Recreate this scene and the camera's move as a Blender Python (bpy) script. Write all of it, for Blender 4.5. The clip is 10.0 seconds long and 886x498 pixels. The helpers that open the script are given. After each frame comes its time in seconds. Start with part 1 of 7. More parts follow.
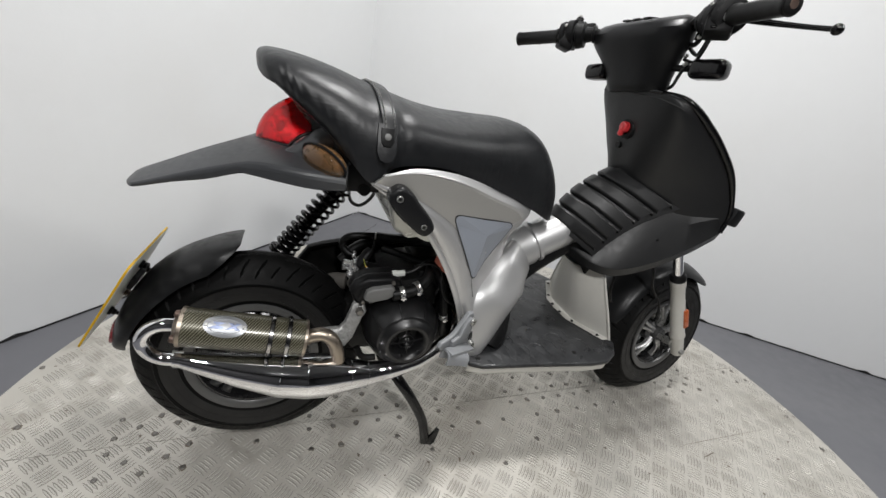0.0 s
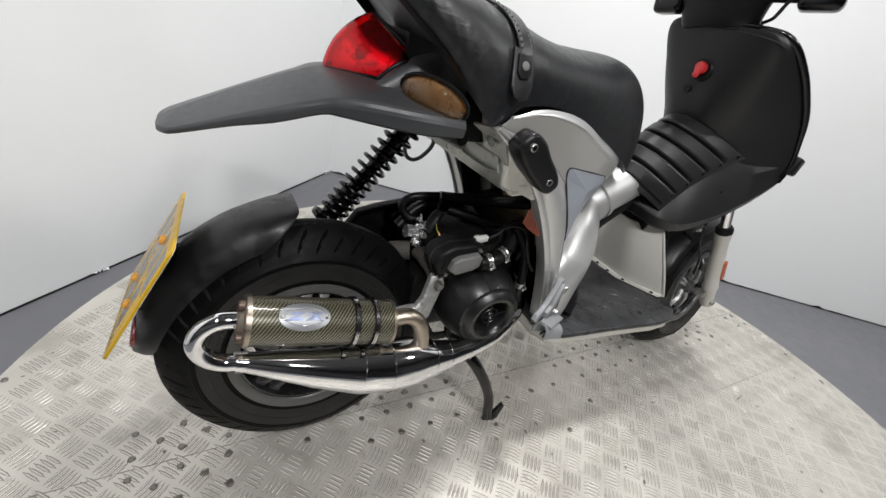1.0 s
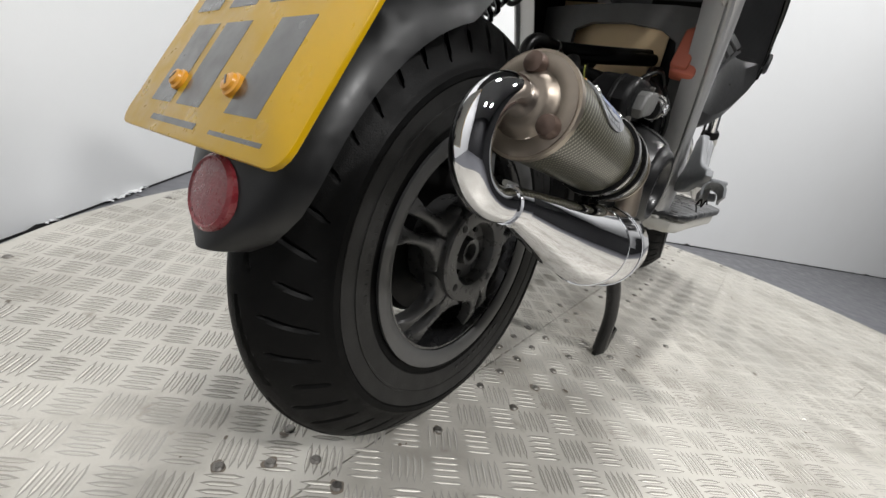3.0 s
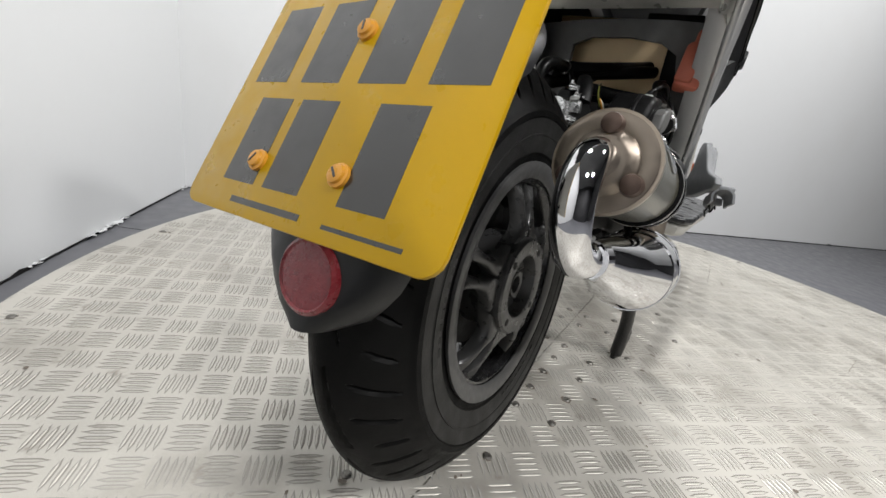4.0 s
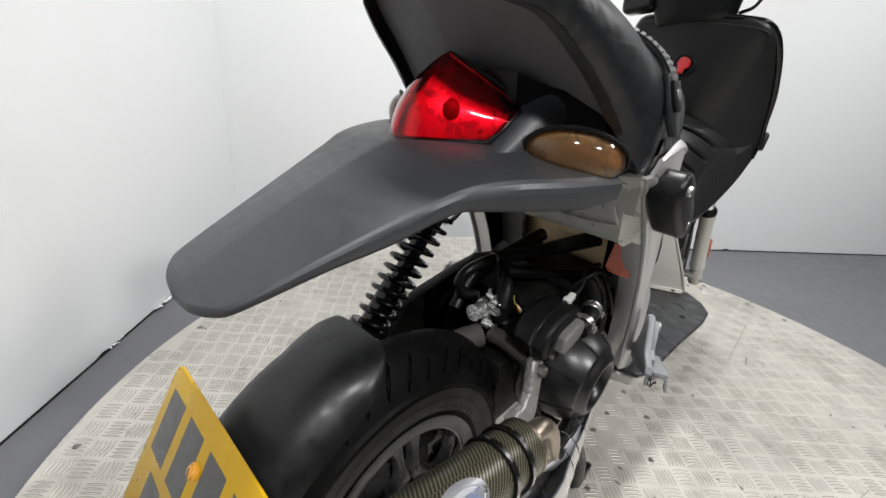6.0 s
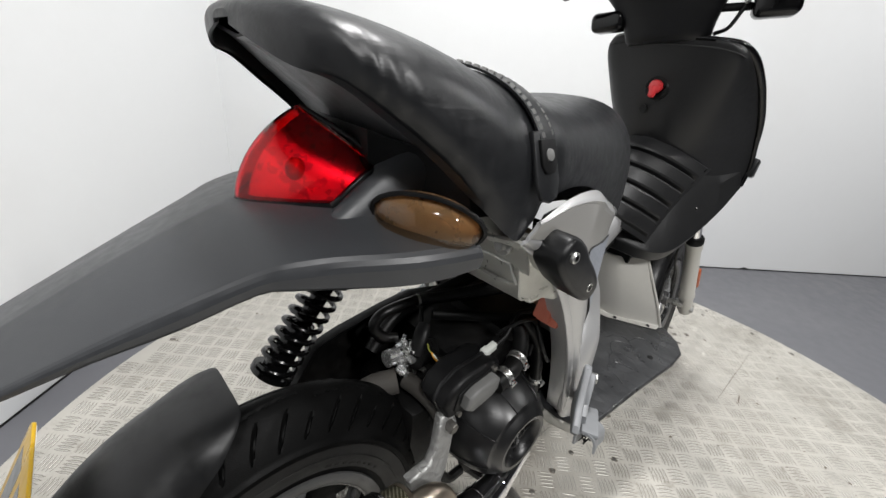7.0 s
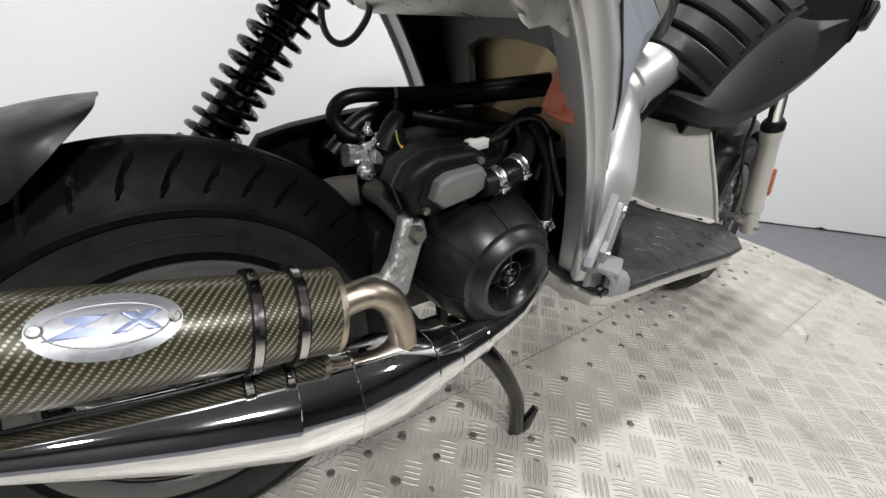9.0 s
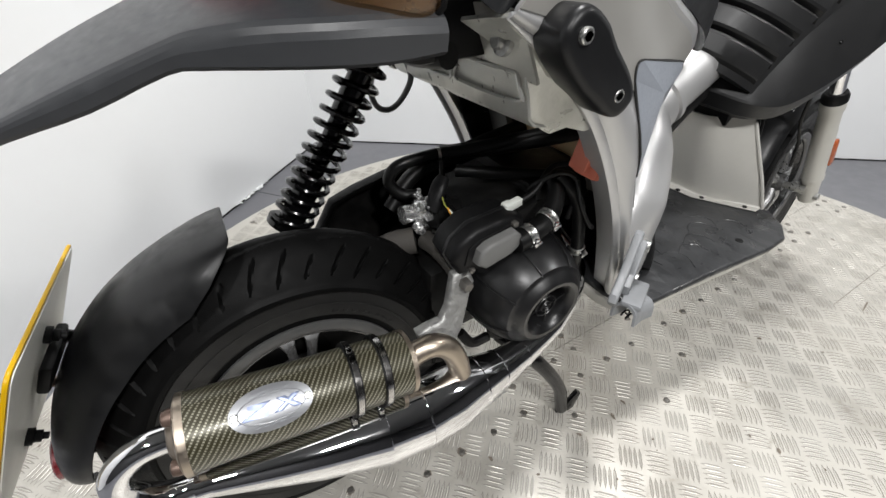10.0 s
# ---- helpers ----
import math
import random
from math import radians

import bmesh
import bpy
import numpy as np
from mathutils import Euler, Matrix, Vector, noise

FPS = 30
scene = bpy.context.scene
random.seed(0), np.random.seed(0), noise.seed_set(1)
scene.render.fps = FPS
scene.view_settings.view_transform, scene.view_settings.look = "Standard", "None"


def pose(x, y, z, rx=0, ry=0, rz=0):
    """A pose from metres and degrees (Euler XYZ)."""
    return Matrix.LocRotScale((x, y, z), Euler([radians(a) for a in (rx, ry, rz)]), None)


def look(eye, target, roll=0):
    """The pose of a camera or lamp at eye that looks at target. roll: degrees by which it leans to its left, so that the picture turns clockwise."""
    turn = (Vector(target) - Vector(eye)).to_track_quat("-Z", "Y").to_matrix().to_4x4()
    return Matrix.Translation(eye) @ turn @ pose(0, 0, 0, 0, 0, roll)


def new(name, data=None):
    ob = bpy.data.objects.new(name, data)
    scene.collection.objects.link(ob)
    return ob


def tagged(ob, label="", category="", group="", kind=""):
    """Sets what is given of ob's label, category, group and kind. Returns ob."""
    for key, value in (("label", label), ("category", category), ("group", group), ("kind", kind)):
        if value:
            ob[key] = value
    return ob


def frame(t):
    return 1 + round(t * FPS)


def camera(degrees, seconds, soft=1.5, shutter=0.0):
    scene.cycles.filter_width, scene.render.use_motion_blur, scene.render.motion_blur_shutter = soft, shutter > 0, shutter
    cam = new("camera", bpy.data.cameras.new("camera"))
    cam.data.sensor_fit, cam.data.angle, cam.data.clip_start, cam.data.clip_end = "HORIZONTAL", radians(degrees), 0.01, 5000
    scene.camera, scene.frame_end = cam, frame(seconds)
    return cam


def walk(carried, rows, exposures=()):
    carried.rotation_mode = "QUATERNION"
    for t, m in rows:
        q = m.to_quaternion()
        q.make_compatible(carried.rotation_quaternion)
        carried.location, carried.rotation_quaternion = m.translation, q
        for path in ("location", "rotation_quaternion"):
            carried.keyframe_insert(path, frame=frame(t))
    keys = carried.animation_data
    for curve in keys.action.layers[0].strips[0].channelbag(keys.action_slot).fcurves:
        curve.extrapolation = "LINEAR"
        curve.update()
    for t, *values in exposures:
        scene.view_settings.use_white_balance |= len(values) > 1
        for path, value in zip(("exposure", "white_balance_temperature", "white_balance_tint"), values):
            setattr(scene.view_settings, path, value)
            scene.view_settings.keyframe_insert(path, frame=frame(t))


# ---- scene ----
cam = camera(95.3, 10.0)
PATH = [
    (0, (0.141, -0.83, 0.942), (0.84, 0.825, 0.063), 11.4),
    (0.5, (0.008, -0.745, 0.917), (0.858, 0.805, -0.018), 13.2),
    (1, (-0.07, -0.619, 0.834), (0.891, 0.826, -0.161), 14.1),
    (1.5, (-0.137, -0.478, 0.741), (0.94, 0.869, -0.272), 14.4),
    (2, (-0.132, -0.42, 0.689), (1.068, 0.844, -0.292), 14.3),
    (2.5, (-0.185, -0.381, 0.557), (1.177, 0.794, -0.318), 14.3),
    (3, (-0.309, -0.283, 0.402), (1.239, 0.78, -0.288), 14.0),
    (3.2, (-0.334, -0.247, 0.38), (1.276, 0.765, -0.24), 13.5),
    (4.3, (-0.35, -0.201, 0.497), (1.241, 0.765, -0.237), 9.9),
    (4.5, (-0.338, -0.195, 0.557), (1.224, 0.777, -0.226), 9.3),
    (5, (-0.3, -0.22, 0.654), (1.177, 0.809, -0.218), 7.6),
    (5.5, (-0.236, -0.267, 0.727), (1.183, 0.838, -0.15), 6.8),
    (6, (-0.187, -0.292, 0.807), (1.177, 0.892, -0.052), 6.6),
    (7.3, (0.004, -0.386, 0.87), (1.241, 0.91, -0.02), 6.8),
    (7.5, (0.016, -0.401, 0.847), (1.23, 0.9, -0.066), 7.3),
    (8, (0.035, -0.439, 0.724), (1.2, 0.888, -0.215), 7.8),
    (8.5, (0.057, -0.423, 0.611), (1.189, 0.925, -0.338), 8.0),
    (9, (0.068, -0.419, 0.601), (1.155, 0.936, -0.39), 7.4),
    (9.5, (0.072, -0.44, 0.668), (1.076, 0.924, -0.396), 4.8),
    (10, (0.065, -0.42, 0.764), (0.852, 0.928, -0.487), -1.0),
]
EXPOSURES = [(0, -0.19), (0.5, -0.11), (1, 0.04), (2, 0.17), (3, 0.17), (5, 0.12), (6, 0.12), (7.5, 0.15), (8, 0.19), (9, 0.22), (10, 0.28)]
walk(cam, [(t, look(eye, target, roll)) for t, eye, target, roll in PATH], EXPOSURES)

# ---- light: a bright white studio bay lit by ceiling panels ----
world = bpy.data.worlds.new("world")
scene.world = world
world.use_nodes = True
world.node_tree.nodes["Background"].inputs[0].default_value = (0.9, 0.95, 1.0, 1)
world.node_tree.nodes["Background"].inputs[1].default_value = 0.1


def lamp(name, at, target, size_x, size_y, watts, color):
    data = bpy.data.lights.new(name, "AREA")
    data.shape, data.size, data.size_y, data.energy, data.color = "RECTANGLE", size_x, size_y, watts, color
    ob = new(name, data)
    ob.matrix_world = look(at, target)
    return ob


WHITE = (1.0, 0.992, 0.985)
lamp("ceiling_panel_light", (0.80, 0.12, 2.75), (0.80, 0.10, 0), 0.30, 0.26, 54, WHITE)
lamp("ceiling_panel_light", (-0.75, -1.5, 2.75), (-0.6, -0.9, 0), 0.22, 0.26, 34, WHITE)
lamp("ceiling_panel_light", (2.7, -1.5, 2.75), (2.9, -1.2, 0), 0.26, 0.22, 36, WHITE)
lamp("ceiling_panel_light", (0.3, -2.6, 2.75), (0.3, -1.8, 0), 0.26, 0.22, 68, WHITE)

# ---- materials ----
def material(name, base, rough=0.5, metal=0.0, scale=60.0, vary=0.15, bump=0.0, bump_scale=400.0, coat=0.0, rough_vary=0.1, second=None, blotch=0.0, blotch_scale=4.0, spec=0.5):
    """Principled surface whose colour and gloss drift at a fine and a coarse scale, with a fine relief."""
    m = bpy.data.materials.new(name)
    m.use_nodes = True
    nt = m.node_tree
    b = nt.nodes["Principled BSDF"]
    b.inputs["Metallic"].default_value = metal
    b.inputs["Coat Weight"].default_value = coat
    b.inputs["Coat Roughness"].default_value = 0.08
    b.inputs["Specular IOR Level"].default_value = spec
    geo = nt.nodes.new("ShaderNodeNewGeometry")
    n1 = nt.nodes.new("ShaderNodeTexNoise")
    n1.inputs["Scale"].default_value, n1.inputs["Detail"].default_value = scale, 6
    n2 = nt.nodes.new("ShaderNodeTexNoise")
    n2.inputs["Scale"].default_value, n2.inputs["Detail"].default_value = blotch_scale, 4
    for n in (n1, n2):
        nt.links.new(geo.outputs["Position"], n.inputs["Vector"])
    r1 = nt.nodes.new("ShaderNodeMix")
    r1.data_type = "RGBA"
    lo = [c * (1 - vary) for c in base]
    hi = [min(1.0, c * (1 + vary)) for c in base]
    r1.inputs["A"].default_value, r1.inputs["B"].default_value = (*lo, 1), (*hi, 1)
    nt.links.new(n1.outputs["Fac"], r1.inputs["Factor"])
    ramp = nt.nodes.new("ShaderNodeMapRange")
    ramp.inputs["From Min"].default_value, ramp.inputs["From Max"].default_value = 0.5, 0.75
    ramp.inputs["To Max"].default_value = blotch
    nt.links.new(n2.outputs["Fac"], ramp.inputs["Value"])
    r2 = nt.nodes.new("ShaderNodeMix")
    r2.data_type = "RGBA"
    r2.inputs["B"].default_value = (*(second or base), 1)
    nt.links.new(r1.outputs["Result"], r2.inputs["A"])
    nt.links.new(ramp.outputs["Result"], r2.inputs["Factor"])
    nt.links.new(r2.outputs["Result"], b.inputs["Base Color"])
    rr = nt.nodes.new("ShaderNodeMapRange")
    rr.inputs["From Min"].default_value, rr.inputs["From Max"].default_value = 0.3, 0.7
    rr.inputs["To Min"].default_value, rr.inputs["To Max"].default_value = max(0.02, rough - rough_vary), min(1, rough + rough_vary)
    nt.links.new(n1.outputs["Fac"], rr.inputs["Value"])
    nt.links.new(rr.outputs["Result"], b.inputs["Roughness"])
    if bump:
        n3 = nt.nodes.new("ShaderNodeTexNoise")
        n3.inputs["Scale"].default_value, n3.inputs["Detail"].default_value = bump_scale, 3
        nt.links.new(geo.outputs["Position"], n3.inputs["Vector"])
        bp = nt.nodes.new("ShaderNodeBump")
        bp.inputs["Strength"].default_value, bp.inputs["Distance"].default_value = bump, 0.001
        nt.links.new(n3.outputs["Fac"], bp.inputs["Height"])
        nt.links.new(bp.outputs["Normal"], b.inputs["Normal"])
    return m


WALL = material("white_wall_paint", (0.735, 0.745, 0.750), 0.55, 0, 25, 0.015, 0.15, 90, second=(0.69, 0.69, 0.685), blotch=0.45, blotch_scale=1.7)
GREYFLOOR = material("grey_floor_paint", (0.135, 0.137, 0.15), 0.42, 0, 18, 0.10, 0.2, 60, second=(0.17, 0.17, 0.18), blotch=0.5, blotch_scale=2.5)
# near-black puts the darkness of an unlit room into the wall colour
DARKWALL = material("unlit_wall_black", (0.016, 0.016, 0.018), 0.7, 0, 20, 0.1)
# ceiling tone chosen to darken what chrome and black parts reflect
CEIL = material("unseen_ceiling_dark", (0.11, 0.11, 0.11), 0.8, 0, 20, 0.03)
# near-black whose colour stands in for the shade inside gaps, cracks and holes
GAPDARK = material("gap_and_hole_dark", (0.03, 0.03, 0.03), 0.9, 0, 40, 0.4)
DECK = material("worn_aluminium", (0.53, 0.511, 0.466), 0.50, 0.45, 14, 0.10, 0.25, 260, second=(0.33, 0.31, 0.28), blotch=0.5, blotch_scale=2.2, rough_vary=0.12)
STEEL = material("zinc_steel", (0.55, 0.55, 0.53), 0.32, 0.95, 200, 0.15)
OLDSTEEL = material("dull_cast_alloy", (0.33, 0.33, 0.32), 0.46, 0.6, 120, 0.35, 0.9, 160)
PLASTIC = material("satin_black_plastic", (0.0090, 0.0092, 0.0098), 0.35, 0, 90, 0.15, 0.03, 1400, rough_vary=0.03, spec=0.24)
GRAINED = material("grained_black_plastic", (0.0118, 0.0120, 0.0126), 0.42, 0, 90, 0.15, 0.08, 1400, rough_vary=0.05, spec=0.36)
MATTE = material("matte_black_plastic", (0.0055, 0.0055, 0.0058), 0.46, 0, 90, 0.2, 0.1, 900, spec=0.19)
GLOSSBLACK = material("gloss_black_plastic", (0.003, 0.003, 0.0033), 0.18, 0, 60, 0.1, spec=0.35)
ENGINE = material("engine_black", (0.0026, 0.0026, 0.0026), 0.48, 0, 60, 0.4, 0.4, 500, second=(0.009, 0.008, 0.007), blotch=0.5, blotch_scale=20, spec=0.25)
GREYPART = material("mid_grey_plastic", (0.13, 0.13, 0.126), 0.5, 0, 80, 0.15, 0.2, 700)
RUBBER = material("tyre_rubber", (0.0032, 0.0032, 0.0032), 0.5, 0, 50, 0.25, 0.3, 800, second=(0.006, 0.0058, 0.0056), blotch=0.35, blotch_scale=9, spec=0.09)
HOSE = material("hose_rubber", (0.004, 0.004, 0.004), 0.42, 0, 60, 0.2, spec=0.3)
MAT = material("rubber_mat", (0.020, 0.0206, 0.0218), 0.33, 0, 30, 0.4, 0.6, 160, second=(0.055, 0.056, 0.058), blotch=0.5, blotch_scale=14, spec=0.35)
SILVER = material("silver_paint", (0.53, 0.53, 0.53), 0.42, 0.68, 40, 0.02, coat=0.3, rough_vary=0.01)
SILVERGREY = material("champagne_silver", (0.42, 0.41, 0.385), 0.34, 0.45, 300, 0.02, coat=0.25, rough_vary=0.02)
BLUEGREY = material("blue_grey_plastic", (0.31, 0.335, 0.38), 0.38, 0.3, 300, 0.05)
RAWSHEET = material("unpainted_pressed_sheet", (0.525, 0.525, 0.488), 0.34, 0.5, 60, 0.15, 0.2, 300, second=(0.20, 0.20, 0.18), blotch=0.6, blotch_scale=16)
PUTTY = material("pale_grey_plastic", (0.50, 0.49, 0.455), 0.5, 0.15, 90, 0.05, 0.2, 700)
CHROME = material("chrome", (0.80, 0.80, 0.815), 0.04, 1.0, 30, 0.03, rough_vary=0.02)
TITAN = material("brushed_stainless", (0.42, 0.36, 0.295), 0.38, 1.0, 200, 0.1)
CAPSTEEL = material("dark_stainless", (0.27, 0.23, 0.19), 0.40, 0.9, 120, 0.2, second=(0.15, 0.12, 0.10), blotch=0.6, blotch_scale=30)
RUST = material("heat_browned_steel", (0.12, 0.082, 0.066), 0.42, 0.6, 120, 0.35)
ALLOY = material("machined_alloy", (0.42, 0.42, 0.42), 0.34, 0.85, 200, 0.1)
RIMBLACK = material("rim_black", (0.012, 0.012, 0.0128), 0.24, 0, 60, 0.2, coat=0.6, spec=0.5)
RIMGREY = material("rim_grey", (0.10, 0.10, 0.099), 0.42, 0.4, 120, 0.15)
DARKRED = material("dark_red_reflector", (0.20, 0.018, 0.024), 0.3, 0, 200, 0.25, 0.5, 600, coat=0.3)
ORANGE = material("orange_reflector", (0.42, 0.10, 0.03), 0.3, 0, 200, 0.1, coat=0.4)
REDPLASTIC = material("red_brown_plastic", (0.56, 0.155, 0.095), 0.5, 0, 60, 0.1, 0.1, 400)
KEYRED = material("red_key_plastic", (0.55, 0.03, 0.035), 0.35, 0, 60, 0.05)
YELLOW = material("yellow_plate", (0.48, 0.285, 0.0003), 0.34, 0, 60, 0.03, coat=0.14, spec=0.22)
INK = material("plate_ink", (0.018, 0.018, 0.017), 0.35, 0, 60, 0.1, coat=0.6)
YWIRE = material("green_yellow_wire", (0.34, 0.36, 0.08), 0.4, 0, 60, 0.2)
YCAP = material("yellow_screw_cap", (0.66, 0.30, 0.03), 0.35, 0, 90, 0.15)
TAN = material("tan_board", (0.84, 0.64, 0.38), 0.7, 0, 40, 0.06)
WHITEPLASTIC = material("white_plastic", (0.62, 0.64, 0.60), 0.4, 0, 40, 0.05)
BADGE = material("aluminium_badge", (0.40, 0.41, 0.43), 0.45, 0.8, 300, 0.05)
BLUEINK = material("blue_badge_ink", (0.30, 0.35, 0.52), 0.35, 0.4, 90, 0.2)


def add_relief(m, scale, strength, distance, stretch=(1, 1, 1), kind="VORONOI"):
    """A second, coarser relief laid over a material's own."""
    nt = m.node_tree
    b = nt.nodes["Principled BSDF"]
    geo = nt.nodes.new("ShaderNodeNewGeometry")
    mp = nt.nodes.new("ShaderNodeMapping")
    mp.inputs["Scale"].default_value = stretch
    nt.links.new(geo.outputs["Position"], mp.inputs["Vector"])
    if kind == "VORONOI":
        tx = nt.nodes.new("ShaderNodeTexVoronoi")
        tx.feature = "DISTANCE_TO_EDGE"
        out = "Distance"
    else:
        tx = nt.nodes.new("ShaderNodeTexNoise")
        tx.inputs["Detail"].default_value = 2
        tx.inputs["Distortion"].default_value = 1.2
        out = "Fac"
    tx.inputs["Scale"].default_value = scale
    nt.links.new(mp.outputs["Vector"], tx.inputs["Vector"])
    bp = nt.nodes.new("ShaderNodeBump")
    bp.inputs["Strength"].default_value, bp.inputs["Distance"].default_value = strength, distance
    nt.links.new(tx.outputs[out], bp.inputs["Height"])
    old = b.inputs["Normal"].links
    if old:
        nt.links.new(old[0].from_socket, bp.inputs["Normal"])
    nt.links.new(bp.outputs["Normal"], b.inputs["Normal"])


def add_stain(m, scale, lo, hi, color, weight):
    """Patches of another colour with soft ragged edges, laid over a material's own colour."""
    nt = m.node_tree
    b = nt.nodes["Principled BSDF"]
    geo = nt.nodes.new("ShaderNodeNewGeometry")
    tx = nt.nodes.new("ShaderNodeTexNoise")
    tx.inputs["Scale"].default_value, tx.inputs["Detail"].default_value, tx.inputs["Roughness"].default_value = scale, 6, 0.62
    nt.links.new(geo.outputs["Position"], tx.inputs["Vector"])
    ramp = nt.nodes.new("ShaderNodeMapRange")
    for k, v in zip(("From Min", "From Max", "To Min", "To Max"), (lo, hi, 0.0, weight)):
        ramp.inputs[k].default_value = v
    nt.links.new(tx.outputs["Fac"], ramp.inputs["Value"])
    mix = nt.nodes.new("ShaderNodeMix")
    mix.data_type = "RGBA"
    base = b.inputs["Base Color"]
    mix.inputs[7].default_value = (*color, 1)
    nt.links.new(ramp.outputs["Result"], mix.inputs[0])
    nt.links.new(base.links[0].from_socket, mix.inputs[6])
    nt.links.new(mix.outputs[2], base)


add_stain(DECK, 5.0, 0.52, 0.66, (0.27, 0.25, 0.215), 0.55)
add_stain(DECK, 23.0, 0.60, 0.72, (0.20, 0.17, 0.135), 0.6)
LEATHER = material("black_vinyl", (0.0080, 0.0086, 0.0098), 0.42, 0, 70, 0.15, 0.06, 900, rough_vary=0.06, spec=0.48)
add_relief(OLDSTEEL, 60, 0.9, 0.004, (1, 1, 1), "NOISE")
add_relief(MAT, 22, 0.55, 0.006, (1.0, 0.7, 1))
add_relief(MAT, 9, 0.35, 0.006, (1, 1, 1), "NOISE")
add_relief(LEATHER, 26, 0.16, 0.003, (0.5, 1.0, 2.0), "NOISE")
add_relief(LEATHER, 13, 0.28, 0.004, (1, 1, 1), "NOISE")
add_relief(LEATHER, 38, 0.18, 0.0018, (1.7, 1, 0.8))
add_relief(LEATHER, 150, 0.13, 0.0009, (1, 1, 1.6))


def carbon_material():
    m = bpy.data.materials.new("carbon_kevlar_weave")
    m.use_nodes = True
    nt = m.node_tree
    b = nt.nodes["Principled BSDF"]
    tc = nt.nodes.new("ShaderNodeTexCoord")
    mp = nt.nodes.new("ShaderNodeMapping")
    mp.inputs["Rotation"].default_value = (0, 0, radians(-58))
    nt.links.new(tc.outputs["UV"], mp.inputs["Vector"])
    waves = []
    for axis, scale in (("X", 72.0), ("Y", 130.0)):
        w = nt.nodes.new("ShaderNodeTexWave")
        w.wave_type, w.bands_direction, w.wave_profile = "BANDS", axis, "SIN"
        w.inputs["Scale"].default_value, w.inputs["Distortion"].default_value = scale, 0.0
        nt.links.new(mp.outputs["Vector"], w.inputs["Vector"])
        r = nt.nodes.new("ShaderNodeMapRange")
        r.inputs["From Min"].default_value, r.inputs["From Max"].default_value = (0.5, 0.85) if axis == "X" else (0.1, 0.8)
        r.inputs["To Min"].default_value = 0.0 if axis == "X" else 0.15
        nt.links.new(w.outputs["Fac"], r.inputs["Value"])
        waves.append(r)
    both = nt.nodes.new("ShaderNodeMath")
    both.operation = "MULTIPLY"
    nt.links.new(waves[0].outputs["Result"], both.inputs[0])
    nt.links.new(waves[1].outputs["Result"], both.inputs[1])
    mix = nt.nodes.new("ShaderNodeMix")
    mix.data_type = "RGBA"
    mix.inputs["A"].default_value, mix.inputs["B"].default_value = (0.036, 0.032, 0.015, 1), (0.29, 0.278, 0.215, 1)
    nt.links.new(both.outputs["Value"], mix.inputs["Factor"])
    nt.links.new(mix.outputs["Result"], b.inputs["Base Color"])
    b.inputs["Roughness"].default_value = 0.35
    b.inputs["Metallic"].default_value = 0.3
    b.inputs["Coat Weight"].default_value = 0.35
    b.inputs["Coat Roughness"].default_value = 0.15
    return m


CARBON = carbon_material()
PANGREY = material("seat_pan_grey", (0.12, 0.12, 0.122), 0.42, 0, 60, 0.12, 0.2, 700, spec=0.4)
BULK = material("bulkhead_black", (0.15, 0.15, 0.147), 0.55, 0, 40, 0.3, 0.2, 400, second=(0.13, 0.125, 0.115), blotch=0.5, blotch_scale=18, spec=0.35)
HUBGREY = material("hub_dark_grey", (0.072, 0.072, 0.072), 0.32, 0.35, 90, 0.15, second=(0.09, 0.088, 0.084), blotch=0.4, blotch_scale=30)
SIDEWALL = material("dusty_sidewall_rubber", (0.0115, 0.0113, 0.011), 0.5, 0, 40, 0.3, 0.3, 500, second=(0.024, 0.0235, 0.0225), blotch=0.6, blotch_scale=14, spec=0.3)
# grime and the bars' shaded edge together in one colour
BARGRIMESHADE = material("tread_bar_grime_shade", (0.24, 0.225, 0.20), 0.65, 0.15, 30, 0.3, second=(0.45, 0.44, 0.41), blotch=1.0, blotch_scale=4)
STAIN = material("dark_deck_stain", (0.15, 0.125, 0.10), 0.6, 0.1, 60, 0.35)
SHINE = material("polished_black", (0.008, 0.008, 0.0085), 0.33, 0, 60, 0.15, 0.05, 300, rough_vary=0.06)
PEGPAINT = material("peg_paint", (0.185, 0.192, 0.20), 0.55, 0.1, 90, 0.12, 0.05, 700, 0.0, 0.15, (0.22, 0.215, 0.21), 0.25, 60)
PLATEBACK = material("pale_plate_back", (0.66, 0.66, 0.62), 0.4, 0, 50, 0.05)
RIVETSTEEL = material("grimy_screw_steel", (0.20, 0.19, 0.175), 0.4, 0.8, 200, 0.3)
TAILPLASTIC = material("grained_grey_black_plastic", (0.030, 0.0318, 0.035), 0.42, 0, 90, 0.15, 0.12, 900, second=(0.040, 0.042, 0.045), blotch=0.4, blotch_scale=12, rough_vary=0.06, spec=0.55)


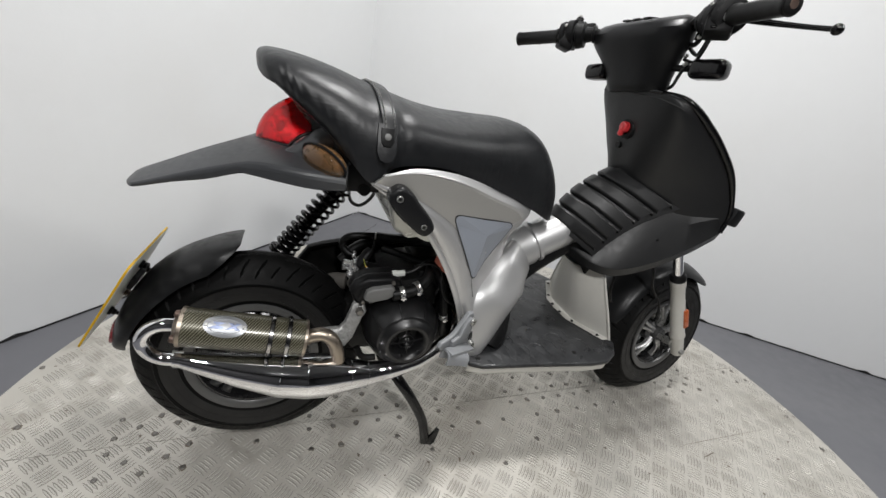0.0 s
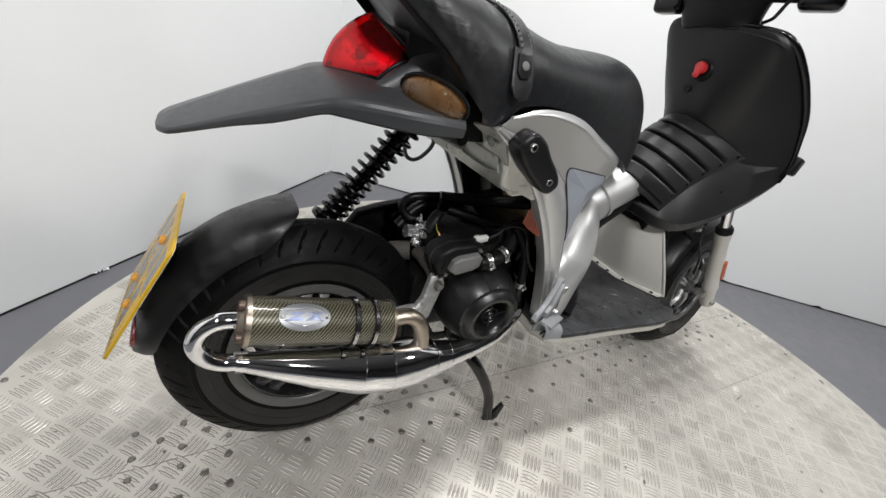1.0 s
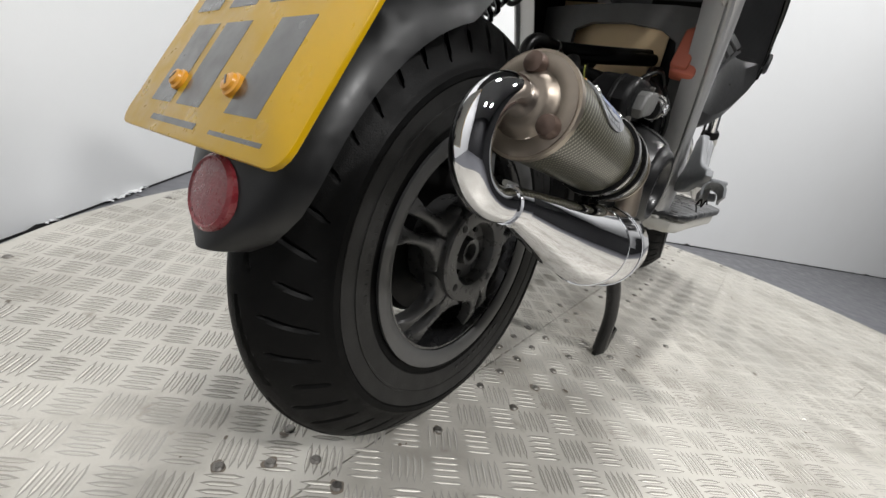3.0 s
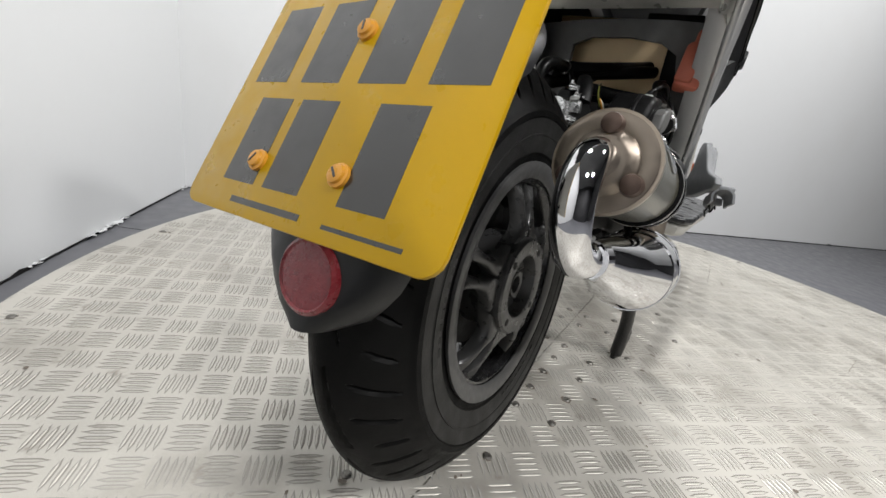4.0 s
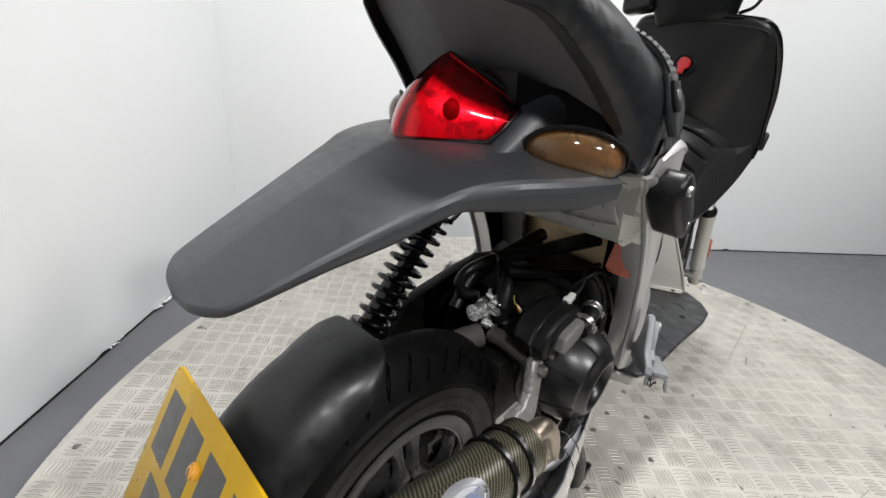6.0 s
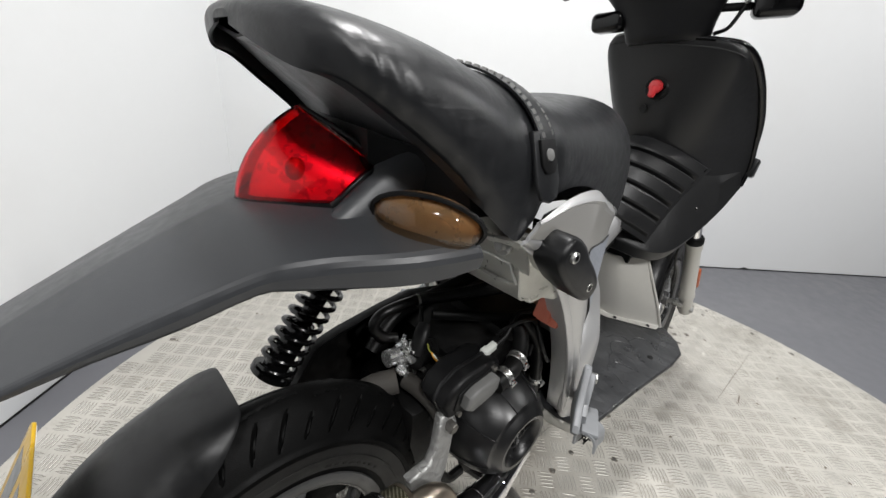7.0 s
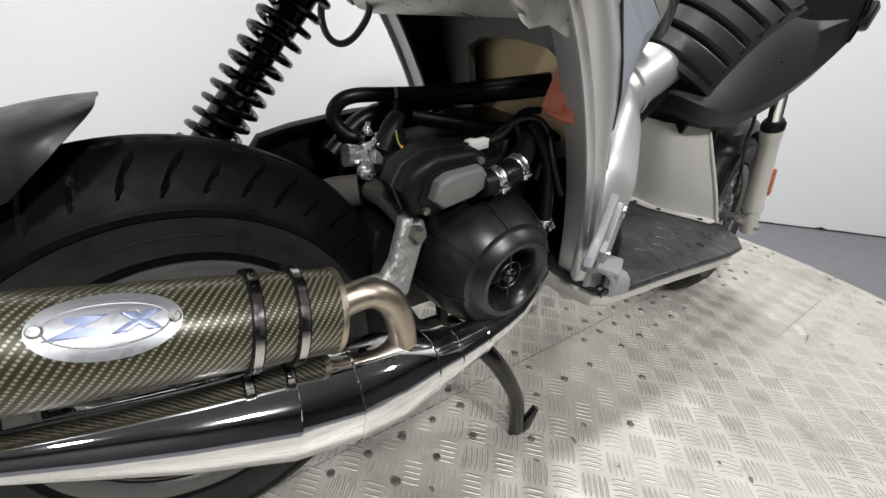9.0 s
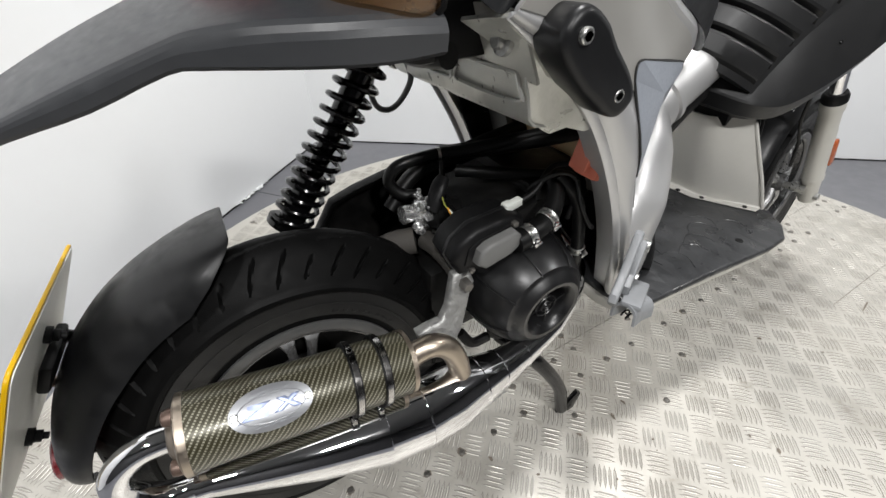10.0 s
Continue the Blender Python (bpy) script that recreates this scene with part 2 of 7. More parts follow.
def lens_material(name, color, rough):
    m = bpy.data.materials.new(name)
    m.use_nodes = True
    nt = m.node_tree
    b = nt.nodes["Principled BSDF"]
    b.inputs["Base Color"].default_value = (*color, 1)
    b.inputs["Transmission Weight"].default_value = 1.0
    b.inputs["IOR"].default_value = 1.42
    geo = nt.nodes.new("ShaderNodeNewGeometry")
    n = nt.nodes.new("ShaderNodeTexNoise")
    n.inputs["Scale"].default_value, n.inputs["Detail"].default_value = 60, 5
    nt.links.new(geo.outputs["Position"], n.inputs["Vector"])
    r = nt.nodes.new("ShaderNodeMapRange")
    r.inputs["From Min"].default_value, r.inputs["From Max"].default_value = 0.35, 0.7
    r.inputs["To Min"].default_value, r.inputs["To Max"].default_value = rough * 0.6, rough * 1.6
    nt.links.new(n.outputs["Fac"], r.inputs["Value"])
    nt.links.new(r.outputs["Result"], b.inputs["Roughness"])
    return m


REDGLASS = lens_material("clear_red_lens", (0.78, 0.006, 0.022), 0.05)
AMBERGLASS = lens_material("smoked_amber_glass", (0.23, 0.092, 0.024), 0.05)
BOWL = material("lamp_reflector_bowl", (0.62, 0.60, 0.58), 0.3, 0.5, 90, 0.15, 0.2, 120, second=(0.20, 0.19, 0.18), blotch=0.6, blotch_scale=14)
CARBZINC = material("bright_zinc_casting", (0.78, 0.79, 0.79), 0.2, 0.85, 160, 0.3, 0.6, 220)
DARKCHROME = material("polished_dark_steel", (0.42, 0.41, 0.40), 0.2, 1.0, 120, 0.15)
CASEGREY = material("dusty_grey_casting", (0.05, 0.046, 0.041), 0.75, 0.1, 60, 0.25, 0.6, 250, second=(0.07, 0.06, 0.05), blotch=0.6, blotch_scale=25)
GUARDBLACK = material("satin_guard_black", (0.0055, 0.0057, 0.0062), 0.40, 0, 60, 0.15, 0.05, 900, second=(0.013, 0.013, 0.0135), blotch=0.4, blotch_scale=10, spec=0.4)

# ---- mesh helpers ----
def link(name, bm, mat, parent=None, label="", sharp=38.0):
    me = bpy.data.meshes.new(name)
    bm.to_mesh(me)
    bm.free()
    me.materials.append(mat)
    for p in me.polygons:
        p.use_smooth = True
    me.set_sharp_from_angle(angle=radians(sharp))
    ob = new(name, me)
    if parent:
        ob.parent = parent
    if label:
        tagged(ob, label)
    return ob


def part(name, bm, mat, parent, label="", sharp=38.0):
    return link(name, bm, mat, parent, label, sharp)


def catmull(points, n):
    """n steps for each span of a smooth curve through the points (tuples of any length)."""
    pts = [np.array(p, float) for p in points]
    pts = [2 * pts[0] - pts[1], *pts, 2 * pts[-1] - pts[-2]]
    out = []
    for a, b, c, d in zip(pts, pts[1:], pts[2:], pts[3:]):
        for i in range(n):
            t = i / n
            out.append(0.5 * (2 * b + (c - a) * t + (2 * a - 5 * b + 4 * c - d) * t * t + (3 * b - a - 3 * c + d) * t ** 3))
    out.append(pts[-2])
    return out


def loft(rings, closed=True, caps=True):
    """Skin over rings that all have the same number of points."""
    bm = bmesh.new()
    rows = [[bm.verts.new(tuple(p)) for p in r] for r in rings]
    n = len(rows[0])
    for a, b in zip(rows, rows[1:]):
        for i in range(n if closed else n - 1):
            j = (i + 1) % n
            bm.faces.new((a[i], a[j], b[j], b[i]))
    if caps and closed:
        bm.faces.new(rows[0][::-1])
        bm.faces.new(rows[-1])
    bmesh.ops.recalc_face_normals(bm, faces=bm.faces)
    return bm


def frames_along(pts):
    pts = [Vector(p) for p in pts]
    tang = [(pts[min(i + 1, len(pts) - 1)] - pts[max(i - 1, 0)]).normalized() for i in range(len(pts))]
    up = Vector((0, 0, 1)) if abs(tang[0].z) < 0.9 else Vector((1, 0, 0))
    side = tang[0].cross(up).normalized()
    out = []
    for p, t in zip(pts, tang):
        side = (side - t * side.dot(t)).normalized()
        out.append((p, t, side, t.cross(side).normalized()))
    return out


def tube(points, radius, segs=12, n=6, caps=True, flat=1.0):
    """A round bar through the points; radius is one number or one for each point."""
    rad = radius if isinstance(radius, (list, tuple)) else [radius] * len(points)
    pr = catmull([(*p, r) for p, r in zip(points, rad)], n)
    fr = frames_along([p[:3] for p in pr])
    rings = []
    for (p, t, s, u), q in zip(fr, pr):
        rings.append([p + (s * math.cos(a) + u * math.sin(a) * flat) * q[3] for a in np.linspace(0, 2 * math.pi, segs, endpoint=False)])
    return loft(rings, True, caps)


def straight(points_r, segs=24, caps=True):
    """A turned bar with hard steps: (x, y, z, r) rows, joined by straight cones."""
    fr = frames_along([p[:3] for p in points_r])
    rings = [[p + (s * math.cos(a) + u * math.sin(a)) * q[3] for a in np.linspace(0, 2 * math.pi, segs, endpoint=False)] for (p, t, s, u), q in zip(fr, points_r)]
    return loft(rings, True, caps)


def lathe_y(profile, cx, cz, segs=64, closed_profile=False):
    """Turns (radius, y) rows about the line x = cx, z = cz."""
    bm = bmesh.new()
    rows = []
    for r, y in profile:
        rows.append([bm.verts.new((cx + r * math.cos(a), y, cz + r * math.sin(a))) for a in np.linspace(0, 2 * math.pi, segs, endpoint=False)])
    pairs = list(zip(rows, rows[1:]))
    if closed_profile:
        pairs.append((rows[-1], rows[0]))
    for a, b in pairs:
        for i in range(segs):
            j = (i + 1) % segs
            bm.faces.new((a[i], a[j], b[j], b[i]))
    bmesh.ops.recalc_face_normals(bm, faces=bm.faces)
    return bm


def box(sx, sy, sz, bevel=0.002, m=None, segments=2):
    bm = bmesh.new()
    bmesh.ops.create_cube(bm, size=1)
    bmesh.ops.scale(bm, vec=(sx, sy, sz), verts=bm.verts)
    if bevel:
        bmesh.ops.bevel(bm, geom=bm.edges[:], offset=bevel, segments=segments, affect="EDGES", profile=0.5)
    if m:
        bm.transform(m)
    return bm


def slab(outline, depth, bevel=0.002, m=None, segments=2):
    """A plate: an outline in x and z, from y = 0 to y = depth, with its edges rounded."""
    bm = bmesh.new()
    a = [bm.verts.new((x, 0, z)) for x, z in outline]
    b = [bm.verts.new((x, depth, z)) for x, z in outline]
    bm.faces.new(a)
    bm.faces.new(b[::-1])
    n = len(a)
    for i in range(n):
        bm.faces.new((a[i], b[i], b[(i + 1) % n], a[(i + 1) % n]))
    bmesh.ops.recalc_face_normals(bm, faces=bm.faces)
    if bevel:
        rim = [e for e in bm.edges if abs(e.verts[0].co.y - e.verts[1].co.y) < 1e-6]
        bmesh.ops.bevel(bm, geom=rim, offset=bevel, segments=segments, affect="EDGES", profile=0.5)
    if m:
        bm.transform(m)
    return bm


def disc(radius, depth, bevel=0.001, m=None, segs=20):
    """A short round plug along z, from 0 up to depth."""
    bm = straight([(0, 0, 0, radius), (0, 0, depth - bevel, radius), (0, 0, depth, radius - bevel)], segs)
    if m:
        bm.transform(m)
    return bm


def shell(grid, thickness, toward=None):
    """A curved sheet from rows of points, thickened towards the given side (else along its own normals)."""
    g = np.array([[tuple(p) for p in r] for r in grid], float)
    du, dv = np.gradient(g, axis=0), np.gradient(g, axis=1)
    nrm = np.cross(du, dv)
    nrm /= np.maximum(1e-9, np.linalg.norm(nrm, axis=2, keepdims=True))
    if toward is not None:
        if (nrm.reshape(-1, 3).mean(0) * np.array(toward, float)).sum() < 0:
            nrm = -nrm
        thickness = abs(thickness)
    h = g + nrm * thickness
    bm = bmesh.new()
    a = [[bm.verts.new(tuple(p)) for p in r] for r in g]
    b = [[bm.verts.new(tuple(p)) for p in r] for r in h]
    m, n = len(a), len(a[0])
    for i in range(m - 1):
        for j in range(n - 1):
            bm.faces.new((a[i][j], a[i][j + 1], a[i + 1][j + 1], a[i + 1][j]))
            bm.faces.new((b[i][j], b[i + 1][j], b[i + 1][j + 1], b[i][j + 1]))
    rim = [(i, 0) for i in range(m)] + [(m - 1, j) for j in range(1, n)] + [(i, n - 1) for i in range(m - 2, -1, -1)] + [(0, j) for j in range(n - 2, 0, -1)]
    for (i, j), (k, l) in zip(rim, rim[1:] + rim[:1]):
        bm.faces.new((a[i][j], a[k][l], b[k][l], b[i][j]))
    bmesh.ops.recalc_face_normals(bm, faces=bm.faces)
    return bm


def mirrored(bm):
    c = bm.copy()
    bmesh.ops.scale(c, vec=(1, -1, 1), verts=c.verts)
    bmesh.ops.reverse_faces(c, faces=c.faces)
    return c


def join(*parts):
    """Several meshes of one piece put into one."""
    me = bpy.data.meshes.new("join")
    out = bmesh.new()
    for p in parts:
        p.to_mesh(me)
        p.free()
        out.from_mesh(me)
    bpy.data.meshes.remove(me)
    return out


def facing(at, normal, spin=0.0):
    """A frame at a place whose z looks along normal."""
    q = Vector(normal).to_track_quat("Z", "Y").to_matrix().to_4x4()
    return Matrix.Translation(at) @ q @ pose(0, 0, 0, 0, 0, spin)


def thing(name, at, label, category, group="", kind=""):
    ob = new(name)
    ob.location = at
    ob.empty_display_size = 0.1
    tagged(ob, label, category, group, kind)
    return ob

# ---- the bay: two white walls that meet in a corner, grey floor, turntable ----
FLOOR_Z, CEIL_Z = -0.17, 2.85
CORNER, LEFT_END, BACK, RIGHT_END = Vector((0.56, 1.79)), Vector((-2.9, -1.46)), Vector((1.6, -5.6)), Vector((6.1, -2.46))


def wall(name, a, b, label, mat=WALL):
    d = (b - a).normalized()
    out = Vector((d.y, -d.x))
    bm = bmesh.new()
    vs = []
    for z in (FLOOR_Z + 0.006, CEIL_Z):
        for p in (a - d * 0.0, b + d * 0.0, b + d * 0.12 + out * 0.12, a - d * 0.12 + out * 0.12):
            vs.append(bm.verts.new((p.x, p.y, z)))
    for q in ((0, 1, 2, 3), (7, 6, 5, 4), (0, 4, 5, 1), (1, 5, 6, 2), (2, 6, 7, 3), (3, 7, 4, 0)):
        bm.faces.new([vs[i] for i in q])
    bmesh.ops.recalc_face_normals(bm, faces=bm.faces)
    ob = link(name, bm, mat)
    tagged(ob, label, "wall", kind="structure")
    # dark uneven strip: the shaded gap where the board stops short of the floor, put in as colour
    rng = random.Random(len(name))
    length = (b - a).length
    bm = bmesh.new()
    prev = None
    for i in range(int(length / 0.04) + 1):
        p = a + d * min(length, i * 0.04)
        h = 0.005 + 0.004 * rng.random() + (0.009 if rng.random() < 0.05 else 0)
        lo = bm.verts.new((p.x - out.x * 0.003, p.y - out.y * 0.003, FLOOR_Z))
        hi = bm.verts.new((p.x - out.x * 0.003, p.y - out.y * 0.003, FLOOR_Z + h))
        if prev:
            bm.faces.new((prev[0], lo, hi, prev[1]))
        prev = (lo, hi)
    bmesh.ops.solidify(bm, geom=bm.faces[:], thickness=0.002)
    tagged(link(name.replace("wall", "baseboard"), bm, GAPDARK), "dark uneven gap under the white wall board", "wall base", kind="structure")
    return ob


wall("wall_left", CORNER, LEFT_END, "white painted flat wall board, faintly marked")
wall("wall_right", RIGHT_END, CORNER, "white painted flat wall board with a scuffed base")
# two unseen walls added to close the room and keep reflections dark
wall("wall_back", BACK, RIGHT_END, "added unseen wall, near-black in place of an unlit workshop", DARKWALL)
wall("wall_side", LEFT_END, BACK, "added unseen wall, near-black in place of an unlit workshop", DARKWALL)


def flat(name, z, thick, mat, label, category):
    pts = [CORNER, LEFT_END, BACK, RIGHT_END]
    mid = sum(pts, Vector((0, 0))) / 4
    bm = bmesh.new()
    lo = [bm.verts.new((*(p + (p - mid).normalized() * 0.15), z)) for p in pts]
    hi = [bm.verts.new((v.co.x, v.co.y, z + thick)) for v in lo]
    bm.faces.new(lo)
    bm.faces.new(hi)
    for i in range(4):
        bm.faces.new((lo[i], lo[(i + 1) % 4], hi[(i + 1) % 4], hi[i]))
    bmesh.ops.recalc_face_normals(bm, faces=bm.faces)
    return tagged(link(name, bm, mat), label, category, kind="structure")


flat("floor", FLOOR_Z - 0.1, 0.1, GREYFLOOR, "grey painted concrete floor, worn and patched", "floor")
# ceiling is out of view, added to close the room and limit fill
flat("ceiling", CEIL_Z, 0.1, CEIL, "added unseen ceiling, darkened for the reflections", "ceiling")

floor_ob = bpy.data.objects["floor"]
wall_left, wall_right = bpy.data.objects["wall_left"], bpy.data.objects["wall_right"]
for pts, r in (([(0.155, 1.385), (0.192, 1.341), (0.225, 1.300), (0.267, 1.272), (0.330, 1.225)], 0.0022), ([(0.348, 1.254), (0.40, 1.30), (0.435, 1.338), (0.50, 1.41), (0.53, 1.446), (0.604, 1.524), (0.66, 1.60)], 0.0014), ([(-0.9, 0.20), (-0.99, 0.16), (-1.06, 0.05)], 0.0014), ([(1.9, 0.62), (2.0, 0.70), (2.06, 0.82)], 0.0012)):
    part("crack", tube([(x, y, FLOOR_Z + 0.0002) for x, y in pts], r, 6, 4, True, 0.3), GAPDARK, floor_ob)
# flaked white board edge along the foot of the left wall
rng = random.Random(12)
ldir = (LEFT_END - CORNER).normalized()
for s0, n_chips, big in ((0.50, 9, 1.0), (0.59, 10, 1.0), (0.02, 4, 0.7), (0.88, 5, 0.6), (1.35, 4, 0.6), (2.0, 3, 0.7)):
    for k in range(n_chips):
        p = CORNER + ldir * (s0 + 0.013 * k) + Vector((ldir.y, -ldir.x)) * -(0.006 + 0.012 * rng.random() * big)
        ol = [((0.006 + 0.007 * rng.random()) * big * math.cos(a), (0.004 + 0.006 * rng.random()) * big * math.sin(a)) for a in np.linspace(0, 2 * math.pi, 7, endpoint=False)]
        chip = slab(ol, 0.002, 0.0, Matrix.Translation((p.x, p.y, FLOOR_Z + 0.006 + 0.008 * rng.random())) @ pose(0, 0, 0, rng.uniform(50, 120), rng.uniform(-25, 25), rng.uniform(0, 180)))
        part("paint_flake", chip, WALL, wall_left)

DC, DR = Vector((0.644, -0.16)), 1.204
SEAM = -0.05
turntable = thing("turntable", (DC.x, DC.y, FLOOR_Z), "round turntable decked in worn aluminium tread plate", "turntable")
TT = Vector((DC.x, DC.y, FLOOR_Z))


def half_deck(sign):
    y0 = SEAM + sign * 0.0010
    dy = y0 - DC.y
    half = math.sqrt(DR * DR - dy * dy)
    a0 = math.atan2(dy, half)
    a1 = math.pi - a0
    if sign > 0:
        angles = np.linspace(a0, a1, 90)
    else:
        angles = np.linspace(a1, a0 + 2 * math.pi, 110)
    bm = bmesh.new()
    top = [bm.verts.new((DR * math.cos(a), DR * math.sin(a), -FLOOR_Z)) for a in angles]
    bot = [bm.verts.new((v.co.x, v.co.y, -FLOOR_Z - 0.006)) for v in top]
    bm.faces.new(top)
    bm.faces.new(bot[::-1])
    n = len(top)
    for i in range(n):
        bm.faces.new((top[i], bot[i], bot[(i + 1) % n], top[(i + 1) % n]))
    bmesh.ops.recalc_face_normals(bm, faces=bm.faces)
    return bm


part("deck_plate", half_deck(1), DECK, turntable)
part("deck_plate", half_deck(-1), DECK, turntable)
part("deck_skirt", straight([(0, 0, 0.0, DR - 0.03), (0, 0, -FLOOR_Z - 0.007, DR - 0.012)], 96), MATTE, turntable, "dark skirt under the deck")


def tread_bars():
    """Groups of five raised lens-shaped bars, each group turned across its neighbours."""
    pitch, length, wide, high = 0.0470, 0.0385, 0.0040, 0.0010
    turn = radians(-45)
    c, s = math.cos(turn), math.sin(turn)
    shape = np.array([(-0.5, 0, -0.1), (-0.22, -0.5, -0.1), (0.22, -0.5, -0.1), (0.5, 0, -0.1), (0.22, 0.5, -0.1), (-0.22, 0.5, -0.1), (-0.26, 0, 1), (0.26, 0, 1)])
    shape = shape * (length, wide, high)
    tris = np.array([(0, 1, 6), (1, 2, 7), (1, 7, 6), (2, 3, 7), (3, 4, 7), (4, 5, 6), (4, 6, 7), (5, 0, 6)])
    verts, faces, k = [], [], 0
    low_v, low_f = [], []
    # dark outline shifted to one edge: grime plus the bar's shade, painted flat
    flat_shape = np.array([(-0.54, 0, 0), (-0.24, -0.72, 0), (0.24, -0.72, 0), (0.54, 0, 0), (0.24, 0.72, 0), (-0.24, 0.72, 0)]) * (length, wide, 1) + (0, 0.0006, 0.00025)
    n = int(DR / pitch) + 2
    for i in range(-n, n + 1):
        for j in range(-n, n + 1):
            u, v = (i + 0.3) * pitch, (j + 0.1) * pitch
            cx, cy = u * c - v * s, u * s + v * c
            if cx * cx + cy * cy > (DR - 0.022) ** 2:
                continue
            if abs(cy + DC.y - SEAM) < 0.012:
                continue
            for b in range(5):
                off = (b - 2) * 0.0086
                p = shape + (0, off, 0) if (i + j) % 2 else np.stack((shape[:, 1] + off, shape[:, 0], shape[:, 2]), 1)
                q = np.stack((cx + p[:, 0] * c - p[:, 1] * s, cy + p[:, 0] * s + p[:, 1] * c, p[:, 2] - FLOOR_Z), 1)
                verts.append(q)
                faces.append((tris if (i + j) % 2 else tris[:, ::-1]) + k)
                k += 8
                p = flat_shape + (0, off, 0) if (i + j) % 2 else np.stack((flat_shape[:, 1] + off, flat_shape[:, 0], flat_shape[:, 2]), 1)
                low_v.append(np.stack((cx + p[:, 0] * c - p[:, 1] * s, cy + p[:, 0] * s + p[:, 1] * c, p[:, 2] - FLOOR_Z), 1))
                ring = [6 * len(low_f) + q for q in range(6)]
                low_f.append(ring if (i + j) % 2 else ring[::-1])
    me = bpy.data.meshes.new("tread_pattern")
    me.from_pydata(np.concatenate(verts).tolist(), [], np.concatenate(faces).tolist())
    me.materials.append(DECK)
    for p in me.polygons:
        p.use_smooth = False
    ob = new("tread_pattern", me)
    ob.parent = turntable
    tagged(ob, "raised five-bar tread pattern", kind="stuff")
    me = bpy.data.meshes.new("tread_dirt")
    me.from_pydata(np.concatenate(low_v).tolist(), [], low_f)
    me.materials.append(BARGRIMESHADE)
    ob = new("tread_dirt", me)
    ob.parent = turntable
    tagged(ob, "grime and painted-in shade round the tread bars", kind="stuff")


tread_bars()


def rivets():
    """Rows of screws each side of the joint, in runs of (first x, step, count) at each y."""
    bm = straight([(0, 0, -0.001, 0.0062), (0, 0, 0.0012, 0.0062), (0, 0, 0.0030, 0.0046), (0, 0, 0.0034, 0.0026), (0, 0, 0.0018, 0.0020)], 12)
    first = part("rivet", bm, RIVETSTEEL, turntable)
    blot = bmesh.new()
    vs = [blot.verts.new((0.0078 * (1 + 0.2 * math.sin(3 * a + 1)) * math.cos(a), 0.0078 * (1 + 0.2 * math.sin(2 * a)) * math.sin(a), 0.0004)) for a in np.linspace(0, 2 * math.pi, 18, endpoint=False)]
    blot.faces.new(vs)
    first_stain = part("rivet_stain", blot, STAIN, turntable)
    runs = [
        (-0.130, -0.247, 0.081, 3), (-0.096, -0.204, 0.080, 2), (-0.069, -0.245, 0.081, 3), (-0.028, -0.243, 0.081, 3), (-0.002, -0.200, 0.080, 2), (0.026, -0.242, 0.081, 3),
        (-0.133, 0.192, 0.0735, 4), (-0.073, 0.189, 0.0605, 5), (-0.031, 0.191, 0.0605, 5), (0.025, 0.191, 0.0735, 4), (-0.07, 0.551, 0.060, 2), (-0.026, 0.554, 0.060, 2), (-0.129, 0.573, 0.082, 2),
        (-0.130, 0.736, 0.098, 1), (-0.130, 0.853, 0.0745, 5), (-0.073, 0.790, 0.0595, 7), (-0.031, 0.790, 0.0590, 7), (0.024, 0.844, 0.0745, 5),
        (-0.129, 1.389, 0.082, 3), (-0.099, 1.432, 0.082, 2), (-0.073, 1.388, 0.080, 3), (-0.032, 1.388, 0.079, 3), (0.024, 1.388, 0.080, 3), (-0.120, 1.767, 0.049, 2), (-0.068, 1.755, 0.049, 2),
        (-0.263, 0.680, 0, 1), (-0.209, 0.808, 0, 1), (-0.189, 0.496, 0, 1), (-0.088, 0.065, 0, 1), (0.038, -0.445, 0, 1), (0.233, -0.479, 0, 1), (-0.42, 1.78, 0, 1), (-0.29, 1.80, 0, 1), (0.60, -0.24, 0, 1), (0.86, 0.08, 0, 1)]
    spots = [(x0 + dx * i, y) for y, x0, dx, n in runs for i in range(n)]
    for i, (x, y) in enumerate(spots):
        ob = first if i == 0 else first.copy()
        if i:
            scene.collection.objects.link(ob)
        ob.location = (x - TT.x, y - TT.y, -FLOOR_Z)
        ob.rotation_euler = (0, 0, i * 1.7)
        st = first_stain if i == 0 else first_stain.copy()
        if i:
            scene.collection.objects.link(st)
        st.location = (x - TT.x, y - TT.y, -FLOOR_Z)
        st.rotation_euler = (0, 0, i * 2.3)
        st.scale = (0.75 + 0.4 * ((i * 7) % 5) / 5,) * 3



# ---- the scooter: front towards +x, right side towards -y ----
scooter = thing("scooter", (0, 0, 0), "black and silver motor scooter with chrome exhaust, parked on its stand", "scooter")


def group(name, label=""):
    """An empty part that gathers its pieces."""
    ob = new(name)
    ob.empty_display_size = 0.05
    ob.parent = scooter
    if label:
        tagged(ob, label)
    return ob


